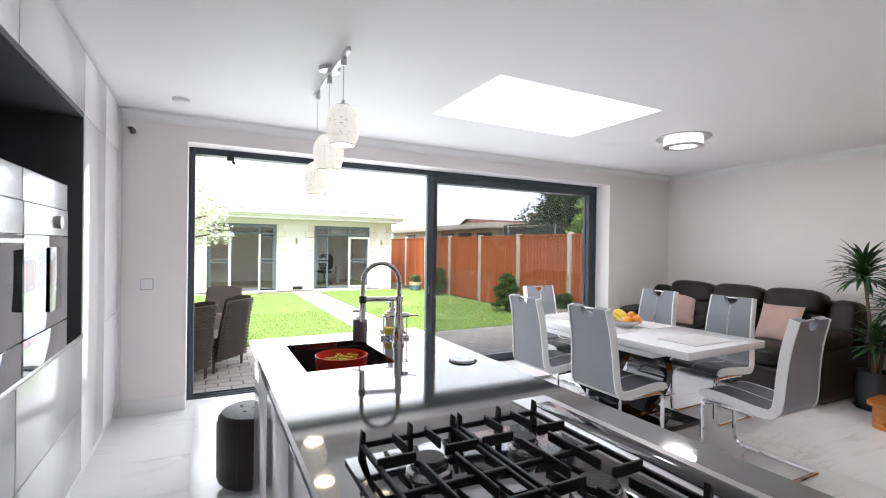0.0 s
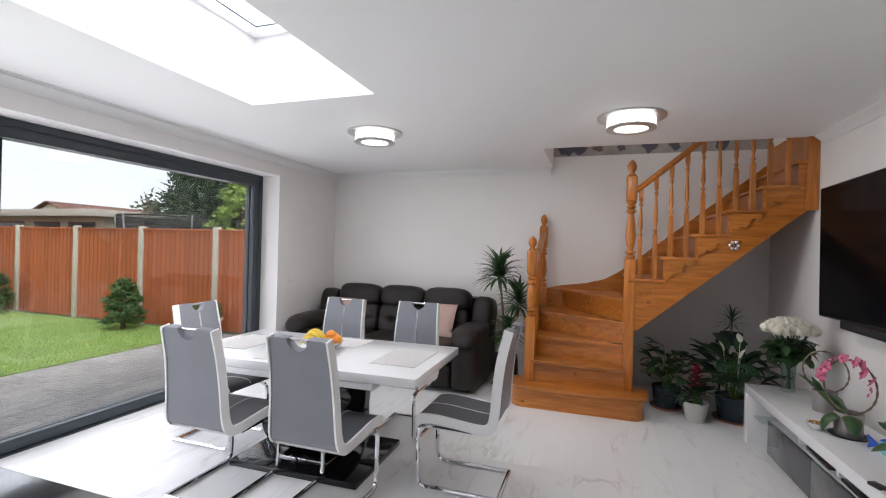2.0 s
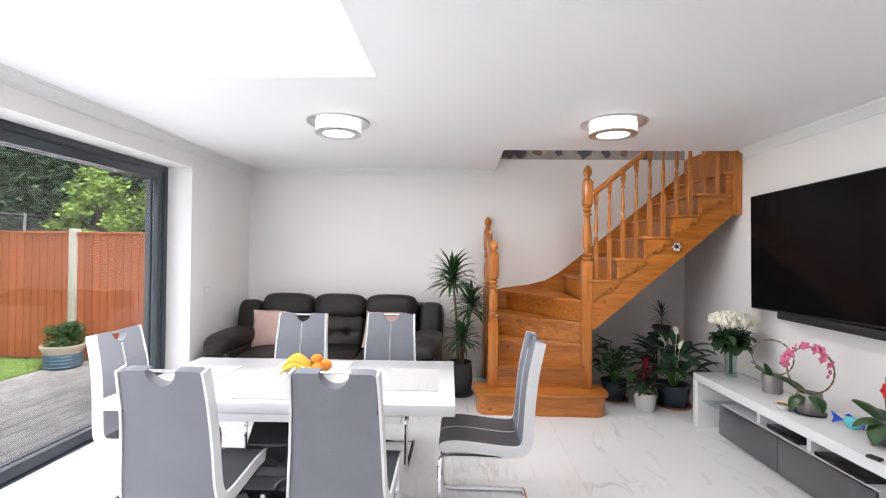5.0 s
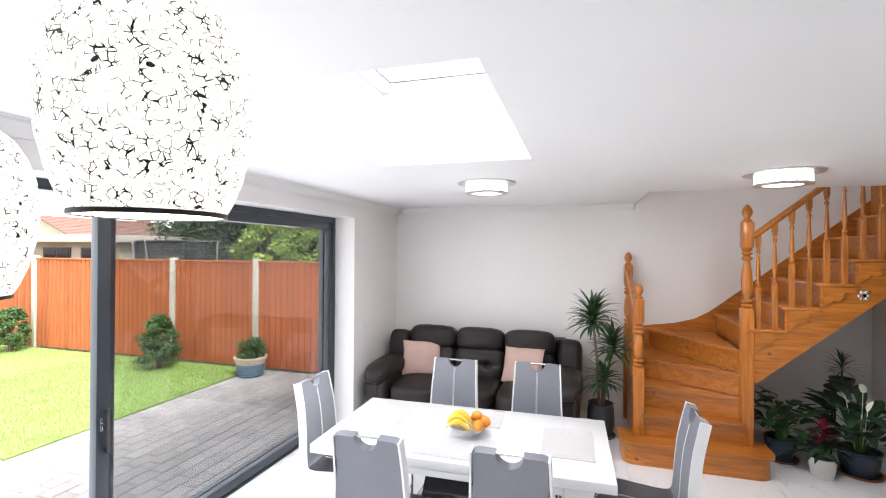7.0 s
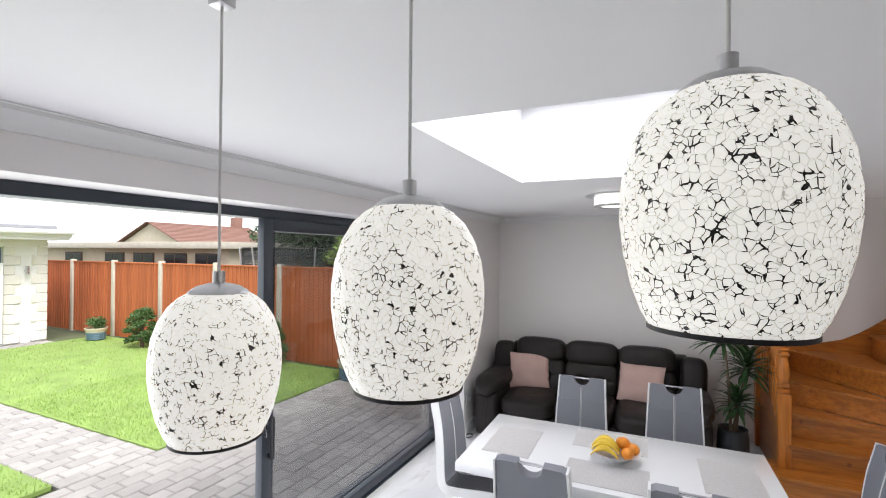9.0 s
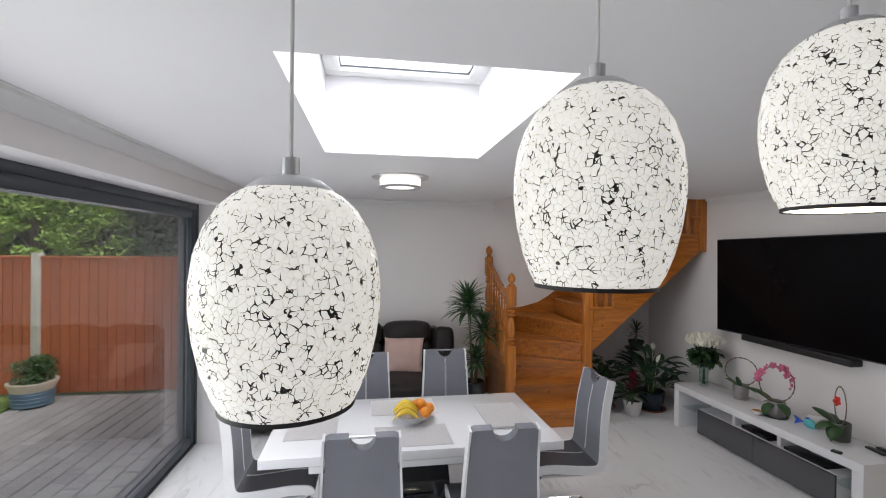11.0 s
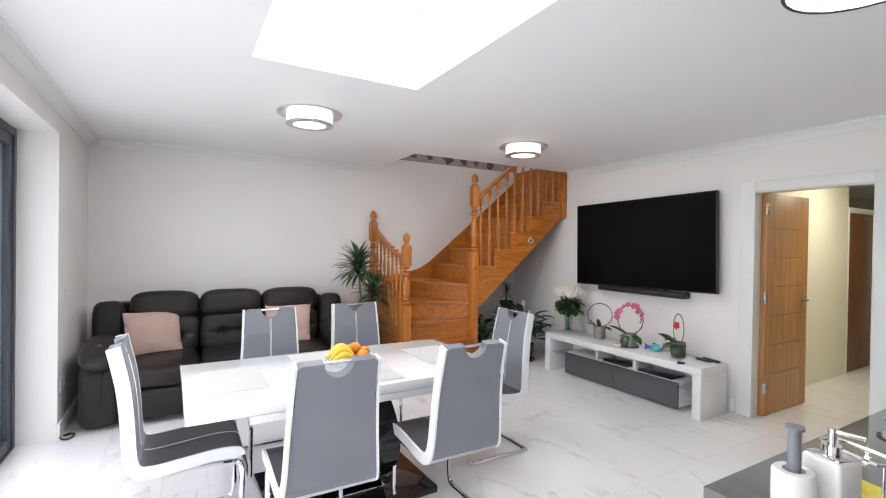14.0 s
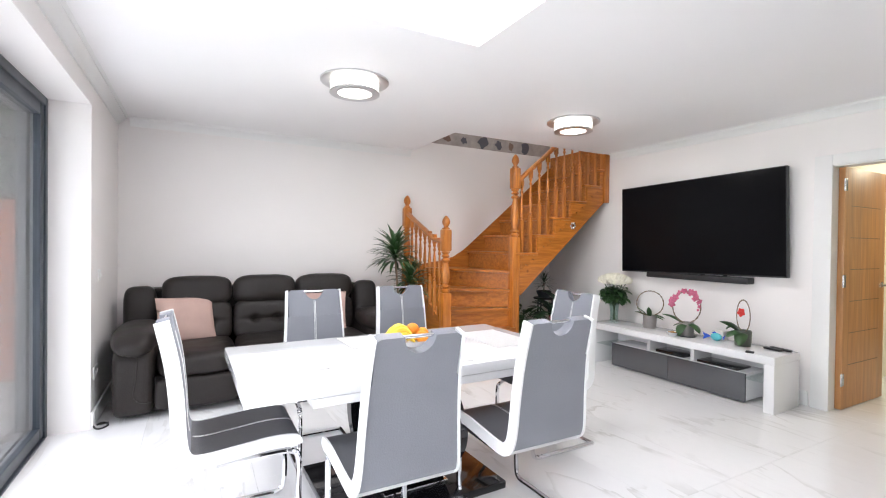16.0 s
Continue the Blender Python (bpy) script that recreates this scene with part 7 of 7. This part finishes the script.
def tree(name, at, label, height, spread, clumps, n, leaf, size, material, seed, low=0.25, cone=False):
    t = thing(name, at, label, "tree" if "tree" in name else "shrub")
    g = random.Random(seed)
    bm = B()
    r0 = 0.03 + 0.022 * height
    tube(bm, smooth_path([(0, 0, -0.05), (0.04 * height * g.uniform(-0.5, 0.5), 0.02 * height, height * 0.45), (0.03 * height * g.uniform(-1, 1), 0.0, height * 0.92)], 6), r0, 9, 0.25)
    part("trunk", bm, M_BARK, t)
    centres = []
    bm = B()
    for k in range(clumps):
        f = low + (1 - low) * (k + 0.5) / clumps
        a = k * 2.4 + g.uniform(-0.4, 0.4)
        reach = spread * ((1.05 - f) ** 0.8 if cone else math.sin(math.pi * min(0.96, 0.25 + 0.72 * f)) ** 0.7) * g.uniform(0.55, 1.0)
        c = Vector((reach * math.cos(a), reach * math.sin(a), height * f))
        tube(bm, smooth_path([(0, 0, max(0.1, height * f * 0.75)), (c.x * 0.5, c.y * 0.5, height * f * 0.92), c], 3), 0.012 * height, 5, 0.3)
        centres.append((c, spread * g.uniform(0.28, 0.46)))
    part("limb", bm, M_BARK, t)
    v, f = leaf_cloud(centres, n, size, seed)
    me = bpy.data.meshes.new("crown")
    me.from_pydata(v, [], f)
    me.materials.append(leaf)
    o = new("crown", me)
    o.parent = t
    return t


tree("conifer_tree", (12.6, 10.6, GZ), "large dark green conifer beyond the fence", 7.4, 3.0, 130, 80000, M_CONIF, 0.135, None, 31, 0.12)
tree("conifer_tree", (13.2, 14.2, GZ), "dark green conifer beyond the fence", 4.1, 1.7, 50, 24000, M_CONIF, 0.12, None, 32, 0.2)
tree("conifer_tree", (11.6, 7.0, GZ), "large dark green conifer beyond the fence", 6.6, 2.3, 90, 50000, M_CONIF, 0.13, None, 33, 0.12)
tree("garden_tree", (9.3, 9.0, GZ), "light green young tree behind the fence", 3.0, 0.75, 18, 3600, M_LIGHTF, 0.09, None, 34, 0.45)
tree("garden_tree", (10.1, 8.2, GZ), "light green young tree behind the fence", 2.85, 0.9, 18, 4200, M_LIGHTF, 0.09, None, 35, 0.45)
tree("blossom_tree", (-0.75, 10.6, GZ), "pale blossoming tree at the side of the lawn", 3.3, 1.15, 24, 7000, M_BLOSS, 0.085, None, 36, 0.5)
tree("box_bush", (6.35, 8.85, GZ), "rounded green garden shrub at the fence", 0.85, 0.29, 26, 5600, M_MIDF, 0.05, None, 37, 0.15)
tree("box_bush", (6.45, 12.6, GZ), "rounded green garden shrub at the fence", 0.8, 0.3, 24, 4200, M_MIDF, 0.05, None, 38, 0.15)
M_BLUEST = shade("blue_grey_glaze", (0.10, 0.17, 0.23), 0.4, 0, 0.2, 6, 0.1)
M_CREAMG = shade("cream_glaze", (0.62, 0.54, 0.42), 0.45, 0, 0.15, 6, 0.1)


def planter(at, s, seed, label):
    p = thing("garden_planter", at, label, "planter")
    bm = B()
    lathe(bm, [(0, 0), (0.16 * s, 0), (0.20 * s, 0.03 * s), (0.215 * s, 0.20 * s), (0.21 * s, 0.205 * s)], 28)
    part("lower_band", bm, M_BLUEST, p, "blue-grey ribbed lower pot")
    bm = B()
    lathe(bm, [(0.213 * s, 0.205 * s), (0.225 * s, 0.25 * s), (0.25 * s, 0.29 * s), (0.25 * s, 0.31 * s), (0.215 * s, 0.31 * s), (0.20 * s, 0.25 * s), (0, 0.25 * s)], 28)
    part("rim", bm, M_CREAMG, p)
    for k in range(4):
        bm = B()
        z = (0.04 + 0.045 * k) * s
        r = (0.2 + 0.004 * k) * s
        tube(bm, [(r * math.cos(q * math.pi / 14), r * math.sin(q * math.pi / 14), z) for q in range(29)], 0.008 * s, 5)
        part("rib", bm, M_BLUEST, p)
    g = random.Random(seed)
    cs = [(Vector((g.uniform(-0.1, 0.1) * s, g.uniform(-0.1, 0.1) * s, g.uniform(0.32, 0.55) * s)), 0.11 * s) for k in range(12)]
    v, f = leaf_cloud(cs, 1500, 0.05 * s, seed, 0.9)
    me = bpy.data.meshes.new("foliage")
    me.from_pydata(v, [], f)
    me.materials.append(M_MIDF)
    o = new("foliage", me)
    o.parent = p
    return p


planter((6.52, 7.18, GZ - 0.012), 1.0, 41, "striped blue and cream planter with a small shrub")
planter((6.45, 14.3, GZ + 0.008), 0.9, 42, "striped planter with a shrub at the far end of the lawn")
tr = thing("trampoline", (9.2, 10.9, GZ), "round trampoline with a dark safety net behind the fence", "trampoline")
M_NET = shade("dark_net", (0.06, 0.065, 0.07), 0.8)
bm = B()
ring = [(1.25 * math.cos(k * math.pi / 18), 1.25 * math.sin(k * math.pi / 18)) for k in range(37)]
tube(bm, [(x, y, 2.14) for x, y in ring], 0.022, 6)
part("top_ring", bm, M_BLACKMAT, tr)
bm = B()
tube(bm, [(x, y, 0.75) for x, y in ring], 0.03, 6)
part("bed_ring", bm, M_BLACKMAT, tr)
for k in range(6):
    bm = B()
    t = k * math.pi / 3
    tube(bm, [(1.27 * math.cos(t), 1.27 * math.sin(t), 0), (1.27 * math.cos(t), 1.27 * math.sin(t), 1.2), (1.4 * math.cos(t), 1.4 * math.sin(t), 2.16)], 0.02, 6)
    part("pole", bm, M_SATIN, tr)
bm = B()
for z in [1.70 + 0.035 * k for k in range(12)]:
    tube(bm, [(x, y, z) for x, y in ring], 0.006, 4)
for k in range(144):
    t = k * math.pi / 72
    x, y = 1.25 * math.cos(t), 1.25 * math.sin(t)
    tube(bm, [(x, y, 1.68), (x, y, 2.13)], 0.005, 3)
tagged(part("net", bm, M_NET, tr), kind="stuff")


# ---- garden furniture ----
def rattan_chair():
    c = thing("rattan_chair", (0, 0, GZ - 0.012), "dark brown woven rattan garden chair", "chair", "garden chairs")
    bm = B()
    box(bm, (-0.27, -0.25, 0.28), (0.27, 0.27, 0.42), 0.02)
    part("seat", bm, M_RATTAN, c)
    bm = B()
    rows = []
    for i in range(15):
        z = 0.14 + 0.72 * i / 14
        y = -0.26 - 0.11 * (i / 14) ** 1.5
        rows.append([bm.verts.new(((-0.27 + 0.54 * j / 10) * (1 - 0.12 * i / 14), y - 0.02 * math.cos((j - 5) / 5 * 1.4) + 0.005 * ((i + j) % 2), z + (0.03 * math.cos((j - 5) / 5 * 1.5) if i == 14 else 0))) for j in range(11)])
    for u, v in zip(rows, rows[1:]):
        for j in range(10):
            bm.faces.new((u[j], u[j + 1], v[j + 1], v[j]))
    ext = bmesh.ops.solidify(bm, geom=list(bm.faces), thickness=0.035)
    part("backrest", bm, M_RATTAN, c)
    bm = B()
    for i in range(34):
        f = (i + 0.5) / 34
        y, w = -0.315 - 0.11 * f ** 1.5, 0.27 * (1 - 0.12 * f)
        tube(bm, [(w * u, y + (0.02 if abs(u) > 0.9 else 0) + 0.006 * math.cos((k + i) * math.pi), 0.15 + 0.70 * f) for k, u in enumerate([-1 + q / 6 for q in range(13)])], 0.0085, 5)
    part("weave", bm, M_RATTAN, c, "horizontal woven rattan strands")
    for s in (-1, 1):
        bm = B()
        box(bm, (s * 0.285 - 0.03, -0.25, 0.30), (s * 0.285 + 0.03, 0.24, 0.62), 0.02)
        part("arm", bm, M_RATTAN, c)
        for y in (-0.24, 0.22):
            bm = B()
            rod(bm, (s * 0.25, y, 0.0), (s * 0.25, y, 0.3), 0.014, 0.024, 10)
            part("leg", bm, M_RATTAN, c)
    return c


rc = rattan_chair()
rc.matrix_world = pose(-0.17, 5.78, GZ - 0.012, 0, 0, 49)
copy_thing(rc, pose(0.23, 6.32, GZ - 0.012, 0, 0, 51))
copy_thing(rc, pose(0.28, 7.12, GZ - 0.012, 0, 0, 160))
gt = thing("garden_table", (-0.62, 6.62, GZ - 0.012), "glass-topped rattan garden table", "table")
bm = B()
lathe(bm, [(0, 0.70), (0.38, 0.70), (0.385, 0.71), (0.38, 0.72), (0, 0.72)], 36)
part("tabletop", bm, M_CLAYW, gt)
bm = B()
lathe(bm, [(0.0, 0.0), (0.22, 0.0), (0.14, 0.3), (0.14, 0.5), (0.24, 0.699), (0, 0.699)], 24)
part("base", bm, M_RATTAN, gt)

# ---- floor tiles and paving, piece by piece ----
def tile_mesh(name, w, d, h, bevel, material):
    bm = B()
    box(bm, (0, 0, -h), (w, d, 0), 0)
    if bevel:
        top = [e for e in bm.edges if all(v.co.z > -1e-5 for v in e.verts)]
        bmesh.ops.bevel(bm, geom=top, offset=bevel, segments=1, affect="EDGES")
    return finish(bm, name, material, False)


cache = {}
TW, TD = 1.2, 0.6


def lay(parent, x0, x1, y0, y1, name, w, d, gap, h, bevel, material, z, stagger=0.0, limit=10 ** 9, near=None, lift=0.0):
    """Lays rectangular pieces over a rectangle, cut at its borders."""
    made, rest = 0, []
    row = 0
    y = y0
    g = random.Random(7)
    while y < y1 - 0.01:
        x = x0 - (stagger * w if row % 2 else 0)
        while x < x1 - 0.01:
            a, b, c, e = max(x, x0), min(x + w, x1) - gap, y, min(y + d, y1) - gap
            if b - a > 0.02 and e - c > 0.02:
                key = (name, round(b - a, 3), round(e - c, 3))
                if near is None or near(a, c):
                    if made < limit:
                        if key not in cache:
                            cache[key] = tile_mesh(name, b - a, e - c, h, bevel, material)
                        o = new(name, cache[key])
                        o.parent = parent
                        o.location = (a, c, z + g.uniform(-lift, lift))
                        made += 1
                    else:
                        rest.append((a, b, c, e))
                else:
                    rest.append((a, b, c, e))
            x += w
        y += d
        row += 1
    return rest


lay(floor, XL, XR, YB, DY + 0.0, "tile", TW, TD, 0.0008, 0.01, 0.0004, M_FLOOR, 0.0)
lay(hall_floor, 1.67, 4.5, -6.9, YB, "tile", TW, TD, 0.002, 0.01, 0.0008, M_FLOOR, 0.0)
rest = lay(patio, -1.5, 6.86, 4.94, 7.355, "paver", 0.24, 0.16, 0.008, 0.04, 0.008, M_PAVE, GZ, 0.5, 300, lambda x, y: x > 2.4 and y < 7.3, 0.002)
rest += lay(patio, PX0, PX1, 7.36, 14.84, "paver", 0.24, 0.16, 0.008, 0.04, 0.008, M_PAVE, GZ, 0.5, 0, None)
rest += lay(patio, -4, 5.95, 14.85, 15.28, "paver", 0.24, 0.16, 0.008, 0.04, 0.008, M_PAVE, GZ, 0.5, 0, None)
verts, faces = [], []
for a, b, c, e in rest:
    i = len(verts)
    z = GZ + g.uniform(-0.002, 0.002)
    k = 0.008
    verts += [(a, c, z - 0.012), (b, c, z - 0.012), (b, e, z - 0.012), (a, e, z - 0.012), (a + k, c + k, z), (b - k, c + k, z), (b - k, e - k, z), (a + k, e - k, z)]
    faces += [(i + 4, i + 5, i + 6, i + 7)] + [(i + q, i + (q + 1) % 4, i + 4 + (q + 1) % 4, i + 4 + q) for q in range(4)]
me = bpy.data.meshes.new("paving")
me.from_pydata(verts, [], faces)
me.materials.append(M_PAVE)
o = new("paving", me)
o.parent = patio
tagged(o, kind="stuff")
